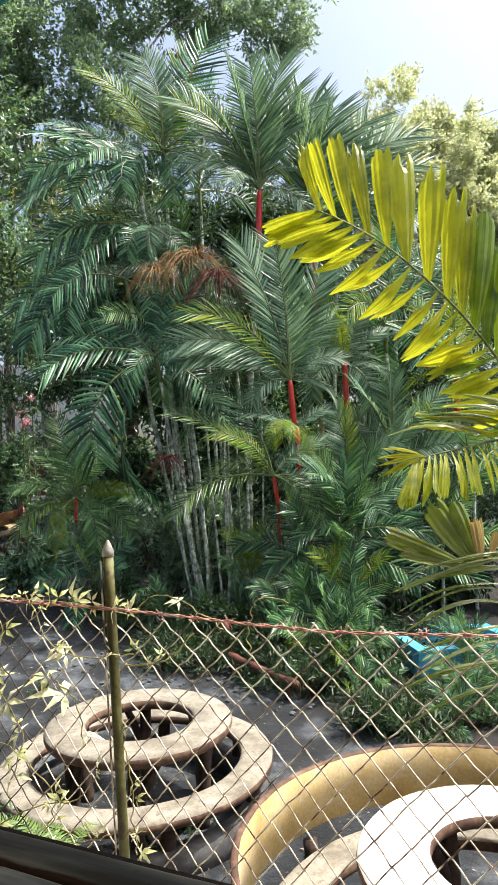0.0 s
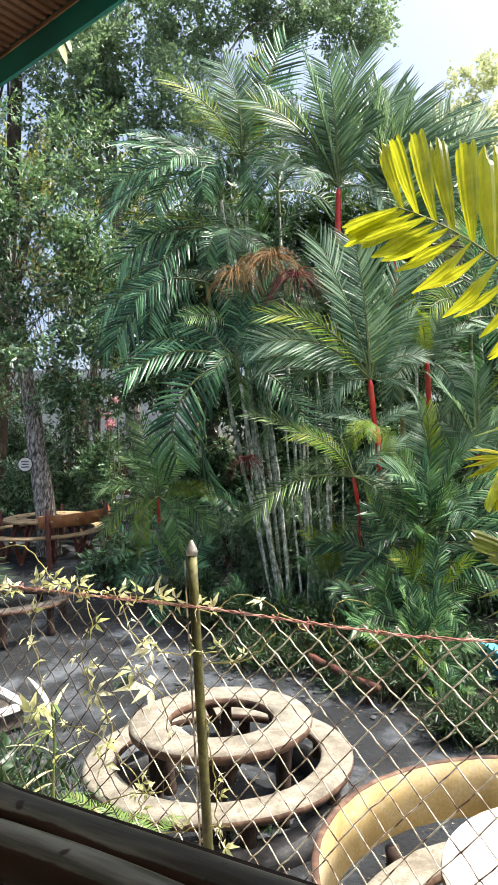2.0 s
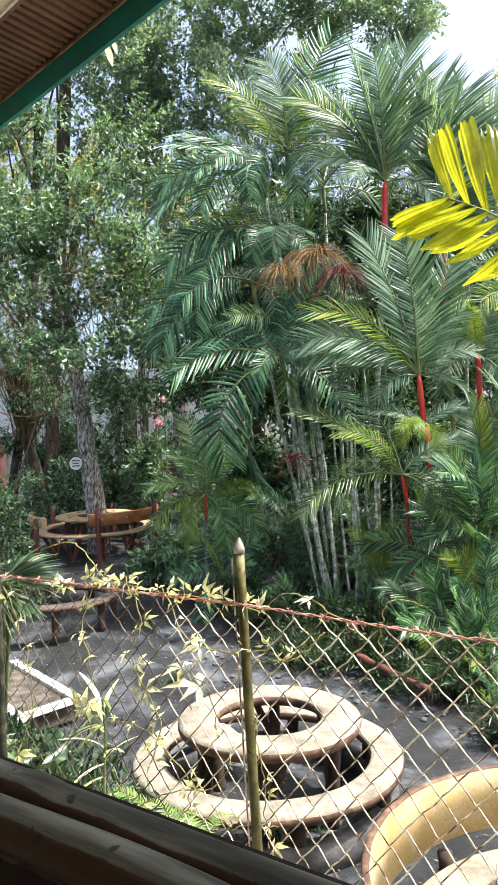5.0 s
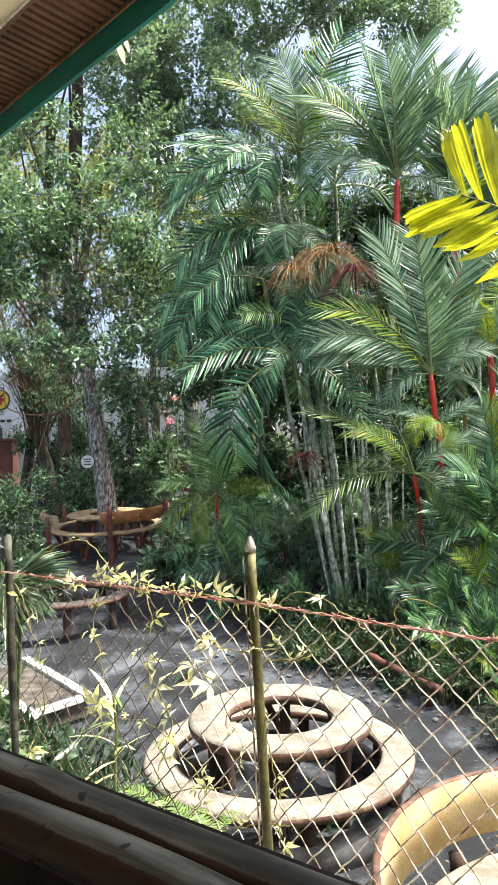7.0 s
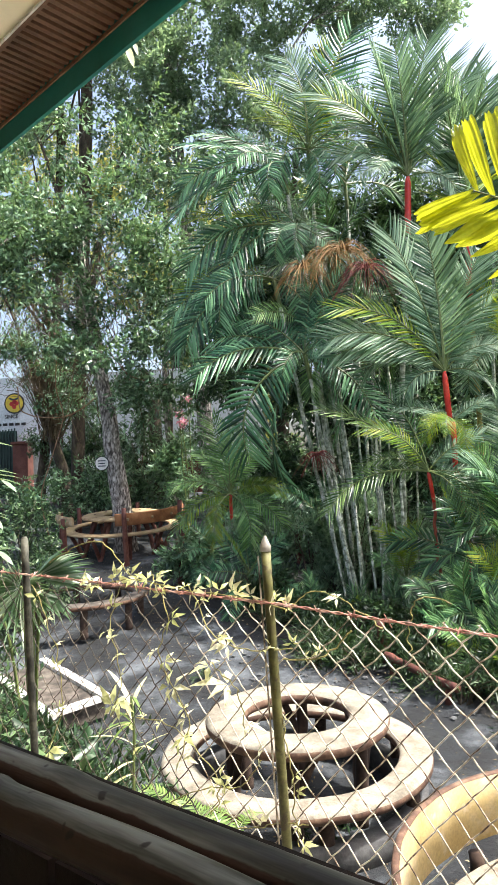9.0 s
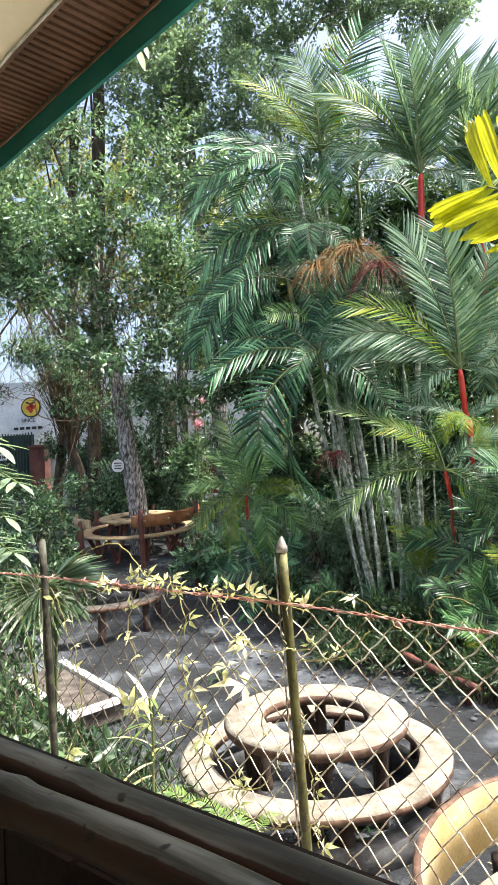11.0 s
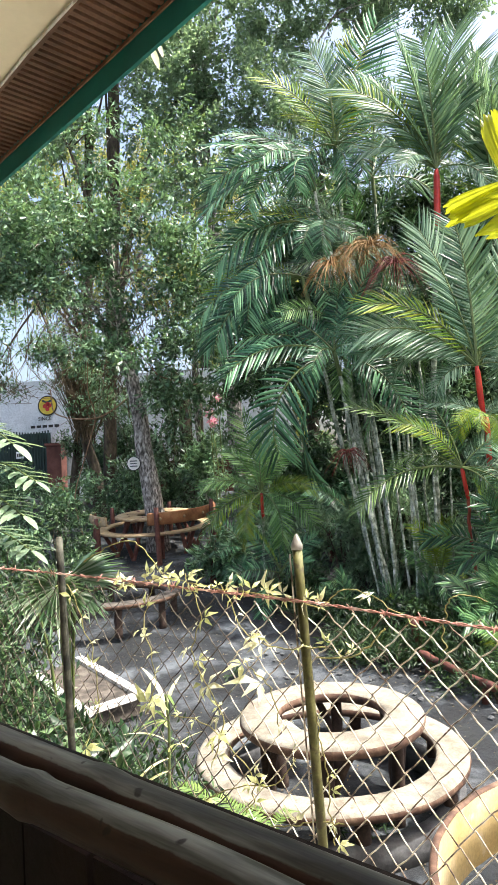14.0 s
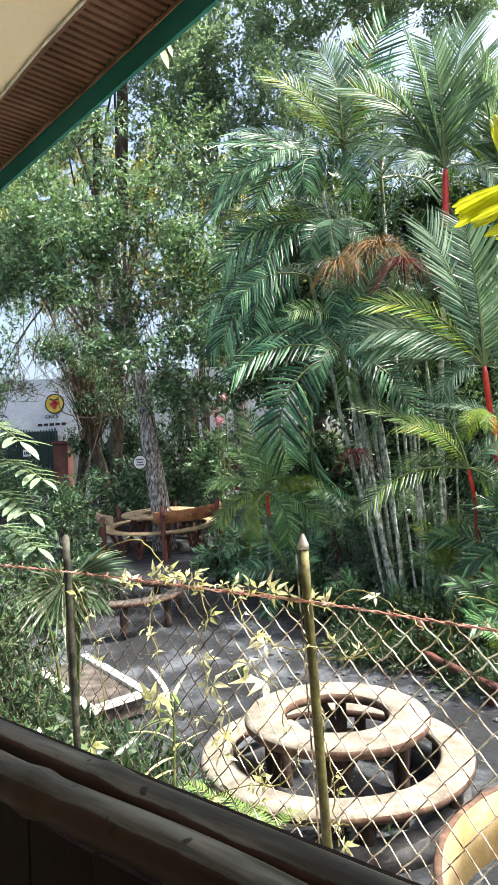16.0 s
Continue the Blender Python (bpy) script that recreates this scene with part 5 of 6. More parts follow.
# the red palms in front
palm((2.35, 10.1), (2.05, 9.6, 4.03), 0.036, 0.85, 0, 2, 11, RED, True, extra=[(-0.66, 0.10, 2.08, 0, R), (-0.12, 0.20, 2.15, 0, R), (-1.49, -0.10, 0.97, 2, Y), (-1.60, -0.30, 0.52, 2, R), (-1.60, -0.10, 0.27, 2, R), (0.79, 0.10, 0.99, 1, R), (0.87, 0.00, 0.32, 2, R), (0.63, 0.30, 1.73, 0, R), (0.72, 0.20, -0.37, 3, R), (-0.56, -0.20, -0.40, 3, R), (-1.10, 0.30, 0.03, 3, R)])
palm((2.2, 9.95), (2.11, 9.5, 3.3), 0.034, 0.7, 0, 2, 22, RED, True, stem_mat=M["redstalk"], extra=[(-0.51, -0.30, -0.07, 2, Y), (-0.41, -0.40, -0.28, 3, Y), (0.12, -0.40, -0.43, 3, Y), (-0.75, 0.10, 0.24, 1, R), (0.52, 0.10, 0.27, 1, R), (-0.28, -0.50, -0.19, 3, Y)])
palm((3.1, 10.3), (3.09, 10.2, 4.39), 0.038, 0.8, 0, 2, 12, RED, True, extra=[(0.71, -0.10, -0.46, 3, R), (0.58, 0.10, 0.03, 2, R), (-0.29, 0.10, 1.15, 0, Y), (0.75, 0.20, 0.52, 1, R), (-0.71, -0.20, -0.10, 2, R), (-0.67, -0.30, -0.64, 3, R), (0.41, 0.30, 0.83, 0, R), (-0.25, -0.60, 0.61, 1, Y), (0.23, -0.30, -0.84, 3, R), (-0.26, 0.40, 0.47, 1, R)])
palm((5.1, 10.6), (5.14, 10.5, 4.5), 0.05, 1.0, 10, 1.6, 13, RED, True, 0.4, -15, 80)
palm((2.08, 9.8), (1.71, 9.4, 2.61), 0.024, 0.45, 0, 2, 14, RED, True, stem_mat=M["redstalk"], extra=[(-1.47, 0.10, 0.94, 1, S), (-0.88, -0.20, 0.64, 2, Y), (-0.95, -0.10, 0.1, 2, S), (-1.45, -0.20, -0.52, 2, S), (-1.0, 0.25, -0.35, 2, S), (0.79, 0.10, 0.49, 1, R), (0.81, 0.00, -0.37, 2, R), (-0.64, 0.30, 1.25, 1, D), (0.3, -0.50, -0.75, 3, S), (0.6, -0.3, -0.8, 3, D)])
palm((3.9, 10.6), (3.95, 10.6, 5.2), 0.032, 0.6, 10, 1.6, 15, GRN, False, 0.08, -30, 78)
palm((4.4, 11.6), (4.5, 11.6, 6.2), 0.032, 0.6, 9, 1.7, 23, GRN, False, 0.1, -20, 78)
# low palms along the bed's front, the bed's shade put into their leaves
LOW = "low young palm with arching feathery leaves from the ground"
LOW_BACK = [(2.6, 9.1, 1.5, 11, 1.35), (3.9, 9.9, 1.1, 11, 1.3), (2.9, 9.6, 2.3, 10, 1.4), (4.2, 9.3, 1.6, 11, 1.4), (3.7, 9.8, 2.9, 10, 1.4), (4.9, 9.6, 2.6, 10, 1.5), (2.25, 8.7, 0.8, 10, 0.95), (2.3, 7.9, 0.5, 12, 0.7), (2.55, 8.6, 0.9, 11, 1.0), (2.1, 9.4, 1.5, 9, 1.1), (1.4, 9.9, 1.1, 9, 0.9), (2.1, 7.9, 0.4, 11, 0.75), (3.5, 7.2, 0.35, 12, 0.7), (3.7, 6.6, 0.3, 11, 0.6), (2.15, 8.1, 0.5, 11, 0.85)]
LOW_FRONT = [(1.65, 8.5, 0.5, 10, 0.7), (1.9, 8.6, 0.7, 12, 0.9), (2.75, 9.0, 1.9, 10, 1.1), (3.2, 6.7, 0.2, 12, 0.5), (2.55, 7.4, 0.15, 11, 0.4), (2.9, 6.3, 0.15, 11, 0.4), (3.6, 7.6, 0.3, 12, 0.6), (2.2, 7.2, 0.2, 10, 0.4), (0.0, 10.2, 0.55, 10, 0.6), (0.7, 10.0, 0.5, 10, 0.6), (1.2, 9.7, 0.5, 11, 0.65), (-0.6, 10.5, 0.6, 10, 0.65), (1.75, 9.3, 0.5, 10, 0.7), (0.4, 9.8, 0.4, 10, 0.45)]
for k, (x, y, z, n, ln) in enumerate(LOW_BACK + LOW_FRONT):
    palm((x, y + 0.1), (x, y, z), 0.025, 0.15, n, ln * 0.9, 30 + k, LOW, k in (2, 4), 0.15 if k in (10, 25) else 0.03, 15, 88, dimmed="broad")
palm((-1.3, 11.4), (-1.3, 11.2, 2.36), 0.024, 0.5, 0, 2, 41, "small palm with a red stem and arching bright leaves", True, extra=[(-1.0, -0.30, 0.1, 2, N), (-0.9, -0.4, -0.6, 2, S), (-0.59, 0.10, 0.73, 1, N), (-0.22, -0.50, -0.74, 3, Y), (-0.02, 0.10, 1.19, 0, N), (0.58, 0.20, 0.72, 1, N), (0.94, -0.10, -0.03, 2, Y), (0.83, -0.30, -0.57, 2, N), (-0.31, 0.30, 1.32, 0, N), (-0.79, -0.30, -0.50, 2, Y), (0.34, -0.40, -0.86, 3, N), (0.26, 0.20, 1.08, 0, N)])
palm((-1.0, 10.9), (-1.0, 10.8, 1.1), 0.03, 0.2, 11, 0.95, 42, LOW, False, 0.15, -20, 75)
palm((-1.75, 11.9), (-1.75, 11.8, 1.4), 0.03, 0.2, 10, 0.75, 43, LOW, False, 0.1, -20, 70)
palm((0.2, 12.6), (0.2, 12.6, 1.9), 0.03, 0.3, 10, 1.1, 44, LOW, False, 0.05, -30, 70)
# thin pale stems of the clump, their heads lost among the others
for k, (x, y, dx, h) in enumerate([(0.56, 10.4, -0.5, 5.2), (0.68, 10.3, -0.52, 5.2), (0.79, 10.25, -0.42, 5.3), (0.88, 10.7, -0.4, 5.8), (1.02, 10.35, -0.25, 5.0), (1.2, 10.5, -0.06, 5.6), (1.3, 10.3, -0.04, 4.9), (1.45, 10.6, 0.04, 5.5), (1.1, 10.2, -0.12, 4.6), (1.7, 10.7, 0.1, 5.9), (1.36, 10.2, 0.0, 5.0), (0.68, 10.45, -0.48, 4.8), (1.24, 10.25, -0.06, 5.1)]):
    palm((x, y), (x + dx, y + 0.35, h), 0.014 + 0.004 * (k % 3), 0.4, 3, 1.0, 60 + k, GRN, False, 0.05, -25, 65, dimmed="dimmed")


def fruit_bunch(x, y, z, r, n, mat, label, seed):
    t = thing("fruit_bunch", (x, y, z), label, "fruit bunch", "fruit bunches")
    rnd = random.Random(seed)
    for _ in range(n):
        a, e = rnd.uniform(0, 2 * math.pi), rnd.uniform(-0.2, 0.9)
        pts, p = [], Vector((x, y, z))
        v = Vector((math.cos(a) * math.cos(e), math.sin(a) * math.cos(e), math.sin(e))) * r * 0.2
        for _ in range(9):
            pts.append(p.copy())
            p += v
            v += Vector((rnd.uniform(-0.1, 0.1) * r * 0.2, 0, -r * 0.055))
        part("strand", Geo().tube(pts, [0.0056 - 0.0004 * i for i in range(9)], 4, caps=False), mat, t)
    return t


fruit_bunch(0.71, 10.1, 6.09, 0.36, 80, M["fruit"], "drooping orange-brown palm fruit strands", 1)
fruit_bunch(0.10, 10.1, 5.84, 0.3, 60, M["fruit"], "drooping orange-brown palm fruit strands", 2)
fruit_bunch(1.08, 10.2, 5.80, 0.34, 70, M["redfruit"], "drooping dark red palm fruit strands", 3)
fruit_bunch(0.19, 10.0, 2.93, 0.2, 45, M["redfruit"], "drooping red palm fruit strands low on a stem", 4)
fruit_bunch(0.46, 10.2, 6.08, 0.32, 50, M["fruit"], "drooping orange-brown palm fruit strands", 5)

# ---- near palm whose leaves hang into view over the fence ----
near = thing("near_palm", (1.5, 1.5, 0), "palm with sunlit yellow-green jagged leaves beside the fence", "palm tree")
part("stem", Geo().tube(trunk_path([(1.5, 1.5, -0.05), (1.5, 1.52, 1.2), (1.45, 1.6, 2.3)], 24, 0.02, 3), [0.05 * (1.05 if i % 2 else 0.97) for i in range(25)], 12), M["stem"], near, smooth=True)


def strap_leaflet(w, seed, curl, jag=0.1, pointed=False, arch=0.0):
    """A leaflet one metre long, along x, flat in xy and pleated; it ends ragged, as if bitten off, or in a drawn-out point."""
    rnd = random.Random(seed)
    v, f, n, m = [], [], 12, 9
    edge = [rnd.uniform(-jag, jag * 0.6) for _ in range(m)]
    for i in range(n + 1):
        x = i / n
        if pointed:
            ww = w * (0.16 + 0.84 * math.sin(math.pi * min(1.0, x * 1.25 + 0.02) * 0.5) ** 1.3 if x < 0.42 else 0.06 + 0.94 * max(0.0, math.cos((x - 0.42) / 0.58 * math.pi / 2)) ** 0.9)
        else:
            ww = w * (0.22 + 0.78 * math.sin(min(1.0, x * 1.3) * math.pi / 2)) * (0.86 if i == n else 1.0)
        z = -curl * x * x + arch * math.sin(math.pi * x) + 0.012 * math.sin(x * 6 + seed)
        for k in range(m):
            u = 2 * k / (m - 1) - 1
            pull = (edge[k] - 0.05 * abs(u)) * max(0.0, (x - 0.75) / 0.25) ** 2 if not pointed else 0.0
            v.append((x + pull, u * ww, z - 0.34 * ww * abs(u) + 0.1 * ww * (k % 2)))
    for i in range(n):
        for k in range(m - 1):
            a = i * m + k
            f.append((a, a + 1, a + m + 1, a + m))
    return Geo().add(v, f)


def leaflet_set(mat, make):
    return [make(k).mesh("leaflet", [M[mat]]) for k in range(6)]


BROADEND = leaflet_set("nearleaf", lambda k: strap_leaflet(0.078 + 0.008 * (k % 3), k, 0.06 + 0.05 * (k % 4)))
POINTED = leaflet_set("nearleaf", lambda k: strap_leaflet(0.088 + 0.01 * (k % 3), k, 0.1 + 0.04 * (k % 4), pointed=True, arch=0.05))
SHADEEND = leaflet_set("shadeleaf", lambda k: strap_leaflet(0.082 + 0.008 * (k % 3), k, 0.06 + 0.05 * (k % 4)))
SHADETIP = leaflet_set("shadeleaf", lambda k: strap_leaflet(0.092 + 0.01 * (k % 3), k, 0.1 + 0.04 * (k % 4), pointed=True, arch=0.05))
SLIM = leaflet_set("slimleaf", lambda k: strap_leaflet(0.027 + 0.004 * (k % 3), k, 0.08, pointed=True, arch=0.09 + 0.02 * (k % 3)))
DULL = leaflet_set("slimleaf", lambda k: strap_leaflet(0.13 + 0.02 * (k % 2), k, 0.08, 0.1))
WITHERED = leaflet_set("dryleaf", lambda k: strap_leaflet(0.2, k, 0.2, 0.12))


def set_leaflet(parent, mesh, base, tip, face, wide=1.0, twist=0.0):
    """One leaflet from base to tip, its upper side turned to face."""
    x = Vector(tip) - Vector(base)
    ln = x.length
    x.normalize()
    face = Vector(face)
    zz = (face - x * face.dot(x)).normalized()
    y = zz.cross(x)
    c, d = math.cos(radians(twist)), math.sin(radians(twist))
    y, zz = y * c + zz * d, zz * c - y * d
    ob = new("leaflet", mesh)
    ob.parent = parent
    ob.matrix_basis = Matrix.Translation(base) @ Matrix((x, y, zz)).transposed().to_4x4() @ Matrix.Diagonal((ln, ln * wide, ln, 1))


def near_rachis(pts, label, r=0.007):
    path = trunk_path(pts, 40, 0.0, 1)
    return path, part("frond", Geo().tube(path, [r * (1 - 0.016 * i) for i in range(41)], 7), M["rachis"], near, label, True)


# the big leaf that reaches up over the fence
rnd = random.Random(5)
path, fr = near_rachis([(1.44, 1.7, 2.4), (1.42, 1.95, 2.66), (1.338, 2.08, 2.835), (1.221, 2.1, 3.004), (1.125, 2.1, 3.132), (1.008, 2.1, 3.263), (0.834, 2.1, 3.417), (0.68, 2.1, 3.511), (0.56, 2.1, 3.56)], "sunlit yellow-green feather leaf with jagged tips")
face = Vector((0.15, -0.85, -0.5)).normalized()
def on_rachis(s_):
    i = min(int(s_ * 40), 39)
    return path[i].lerp(path[i + 1], s_ * 40 - i), (path[i + 1] - path[i]).normalized()


for k in range(15):
    u = k / 14
    q, t = on_rachis(0.27 + 0.7 * u)
    ln = (0.41 - 0.38 * max(0, u - 0.6)) * rnd.uniform(0.92, 1.05)
    stand = Vector((0.13 - 0.85 * max(0, u - 0.5) + rnd.uniform(-0.06, 0.06), 0, 1)).normalized() + face * rnd.uniform(-0.2, 0.1)
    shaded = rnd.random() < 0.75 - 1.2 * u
    set_leaflet(fr, (SHADEEND if shaded else BROADEND)[rnd.randrange(6)], q, q + stand * ln, (-0.6, -0.8, -0.1), rnd.uniform(1.0, 1.3) + 0.4 * max(0, u - 0.6), rnd.uniform(-15, 15))
for k in range(24):
    u = k / 23
    q, t = on_rachis(0.27 + 0.72 * u)
    ln = (0.25 if u < 0.85 else 0.25 - 0.3 * (u - 0.85)) * rnd.uniform(0.9, 1.06)
    droop = 0.42 if u < 0.34 else 0.5 + 1.4 * max(0, 0.85 - u)
    hang = Vector((-1, 0, -droop + rnd.uniform(-0.08, 0.08))).normalized() + face * rnd.uniform(-0.1, 0.2)
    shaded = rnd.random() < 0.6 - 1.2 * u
    kinds = (SHADETIP if shaded else POINTED) if u < 0.85 else BROADEND
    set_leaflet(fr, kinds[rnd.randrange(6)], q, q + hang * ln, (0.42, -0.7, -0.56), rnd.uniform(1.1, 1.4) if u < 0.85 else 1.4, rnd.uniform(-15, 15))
# a drooping leaf: a comb of hanging blades, narrow ones standing behind it
path, fr = near_rachis([(1.44, 1.66, 2.42), (1.3, 1.82, 2.74), (1.17, 1.88, 2.785), (1.06, 1.9, 2.765), (0.908, 1.9, 2.737), (0.79, 1.9, 2.714)], "sunlit drooping feather leaf", 0.006)
for k in range(24):
    u = k / 23
    q, t = on_rachis(0.36 + 0.63 * u)
    set_leaflet(fr, BROADEND[k % 6] if k % 4 else POINTED[k % 6], q, q + Vector((0.08 - 0.15 * u + rnd.uniform(-0.015, 0.015), -0.11, -0.14 + rnd.uniform(-0.015, 0.015) + 0.05 * abs(u - 0.5))), (0.5, -0.6, 0.6), rnd.uniform(0.85, 1.1), rnd.uniform(-12, 12))
for k in range(12):
    q = path[8 + int(18 * k / 11)]
    set_leaflet(fr, SLIM[k % 6] if k % 3 else POINTED[k % 6], q, q + Vector((-0.28 + rnd.uniform(-0.03, 0.03), 0.06, 0.15 - 0.008 * k + rnd.uniform(-0.015, 0.015))), (-0.3, -0.6, 0.8), 1.1 if k % 3 else 0.7, rnd.uniform(-25, 25))
for k, (dx, dz) in enumerate(((-0.15, -0.045), (-0.155, -0.005), (-0.15, 0.02), (-0.13, 0.05))):
    q = path[37]
    set_leaflet(fr, POINTED[k], q, q + Vector((dx, -0.02, dz)), (-0.1, -0.7, 0.7), 0.8, rnd.uniform(-15, 15))
# a hanging leaf with narrow glossy blades
path, fr = near_rachis([(1.44, 1.66, 2.35), (1.28, 1.82, 2.42), (1.17, 1.88, 2.36), (1.14, 1.9, 2.22), (1.13, 1.9, 2.03)], "hanging feather leaf with narrow glossy leaflets", 0.006)
for k in range(10):
    q = path[16 + int(24 * k / 9)]
    set_leaflet(fr, SLIM[k % 6], q, q + Vector((-0.5 + 0.012 * k + rnd.uniform(-0.04, 0.04), -0.04, 0.02 - 0.008 * k + rnd.uniform(-0.03, 0.03))), (0.2, -0.35, 0.9), rnd.uniform(0.6, 1.0), rnd.uniform(-18, 18))
    set_leaflet(fr, SLIM[(k + 3) % 6], q, q + Vector((0.34, 0.05, -0.08 - 0.01 * k)), (-0.2, -0.35, 0.9), 1.0, rnd.uniform(-18, 18))
# a shaded leaf end with broad blades, two of them withered
path, fr = near_rachis([(1.44, 1.66, 2.36), (1.26, 1.84, 2.46), (1.1, 1.92, 2.42), (0.97, 1.93, 2.37)], "shaded leaf end with broad dull and withered blades", 0.006)
for k, (x, z, wide) in enumerate(((0.695, 2.49, 0.75), (0.74, 2.43, 0.6), (0.85, 2.575, 1.25), (0.91, 2.58, 1.2))):
    set_leaflet(fr, DULL[k], path[40 - k], (x, 1.92, z), (0.1, -1, -0.15), wide, rnd.uniform(-10, 10))
for k, (bx, bz, x, z) in enumerate(((0.985, 2.385, 1.005, 2.52), (1.03, 2.33, 1.06, 2.475))):
    set_leaflet(fr, WITHERED[k], path[36 - 3 * k], (x, 1.9, z), (0.2, -1, 0.1), 1.0, 10)

# ---- white wall, gate and signs behind the trees ----
WY = 24.0
WZ = rise(-10, WY)
g = Geo().box((-8.0, WY + 0.12, 4.3), (13.0, 0.2, 4.8))
tagged(part("wall_north", g, M["wallwhite"]), "white plastered wall behind the trees", "wall", kind="structure")
g = Geo().box((-5.4, WY - 0.1, WZ + 0.55), (3.6, 0.14, 1.3))
tagged(part("wall_low", g, M["brickred"]), "low red-brown plastered wall", "wall", kind="structure")
col = thing("gate_column", (-10.39, WY - 0.45, WZ), "red-brown plastered gate column", "column")
part("shaft", Geo().box((-10.39, WY - 0.45, WZ + 0.98), (0.56, 0.5, 2.1)), M["brickred"], col)
part("cap", Geo().box((-10.39, WY - 0.45, WZ + 2.06), (0.66, 0.6, 0.1)), M["brickred"], col)
gate = thing("iron_gate", (-12.1, WY - 0.3, WZ), "dark green iron bar gate", "gate")
for k in range(24):
    x = -13.4 + 0.115 * k
    part("bar", Geo().box((x, WY - 0.3, WZ + 1.35), (0.05, 0.03, 2.6 + 0.12 * math.sin(k * 0.27))), M["darkgreen"], gate)
# added sheet; it makes the gap behind the bars dark
part("panel", Geo().box((-12.05, WY - 0.22, WZ + 1.3), (2.7, 0.02, 2.5)), M["darkgreen"], gate, "dark green sheet added to darken the gap behind the bars")
for z in (0.25, 1.35, 2.3):
    part("crossbar", Geo().box((-12.05, WY - 0.262, WZ + z), (2.75, 0.04, 0.07)), M["darkgreen"], gate)
plate = thing("small_plate", (-11.9, WY - 0.35, WZ + 1.75), "small white plate on the green gate", "sign")
part("board", Geo().box((-11.9, WY - 0.345, WZ + 1.75), (0.3, 0.02, 0.26)), M["wallwhite"], plate)
for k in range(3):
    part("lettering", Geo().box((-11.98 + 0.08 * k, WY - 0.359, WZ + 1.75), (0.05, 0.006, 0.12)), M["black"], plate)

sign = thing("round_sign", (-10.87, WY, 5.71), "round yellow sign with red fruit painted on the white wall", "sign")


def disc(name, x, y, z, r, thick, mat, parent, label="", seg=40):
    pr_ = [(0, 0), (r, 0), (r, thick), (0, thick)]
    gq = Geo()
    k = len(pr_)
    v_ = [(x + q * math.cos(2 * math.pi * i / seg), y - t_, z + q * math.sin(2 * math.pi * i / seg)) for i in range(seg) for q, t_ in pr_]
    f_ = [(i * k + s_, ((i + 1) % seg) * k + s_, ((i + 1) % seg) * k + (s_ + 1) % k, i * k + (s_ + 1) % k) for i in range(seg) for s_ in range(k)]
    return part(name, gq.add(v_, f_), mat, parent, label)


disc("rim", -10.87, WY + 0.02, 5.71, 0.39, 0.04, M["black"], sign)
disc("face", -10.87, WY + 0.02, 5.71, 0.34, 0.046, M["signyellow"], sign)
for dx, dz in ((-0.1, -0.02), (0.09, 0.0), (0.0, -0.13), (0.01, 0.06)):
    disc("fruit", -10.87 + dx, WY + 0.02, 5.71 + dz, 0.085, 0.054, M["signred"], sign, "", 20)
for dx, an in ((-0.1, 25), (0.08, -20)):
    part("leaf", Geo().box((-10.87 + dx, WY - 0.03, 5.87), (0.2, 0.006, 0.07), Euler((0, radians(an), 0)).to_matrix()), M["darkgreen"], sign)
cu = bpy.data.curves.new("lettering", "FONT")
cu.body, cu.size, cu.align_x, cu.extrude = "SINCE", 0.2, "CENTER", 0.004
cu.materials.append(M["black"])
tx = new("lettering", cu)
tx.parent = sign
tx.matrix_parent_inverse = Matrix.Translation(-sign.location)
tx.matrix_basis = pose(-11.0, WY - 0.004, 5.15, 90, 0, 0)
for k in range(5):
    part("lettering", Geo().box((-11.5 + 0.24 * k, WY + 0.01, 4.92), (0.17, 0.03, 0.1)), M["black"], sign)
board = thing("wall_lettering", (-7.9, WY, 6.1), "faded black lettering on the white wall", "sign")
for k in range(5):
    part("letter", Geo().box((-8.4 + 0.3 * k, WY + 0.01, 6.05), (0.2, 0.03, 0.3)), M["black"], board)

# round plate nailed on the big trunk
tp = thing("tree_plate", (-4.53, 14.66, 3.06), "small round white plate nailed to the tree trunk", "sign")
disc("plate", -4.66, 14.83, 3.06, 0.165, 0.035, M["black"], tp)
disc("face", -4.66, 14.83, 3.06, 0.15, 0.04, M["white"], tp)
for k in range(3):
    part("lettering", Geo().box((-4.66, 14.788, 3.12 - 0.06 * k), (0.18 - 0.03 * (k % 2), 0.006, 0.025)), M["stone"], tp)

# brown door post and pale thin tree by the wall
for x, w in ((-5.2, 0.46), (-4.65, 0.18)):
    g = Geo()
    log_leg(g, (x, 22.6, WZ - 0.2), (x + 0.05, 22.6, WZ + 3.3), w * 0.5, x)
    tagged(part("timber_post", g, M["barkdark"], smooth=True), "upright brown timber post by the wall", "post", "timber posts")
tree("thin_tree", [(-3.55, 17.6, 1.2), (-3.6, 17.6, 3), (-3.75, 17.7, 5.2), (-3.5, 17.7, 8.2)], 0.1, 0.05, 5,
     [(-3.6, 17.2, 6.4, 1.1, 0.8, 1.6, 2600), (-3.0, 17.4, 8.4, 1.3, 0.9, 1.2, 2000)], 0.16, M["treeleaf"], M["bark"], "thin pale tree with lichen blotches on its bark", 18, 0.45)

# bare twigs: fans that rise from the crooked tree, and hanging creepers
g = Geo()
rnd = random.Random(77)
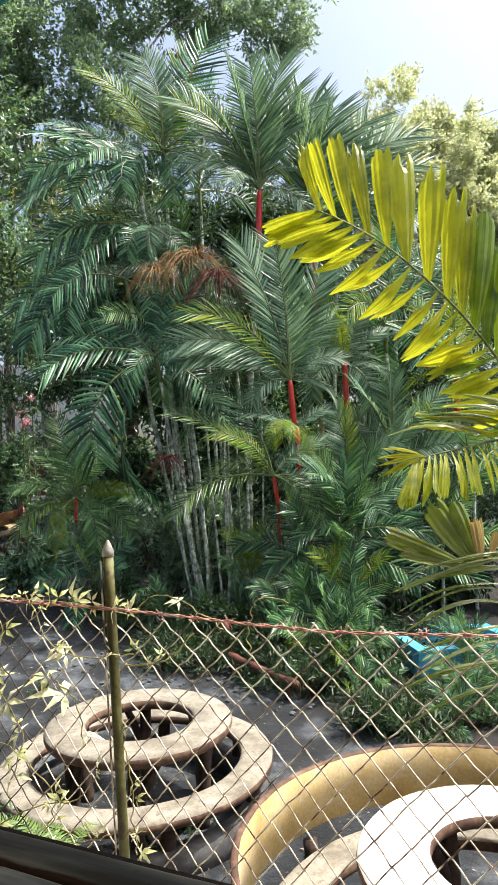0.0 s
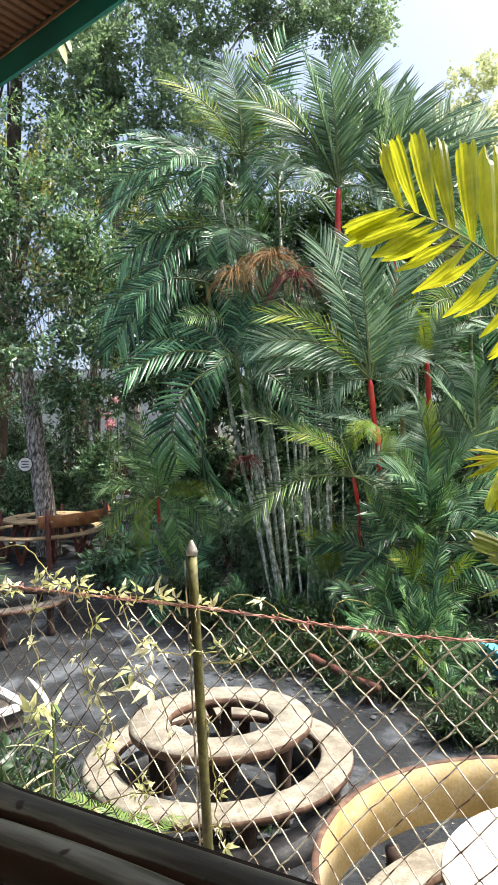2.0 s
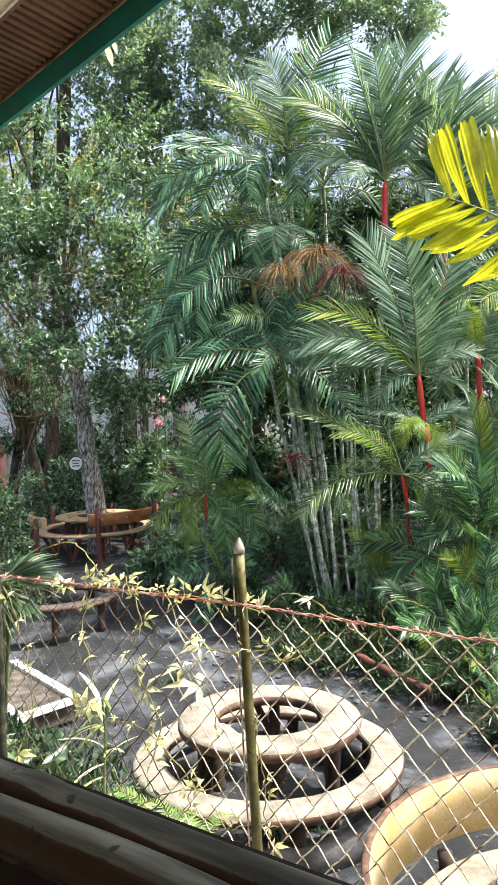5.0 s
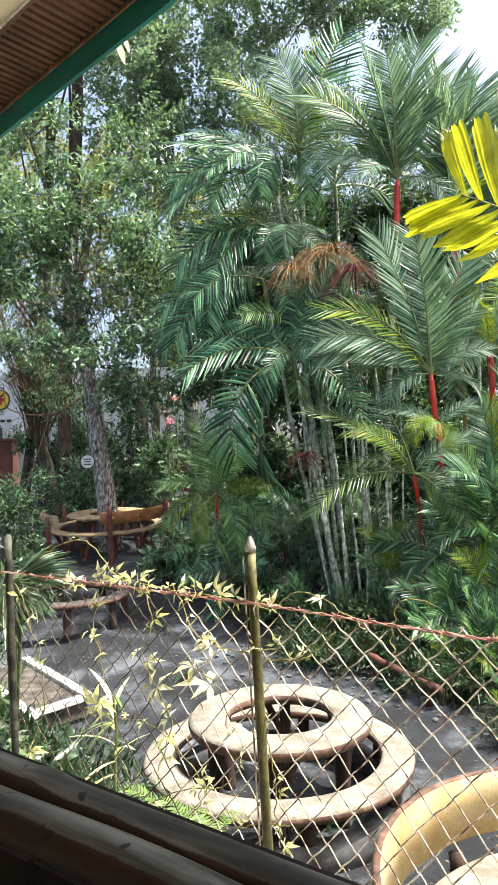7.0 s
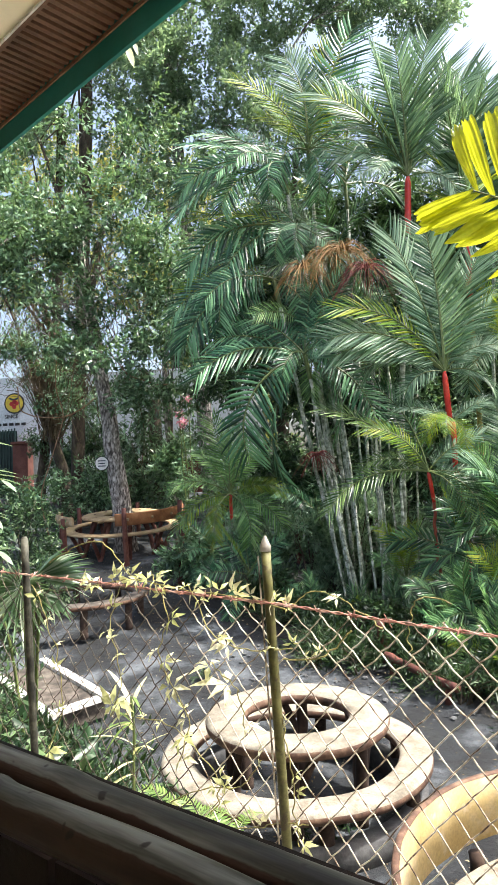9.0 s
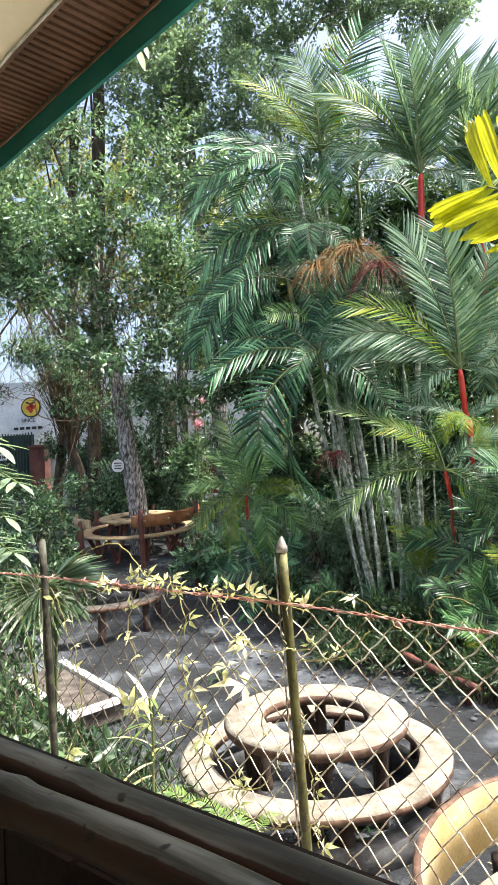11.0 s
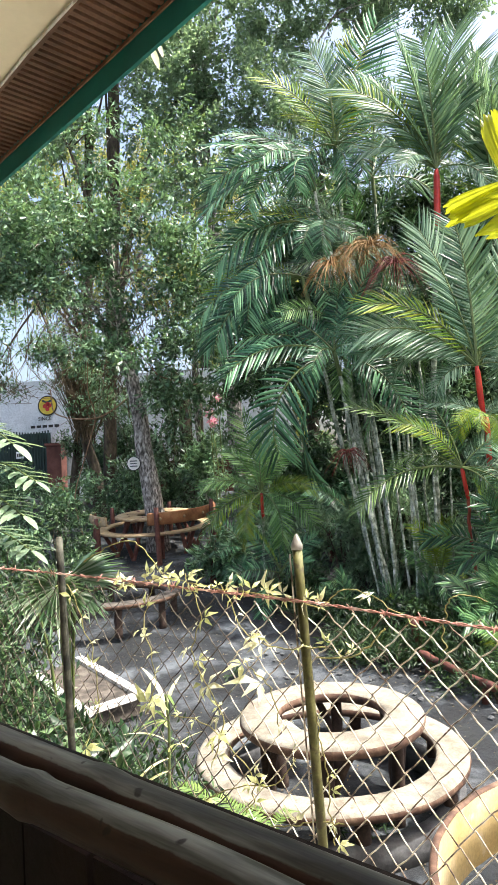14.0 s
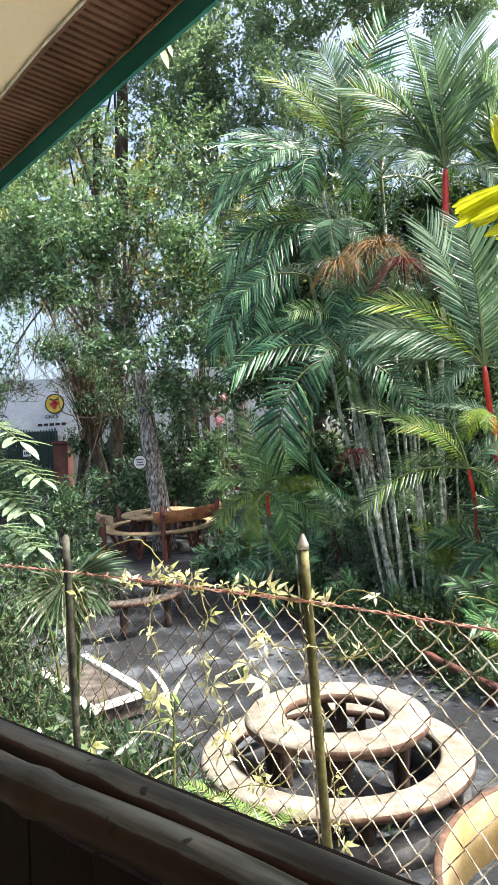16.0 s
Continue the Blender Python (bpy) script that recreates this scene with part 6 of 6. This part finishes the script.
for _ in range(190):
    x, y = rnd.uniform(-9.8, -3.6), rnd.uniform(14.4, 17.4)
    z1 = rnd.uniform(4.8, 9.0)
    z0 = z1 - rnd.uniform(1.2, 2.6)
    if -8.8 < x < -6.0 and z0 < 4.9:
        z0 = 4.9
    g.tube(trunk_path([(x, y, z1), (x + rnd.uniform(-0.5, 0.5), y, (z0 + z1) / 2), (x + rnd.uniform(-1.0, 1.0), y, z0)], 10, 0.2, rnd.random() * 99), [0.011 - 0.0007 * j for j in range(11)], 4, caps=False)
for _ in range(240):
    a = Vector((-7.2 + rnd.uniform(-0.3, 0.3), 18.4 + rnd.uniform(-0.4, 0.2), rnd.uniform(3.8, 5.4)))
    e = a + Vector((0, rnd.uniform(-0.9, 0.5), rnd.uniform(1.2, 3.6)))
    e.x += max(-0.2 - 0.38 * (e.z - a.z), rnd.gauss(0, 1.1))
    g.tube(trunk_path([a, a.lerp(e, 0.4) + Vector((0, 0, 0.2)), e], 9, 0.14, rnd.random() * 99), [0.016 - 0.0015 * j for j in range(10)], 4, caps=False)
tagged(part("bare_twigs", g, M["twig"], smooth=True), "bare brown twigs and creepers among the trees", "twigs", kind="stuff")
crown_leaves("twig_leaves", [(-7.2, 17.6, 6.2, 1.5, 0.6, 1.0, 500), (-8.6, 17.2, 6.6, 1.2, 0.6, 0.8, 800), (-6.0, 16.4, 6.0, 0.9, 0.6, 1.0, 700), (-9.4, 17.0, 4.2, 0.7, 0.5, 0.7, 500), (-8.9, 17.0, 5.75, 0.35, 0.4, 0.6, 500), (-6.3, 17.0, 5.2, 0.45, 0.4, 0.7, 600), (-7.9, 17, 6.25, 0.6, 0.4, 0.25, 400), (-5.5, 16.6, 4.6, 0.4, 0.4, 0.6, 450), (-4.6, 16.6, 5.2, 0.5, 0.4, 0.5, 450)], 0.14, M["treeleaf"], 61, None, "sparse grey-green leaves on the bare twigs")
tagged(bpy.data.objects["twig_leaves"], category="leaves")
for k, pts in enumerate(([(-5.9, 14.8, 1.1), (-6.1, 14.8, 2.4), (-5.60, 14.80, 3.93), (-5.66, 14.80, 4.87), (-5.71, 14.80, 6.08)], [(-4.66, 14.40, 4.52), (-5.24, 14.40, 4.17), (-5.91, 14.40, 4.16), (-6.35, 14.40, 4.35), (-6.45, 14.40, 4.88)], [(-4.36, 14.40, 5.74), (-3.93, 14.40, 5.08), (-3.23, 14.40, 4.77), (-2.97, 14.40, 4.75)])):
    tagged(part("creeper_stem", Geo().tube(trunk_path(pts, 20, 0.08, k), 0.014, 7), M["strip"], smooth=True), "pale bare creeper stem among the trees", "creeper", "creepers")

# pink flower heads
for k, (x, y, z) in enumerate([(-3.05, 16.0, 4.25), (-2.85, 16.1, 4.6), (-2.95, 15.9, 4.0)]):
    t = thing("flower_head", (x, y, z), "pink flower head on a tall stalk", "flower", "pink flowers")
    rnd = random.Random(k)
    g = Geo()
    for i in range(60):
        d = Vector((rnd.gauss(0, 1), rnd.gauss(0, 1), rnd.gauss(0, 1))).normalized()
        c = Vector((x, y, z)) + d * 0.12 * rnd.random() ** 0.4
        e = d.orthogonal().normalized() * 0.03
        g.add([c - e, c + d.cross(e).normalized() * 0.02 + d * 0.03, c + e + d * 0.05, c - d.cross(e).normalized() * 0.02 + d * 0.03], [(0, 1, 2, 3)])
    part("petals", g, M["pink"], t)
    part("stalk", Geo().tube(trunk_path([(x + 0.1, y + 0.1, rise(x, y)), (x + 0.05, y + 0.05, (z + 1.8) / 2), (x, y, z)], 10, 0.04, k), 0.012, 6), M["rachis"], t, smooth=True)

# ---- pool with a blue lining ----
pool = thing("pool", (3.7, 7.95, rise(3.7, 7.95)), "shallow blue-lined garden pool behind the low palms", "pool")
pz = rise(3.6, 8.4)
g = Geo()
for cx, cy, sx, sy in ((3.7, 7.5, 1.4, 0.14), (3.7, 8.4, 1.4, 0.14), (3.07, 7.95, 0.14, 0.76), (4.33, 7.95, 0.14, 0.76)):
    g.box((cx, cy, pz + 0.09), (sx, sy, 0.4))
part("wall", g, M["pool"], pool)
part("basin_floor", Geo().box((3.7, 7.95, pz + 0.02), (1.2, 0.8, 0.04)), M["pool"], pool)
wt = part("water", Geo().box((3.7, 7.95, pz + 0.11), (1.115, 0.755, 0.12)), M["water"], pool, "clear shallow water")
wt.visible_shadow = False

# ---- low log rail, red posts, gravel, planter ----
lr = thing("log_rail", (1.2, 7.7, rise(1.2, 7.7)), "low red-brown log rail along the palm bed", "rail")
part("log", Geo().tube(trunk_path([(0.86, 8.2, 0.42), (1.15, 7.8, 0.36), (1.5, 7.3, 0.29)], 16, 0.03, 5), [0.045 + 0.005 * math.sin(i) for i in range(17)], 10), M["redpost"], lr, smooth=True)
for x, y in ((0.92, 8.12), (1.42, 7.42)):
    part("post", Geo().tube([(x, y, rise(x, y) - 0.05), (x + 0.02, y, rise(x, y) + 0.24)], [0.04, 0.036], 9), M["redpost"], lr, smooth=True)
for x, y, h in ((-0.2, 13.3, 0.9), (-2.4, 12.2, 0.85), (2.6, 9.3, 0.8), (0.88, 8.55, 0.5), (-0.75, 12.6, 0.7)):
    g = Geo()
    log_leg(g, (x, y, rise(x, y) - 0.05), (x - 0.03, y, rise(x, y) + h), 0.055, x)
    tagged(part("short_post", g, M["redpost"], smooth=True), "short red-brown log post beside the plants", "post", "short red posts")


def pebble(seed):
    r = random.Random(seed)
    bm = bmesh.new()
    bmesh.ops.create_icosphere(bm, subdivisions=1, radius=1)
    for q in bm.verts:
        q.co *= r.uniform(0.75, 1.15)
        q.co.z *= 0.6
    me = bpy.data.meshes.new("stone")
    bm.to_mesh(me)
    bm.free()
    me.materials.append(M["stone"])
    return me


bed = thing("stone_border", (0.1, 8.5, rise(0.1, 8.5)), "loose grey stones along the edge of the palm bed", "stones")
PEB = [pebble(k) for k in range(5)]
rnd = random.Random(5)
for k in range(120):
    u = rnd.random()
    x, y = -1.2 + 4.2 * u + rnd.gauss(0, 0.15), 8.75 - 1.5 * u + rnd.gauss(0, 0.25) - 0.3 * math.sin(u * 3)
    ob = new("stone", PEB[k % 5])
    ob.parent = bed
    ob.matrix_parent_inverse = Matrix.Translation(-bed.location)
    q = rnd.uniform(0.011, 0.042)
    ob.matrix_basis = pose(x, y, rise(x, y) + q * 0.3, rnd.uniform(-20, 20), 0, rnd.uniform(0, 360)) @ Matrix.Diagonal((q, q, q, 1))
pl = thing("low_bench", (-2.9, 7.3, rise(-2.9, 7.3)), "broken low concrete bench with flaking white edges", "bench")
BT = Euler((0.06, 0.02, -0.82)).to_matrix()
part("slab", Geo().box((-3.12, 7.55, 0.22), (1.75, 0.62, 0.2), BT), M["tan"], pl, "worn tan slab")
for o, h in ((0.3, 0.34), (-0.3, 0.31)):
    part("edge", Geo().box(Vector((-3.12, 7.55, h)) + BT @ Vector((0, o, 0)), (1.85, 0.1, 0.05), BT), M["flaking"], pl, "flaking white edge")
part("edge", Geo().box(Vector((-3.12, 7.55, 0.325)) + BT @ Vector((0.87, 0, 0)), (0.1, 0.496, 0.05), BT), M["flaking"], pl, "flaking white edge")
for o in (-0.7, 0.7):
    part("foot", Geo().box(Vector((-3.12, 7.55, 0.1)) + BT @ Vector((o, 0, 0)), (0.14, 0.5, 0.34), BT), M["tan"], pl, "worn tan block foot")

# fallen leaves and grit on the ground
r = np.random.default_rng(8)
n = 7000
px, py = r.uniform(-6, 6, n), r.uniform(3.5, 16, n)
pz_ = np.array([rise(a, b) for a, b in zip(px, py)]) + 0.012
ang, ln = r.uniform(0, 6.28, n), r.uniform(0.012, 0.045, n)
alg = np.stack([np.cos(ang) * ln, np.sin(ang) * ln, r.uniform(-0.2, 0.4, n) * ln], 1)
acr = np.stack([-np.sin(ang) * ln, np.cos(ang) * ln, r.uniform(-0.2, 0.2, n) * ln], 1) * 0.22
tagged(quads("fallen_leaves", np.stack([px, py, pz_], 1), alg, acr, M["litter"]), "dry fallen leaves scattered on the ground", "fallen leaves")

# small weeds rooted in the ground's cracks
for k, (x, y, h) in enumerate([(0.1, 4.72, 0.16), (0.25, 4.8, 0.12), (-0.35, 4.62, 0.14), (0.05, 4.1, 0.13), (0.35, 4.05, 0.15), (0.55, 3.95, 0.18), (-0.95, 4.5, 0.2), (-1.1, 4.75, 0.22), (-1.25, 4.55, 0.25), (-1.5, 5.1, 0.2), (-1.75, 6.3, 0.18), (0.75, 5.9, 0.1), (-1.3, 8.1, 0.14), (-0.9, 4.1, 0.3), (-1.2, 4.15, 0.35), (0.08, 5.1, 0.16), (0.22, 5.2, 0.14), (-0.15, 4.98, 0.12), (0.3, 5.35, 0.13)]):
    t = thing("weed", (x, y, rise(x, y)), "small green weed growing from a crack in the ground", "weed", "weeds")
    crown_leaves("leaves", [(x, y, rise(x, y) + h * 0.45, h * 0.7, h * 0.6, h * 0.4, 130)], 0.075, M["weedleaf"], 400 + k, t, twig=0.05, hang=-0.3, slim=0.2)
    part("stem", Geo().tube([(x, y, rise(x, y) - 0.01), (x + 0.01, y, rise(x, y) + h * 0.7)], 0.004, 5), M["rachis"], t)

# ---- fan palm below the veranda ----
fp = thing("fan_palm", (-1.95, 4.45, 0), "low fan palm with broad pleated leaves", "palm tree")


def fan_leaf(hub, towards, r_, seed, n_=30, spread=300, side=None):
    """A pleated round leaf split into pointed fingers; towards: the way its middle finger points."""
    rnd_ = random.Random(seed)
    t_ = Vector(towards).normalized()
    sd = (t_.cross(UP) if side is None else Vector(side) - t_ * t_.dot(Vector(side))).normalized()
    nm = sd.cross(t_)
    gq = Geo()
    for k in range(n_):
        a = radians(-spread / 2 + spread * (k + 0.5) / n_)
        da = radians(spread / n_ / 2)
        L = r_ * (0.75 + 0.25 * math.cos(a)) * rnd_.uniform(0.93, 1.05)
        def at(b, q, lift):
            return Vector(hub) + (t_ * math.cos(b) + sd * math.sin(b)) * q + nm * lift - UP * (0.18 * q * q / r_)
        gq.add([at(a, 0.01, 0), at(a - da * 0.92, L * 0.4, -0.02), at(a, L * 0.44, 0.024), at(a + da * 0.92, L * 0.4, -0.02), at(a - da * 0.34, L * 0.74, -0.012), at(a + rnd_.uniform(-0.03, 0.03), L, -rnd_.uniform(0.0, 0.07)), at(a + da * 0.34, L * 0.74, -0.012)],
               [(0, 1, 2), (0, 2, 3), (1, 4, 2), (2, 6, 3), (4, 5, 2), (2, 5, 6)])
    ob = part("fan_leaf", gq, M["fanleaf"], fp)
    part("leaf_stalk", Geo().tube(trunk_path([(-1.95, 4.45, 0.2), (Vector((-1.95, 4.45, 0.9)) + Vector(hub)) * 0.5, hub], 12, 0.0), 0.012, 6), M["rachis"], fp, smooth=True)
    return ob


part("stem", Geo().tube([(-1.95, 4.45, -0.05), (-1.95, 4.45, 0.35)], [0.09, 0.07], 10), M["barkdark"], fp, smooth=True)
fan_leaf((-1.76, 4.1, 2.09), (0.9, 0.3, 0.3), 0.42, 1, 16, 80, (0.1, -0.5, 0.8))
fan_leaf((-1.8, 4.0, 2.05), (-0.25, -0.45, -0.8), 0.34, 2, 30, 310, (0.91, 0.41, 0.0))
fan_leaf((-2.15, 4.4, 1.9), (-0.8, 0.05, 0.15), 0.34, 3)
fan_leaf((-1.74, 4.15, 1.97), (0.75, -0.1, -0.35), 0.24, 4, 18, 150)

# ---- broad-leaved plants close by the fence ----
gl = thing("glossy_plant", (-3.0, 4.7, 0), "tall plant with glossy paired leaflets on arching stalks", "plant")


def blade(ln, w, sag, n_=5):
    v_, f_ = [], []
    for i in range(n_ + 1):
        x = i / n_
        ww = w * math.sin(math.pi * min(0.98, 0.08 + 0.92 * x)) ** 0.8
        v_ += [(x * ln, ww, -sag * ln * x * x), (x * ln, 0, -sag * ln * x * x - 0.2 * ww), (x * ln, -ww, -sag * ln * x * x)]
    for i in range(n_):
        a = 3 * i
        f_ += [(a, a + 1, a + 4, a + 3), (a + 1, a + 2, a + 5, a + 4)]
    return Geo().add(v_, f_)


BROAD = blade(1, 0.16, 0.2).mesh("leaflet", [M["fanleaf"]], True)
rnd = random.Random(31)
for k, (bx, by, ex, ey, ez) in enumerate([(-3.0, 4.7, -2.15, 4.2, 2.98), (-3.0, 4.7, -2.0, 4.2, 2.72), (-3.0, 4.7, -2.05, 4.1, 2.5), (-3.1, 4.7, -2.5, 4.3, 3.1), (-3.1, 4.8, -2.1, 4.3, 2.25), (-3.1, 4.6, -2.4, 4.0, 2.3)]):
    path = trunk_path([(bx, by, 0.0), (bx + 0.1, by, ez * 0.75), ((bx + ex) / 2, (by + ey) / 2, ez + 0.12), (ex, ey, ez)], 24, 0.0)
    st = part("stalk", Geo().tube(path, [0.012 - 0.0003 * i for i in range(25)], 6), M["rachis"], gl, smooth=True)
    for i in range(11, 25):
        t_ = (path[min(i + 1, 24)] - path[i - 1]).normalized()
        sd = t_.cross(UP).normalized()
        for sg in ((1, -1) if i < 24 else (0,)):
            x = (t_ * 0.55 + sd * sg * 0.8 + UP * rnd.uniform(0, 0.25)).normalized() if sg else t_
            zz = (UP - x * UP.dot(x)).normalized()
            ln = rnd.uniform(0.15, 0.23)
            ob = new("leaflet", BROAD)
            ob.parent = st
            ob.matrix_basis = Matrix.Translation(path[i]) @ Matrix((x, zz.cross(x), zz)).transposed().to_4x4() @ Matrix.Diagonal((ln, ln, ln, 1))

# ---- vine on the fence ----
vine = thing("fence_vine", along(FS - 0.6, FP, 1.1), "pale green vine with star-shaped leaves climbing the wire fence", "vine")


def star_leaf(seed, n_=5):
    r_ = random.Random(seed)
    gq = Geo()
    for k in range(n_):
        a = radians(-95 + 190 * k / (n_ - 1) + r_.uniform(-16, 16))
        L = (1.0 - 0.3 * abs(k - (n_ - 1) / 2) / ((n_ - 1) / 2)) * r_.uniform(0.65, 1.15)
        c, s_ = math.cos(a), math.sin(a)
        def at(x, y, z):
            return (c * x - s_ * y, s_ * x + c * y, z)
        gq.add([at(0.03, 0, 0), at(0.45 * L, 0.16 * L, 0.03), at(0.47 * L, 0, 0), at(0.45 * L, -0.16 * L, 0.03), at(L, 0, -0.3 * L)], [(0, 1, 2), (0, 2, 3), (1, 4, 2), (2, 4, 3)])
    return gq.mesh("leaf", [M["vineleaf"]])


STARS = [star_leaf(k, 3 + k % 3) for k in range(8)]
rnd = random.Random(19)


def vine_stem(pts, leaves, size, r0=0.0017):
    path = trunk_path(pts, 40, 0.012, rnd.random() * 50)
    st = part("vine_stem", Geo().tube(path, r0, 5), M["vinestem"], vine, smooth=True)
    leaves = int(leaves * 1.15)
    for k in range(leaves):
        p = path[min(40, int(41 * (k + rnd.random()) / leaves))]
        a = rnd.uniform(-0.6, 3.7)
        x = (D2 * math.cos(a) + UP * (math.sin(a) * 0.8 + 0.1) - N2 * rnd.uniform(-0.2, 0.7)).normalized()
        zz = (UP * 0.7 - N2 * 0.6 + Vector((rnd.uniform(-0.5, 0.5), rnd.uniform(-0.5, 0.5), 0)))
        zz = (zz - x * zz.dot(x)).normalized()
        q = size * rnd.uniform(0.5, 1.3)
        ob = new("leaf", STARS[rnd.randrange(8)])
        ob.parent = st
        ob.matrix_basis = Matrix.Translation(p + x * 0.015) @ Matrix((x, zz.cross(x), zz)).transposed().to_4x4() @ Matrix.Diagonal((q, q, q, 1))


def fa(s_, z, o=0.0):
    return along(FS + s_, FP - 0.005 + o, z)


vine_stem([fa(-0.72, 2.36), fa(-0.5, 2.4), fa(-0.3, 2.385), fa(-0.1, 2.38), fa(0.05, 2.36)], 22, 0.056)
vine_stem([fa(-0.42, 2.42), fa(-0.36, 2.3), fa(-0.4, 2.18), fa(-0.3, 2.05), fa(-0.34, 1.9)], 12, 0.06)
vine_stem([fa(-0.28, 2.4), fa(-0.2, 2.28), fa(-0.08, 2.25), fa(0.06, 2.27)], 9, 0.048)
vine_stem([fa(-0.55, 2.38), fa(-0.6, 2.25), fa(-0.56, 2.1), fa(-0.62, 1.98)], 7, 0.05)
vine_stem([fa(-0.5, 2.0), fa(-0.35, 2.0), fa(-0.2, 1.9), fa(-0.22, 1.8)], 6, 0.05)
vine_stem([fa(-0.2, 2.2), fa(-0.12, 2.14), fa(-0.1, 2.05)], 3, 0.075)
vine_stem([fa(-0.25, 1.75), fa(-0.1, 1.8), fa(0.0, 1.84), fa(0.08, 1.86)], 3, 0.05)
vine_stem([fa(-0.4, 1.78), fa(-0.25, 1.86), fa(-0.12, 1.9), fa(-0.05, 1.98)], 4, 0.045)
vine_stem([fa(0.02, 2.1), fa(0.04, 1.95), fa(0.05, 1.8)], 4, 0.04)
vine_stem([fa(0.06, 2.37), fa(0.12, 2.41), fa(0.2, 2.4), fa(0.3, 2.345)], 1, 0.03, 0.0013)
vine_stem([fa(0.36, 2.3), fa(0.37, 2.38), fa(0.4, 2.42), fa(0.46, 2.41)], 0, 0.05, 0.0013)
vine_stem([fa(-0.5, 2.4), fa(-0.62, 2.5), fa(-0.75, 2.49), fa(-0.9, 2.43)], 2, 0.03, 0.002)
vine_stem([fa(0.03, 2.24), fa(0.14, 2.26), fa(0.22, 2.33)], 2, 0.03, 0.002)
vine_stem([fa(-1.0, 2.35), fa(-0.9, 2.2), fa(-0.85, 2.0), fa(-0.95, 1.8)], 6, 0.05)

# long-bladed grass shoot and fern behind the mesh
gs = thing("grass_shoot", along(FS - 0.75, FP + 0.22, 1.0), "tall grass shoot with long pale blades", "grass")
BL = blade(1, 0.06, 0.55, 7).mesh("blade", [M["vineleaf"]], True)
BL2 = blade(1, 0.06, 0.8, 7).mesh("blade", [M["bladeleaf"]], True)
hub = along(FS - 0.75, FP + 0.2, 1.96)
part("stem", Geo().tube(trunk_path([along(FS - 0.75, FP + 0.22, 0.9), along(FS - 0.77, FP + 0.22, 1.5), hub], 14, 0.01), 0.005, 6), M["rachis"], gs, smooth=True)
for k in range(16):
    a, el = rnd.uniform(0, 360), rnd.uniform(-15, 70)
    ob = new("blade", BL if k % 5 else BL2)
    ob.parent = gs
    ob.matrix_parent_inverse = Matrix.Translation(-gs.location)
    ln = rnd.uniform(0.11, 0.19) if k % 5 else 0.1
    ob.matrix_basis = Matrix.Translation(hub - UP * rnd.uniform(0, 0.3)) @ Euler((0, 0, radians(a))).to_matrix().to_4x4() @ Euler((0, radians(-el), 0)).to_matrix().to_4x4() @ Matrix.Diagonal((ln, ln, ln, 1))
FERN = frond_mesh("fern_leaf", 60, 14, 0.3, 8, 5, [M["bladeleaf"], M["rachis"]], 0.05, 0.1, (75, 55), 0.1)
fe = thing("fern", along(FS - 0.25, FP + 0.15, 1.1), "small bright fern at the foot of the fence", "fern")
for k in range(7):
    ob = new("fern_leaf", FERN)
    ob.parent = fe
    ob.matrix_parent_inverse = Matrix.Translation(-fe.location)
    ln = rnd.uniform(0.11, 0.18)
    ob.matrix_basis = Matrix.Translation(along(FS - 0.35 + rnd.uniform(-0.1, 0.1), FP + 0.12, 1.68)) @ Euler((0, 0, radians(rnd.uniform(0, 360)))).to_matrix().to_4x4() @ Euler((0, radians(-rnd.uniform(10, 60)), 0)).to_matrix().to_4x4() @ Matrix.Diagonal((ln, ln, ln, 1))
part("root_stalk", Geo().tube([along(FS - 0.35, FP + 0.13, 1.0), along(FS - 0.35, FP + 0.12, 1.69)], 0.012, 6), M["rachis"], fe)

hl = thing("hanging_leaf", eave(-1.62, 1.2, 4.05), "pale dry leaf caught under the eave", "leaf")
DRY = blade(1, 0.16, 0.1, 5).mesh("blade", [M["vineleaf"]], True)
for s_, z, q in ((-1.625, 4.05, 0.075), (-1.59, 4.045, 0.05)):
    ob = new("blade", DRY)
    ob.parent = hl
    ob.matrix_parent_inverse = Matrix.Translation(-hl.location)
    ob.matrix_basis = Matrix.Translation(eave(s_, 1.2, z)) @ Euler((1.2, 1.25, 0.2)).to_matrix().to_4x4() @ Matrix.Diagonal((q, q, q, 1))
part("stalk", Geo().tube([eave(-1.62, 1.115, 4.07), eave(-1.61, 1.16, 4.08), eave(-1.61, 1.2, 4.05)], 0.0015, 5), M["vinestem"], hl)
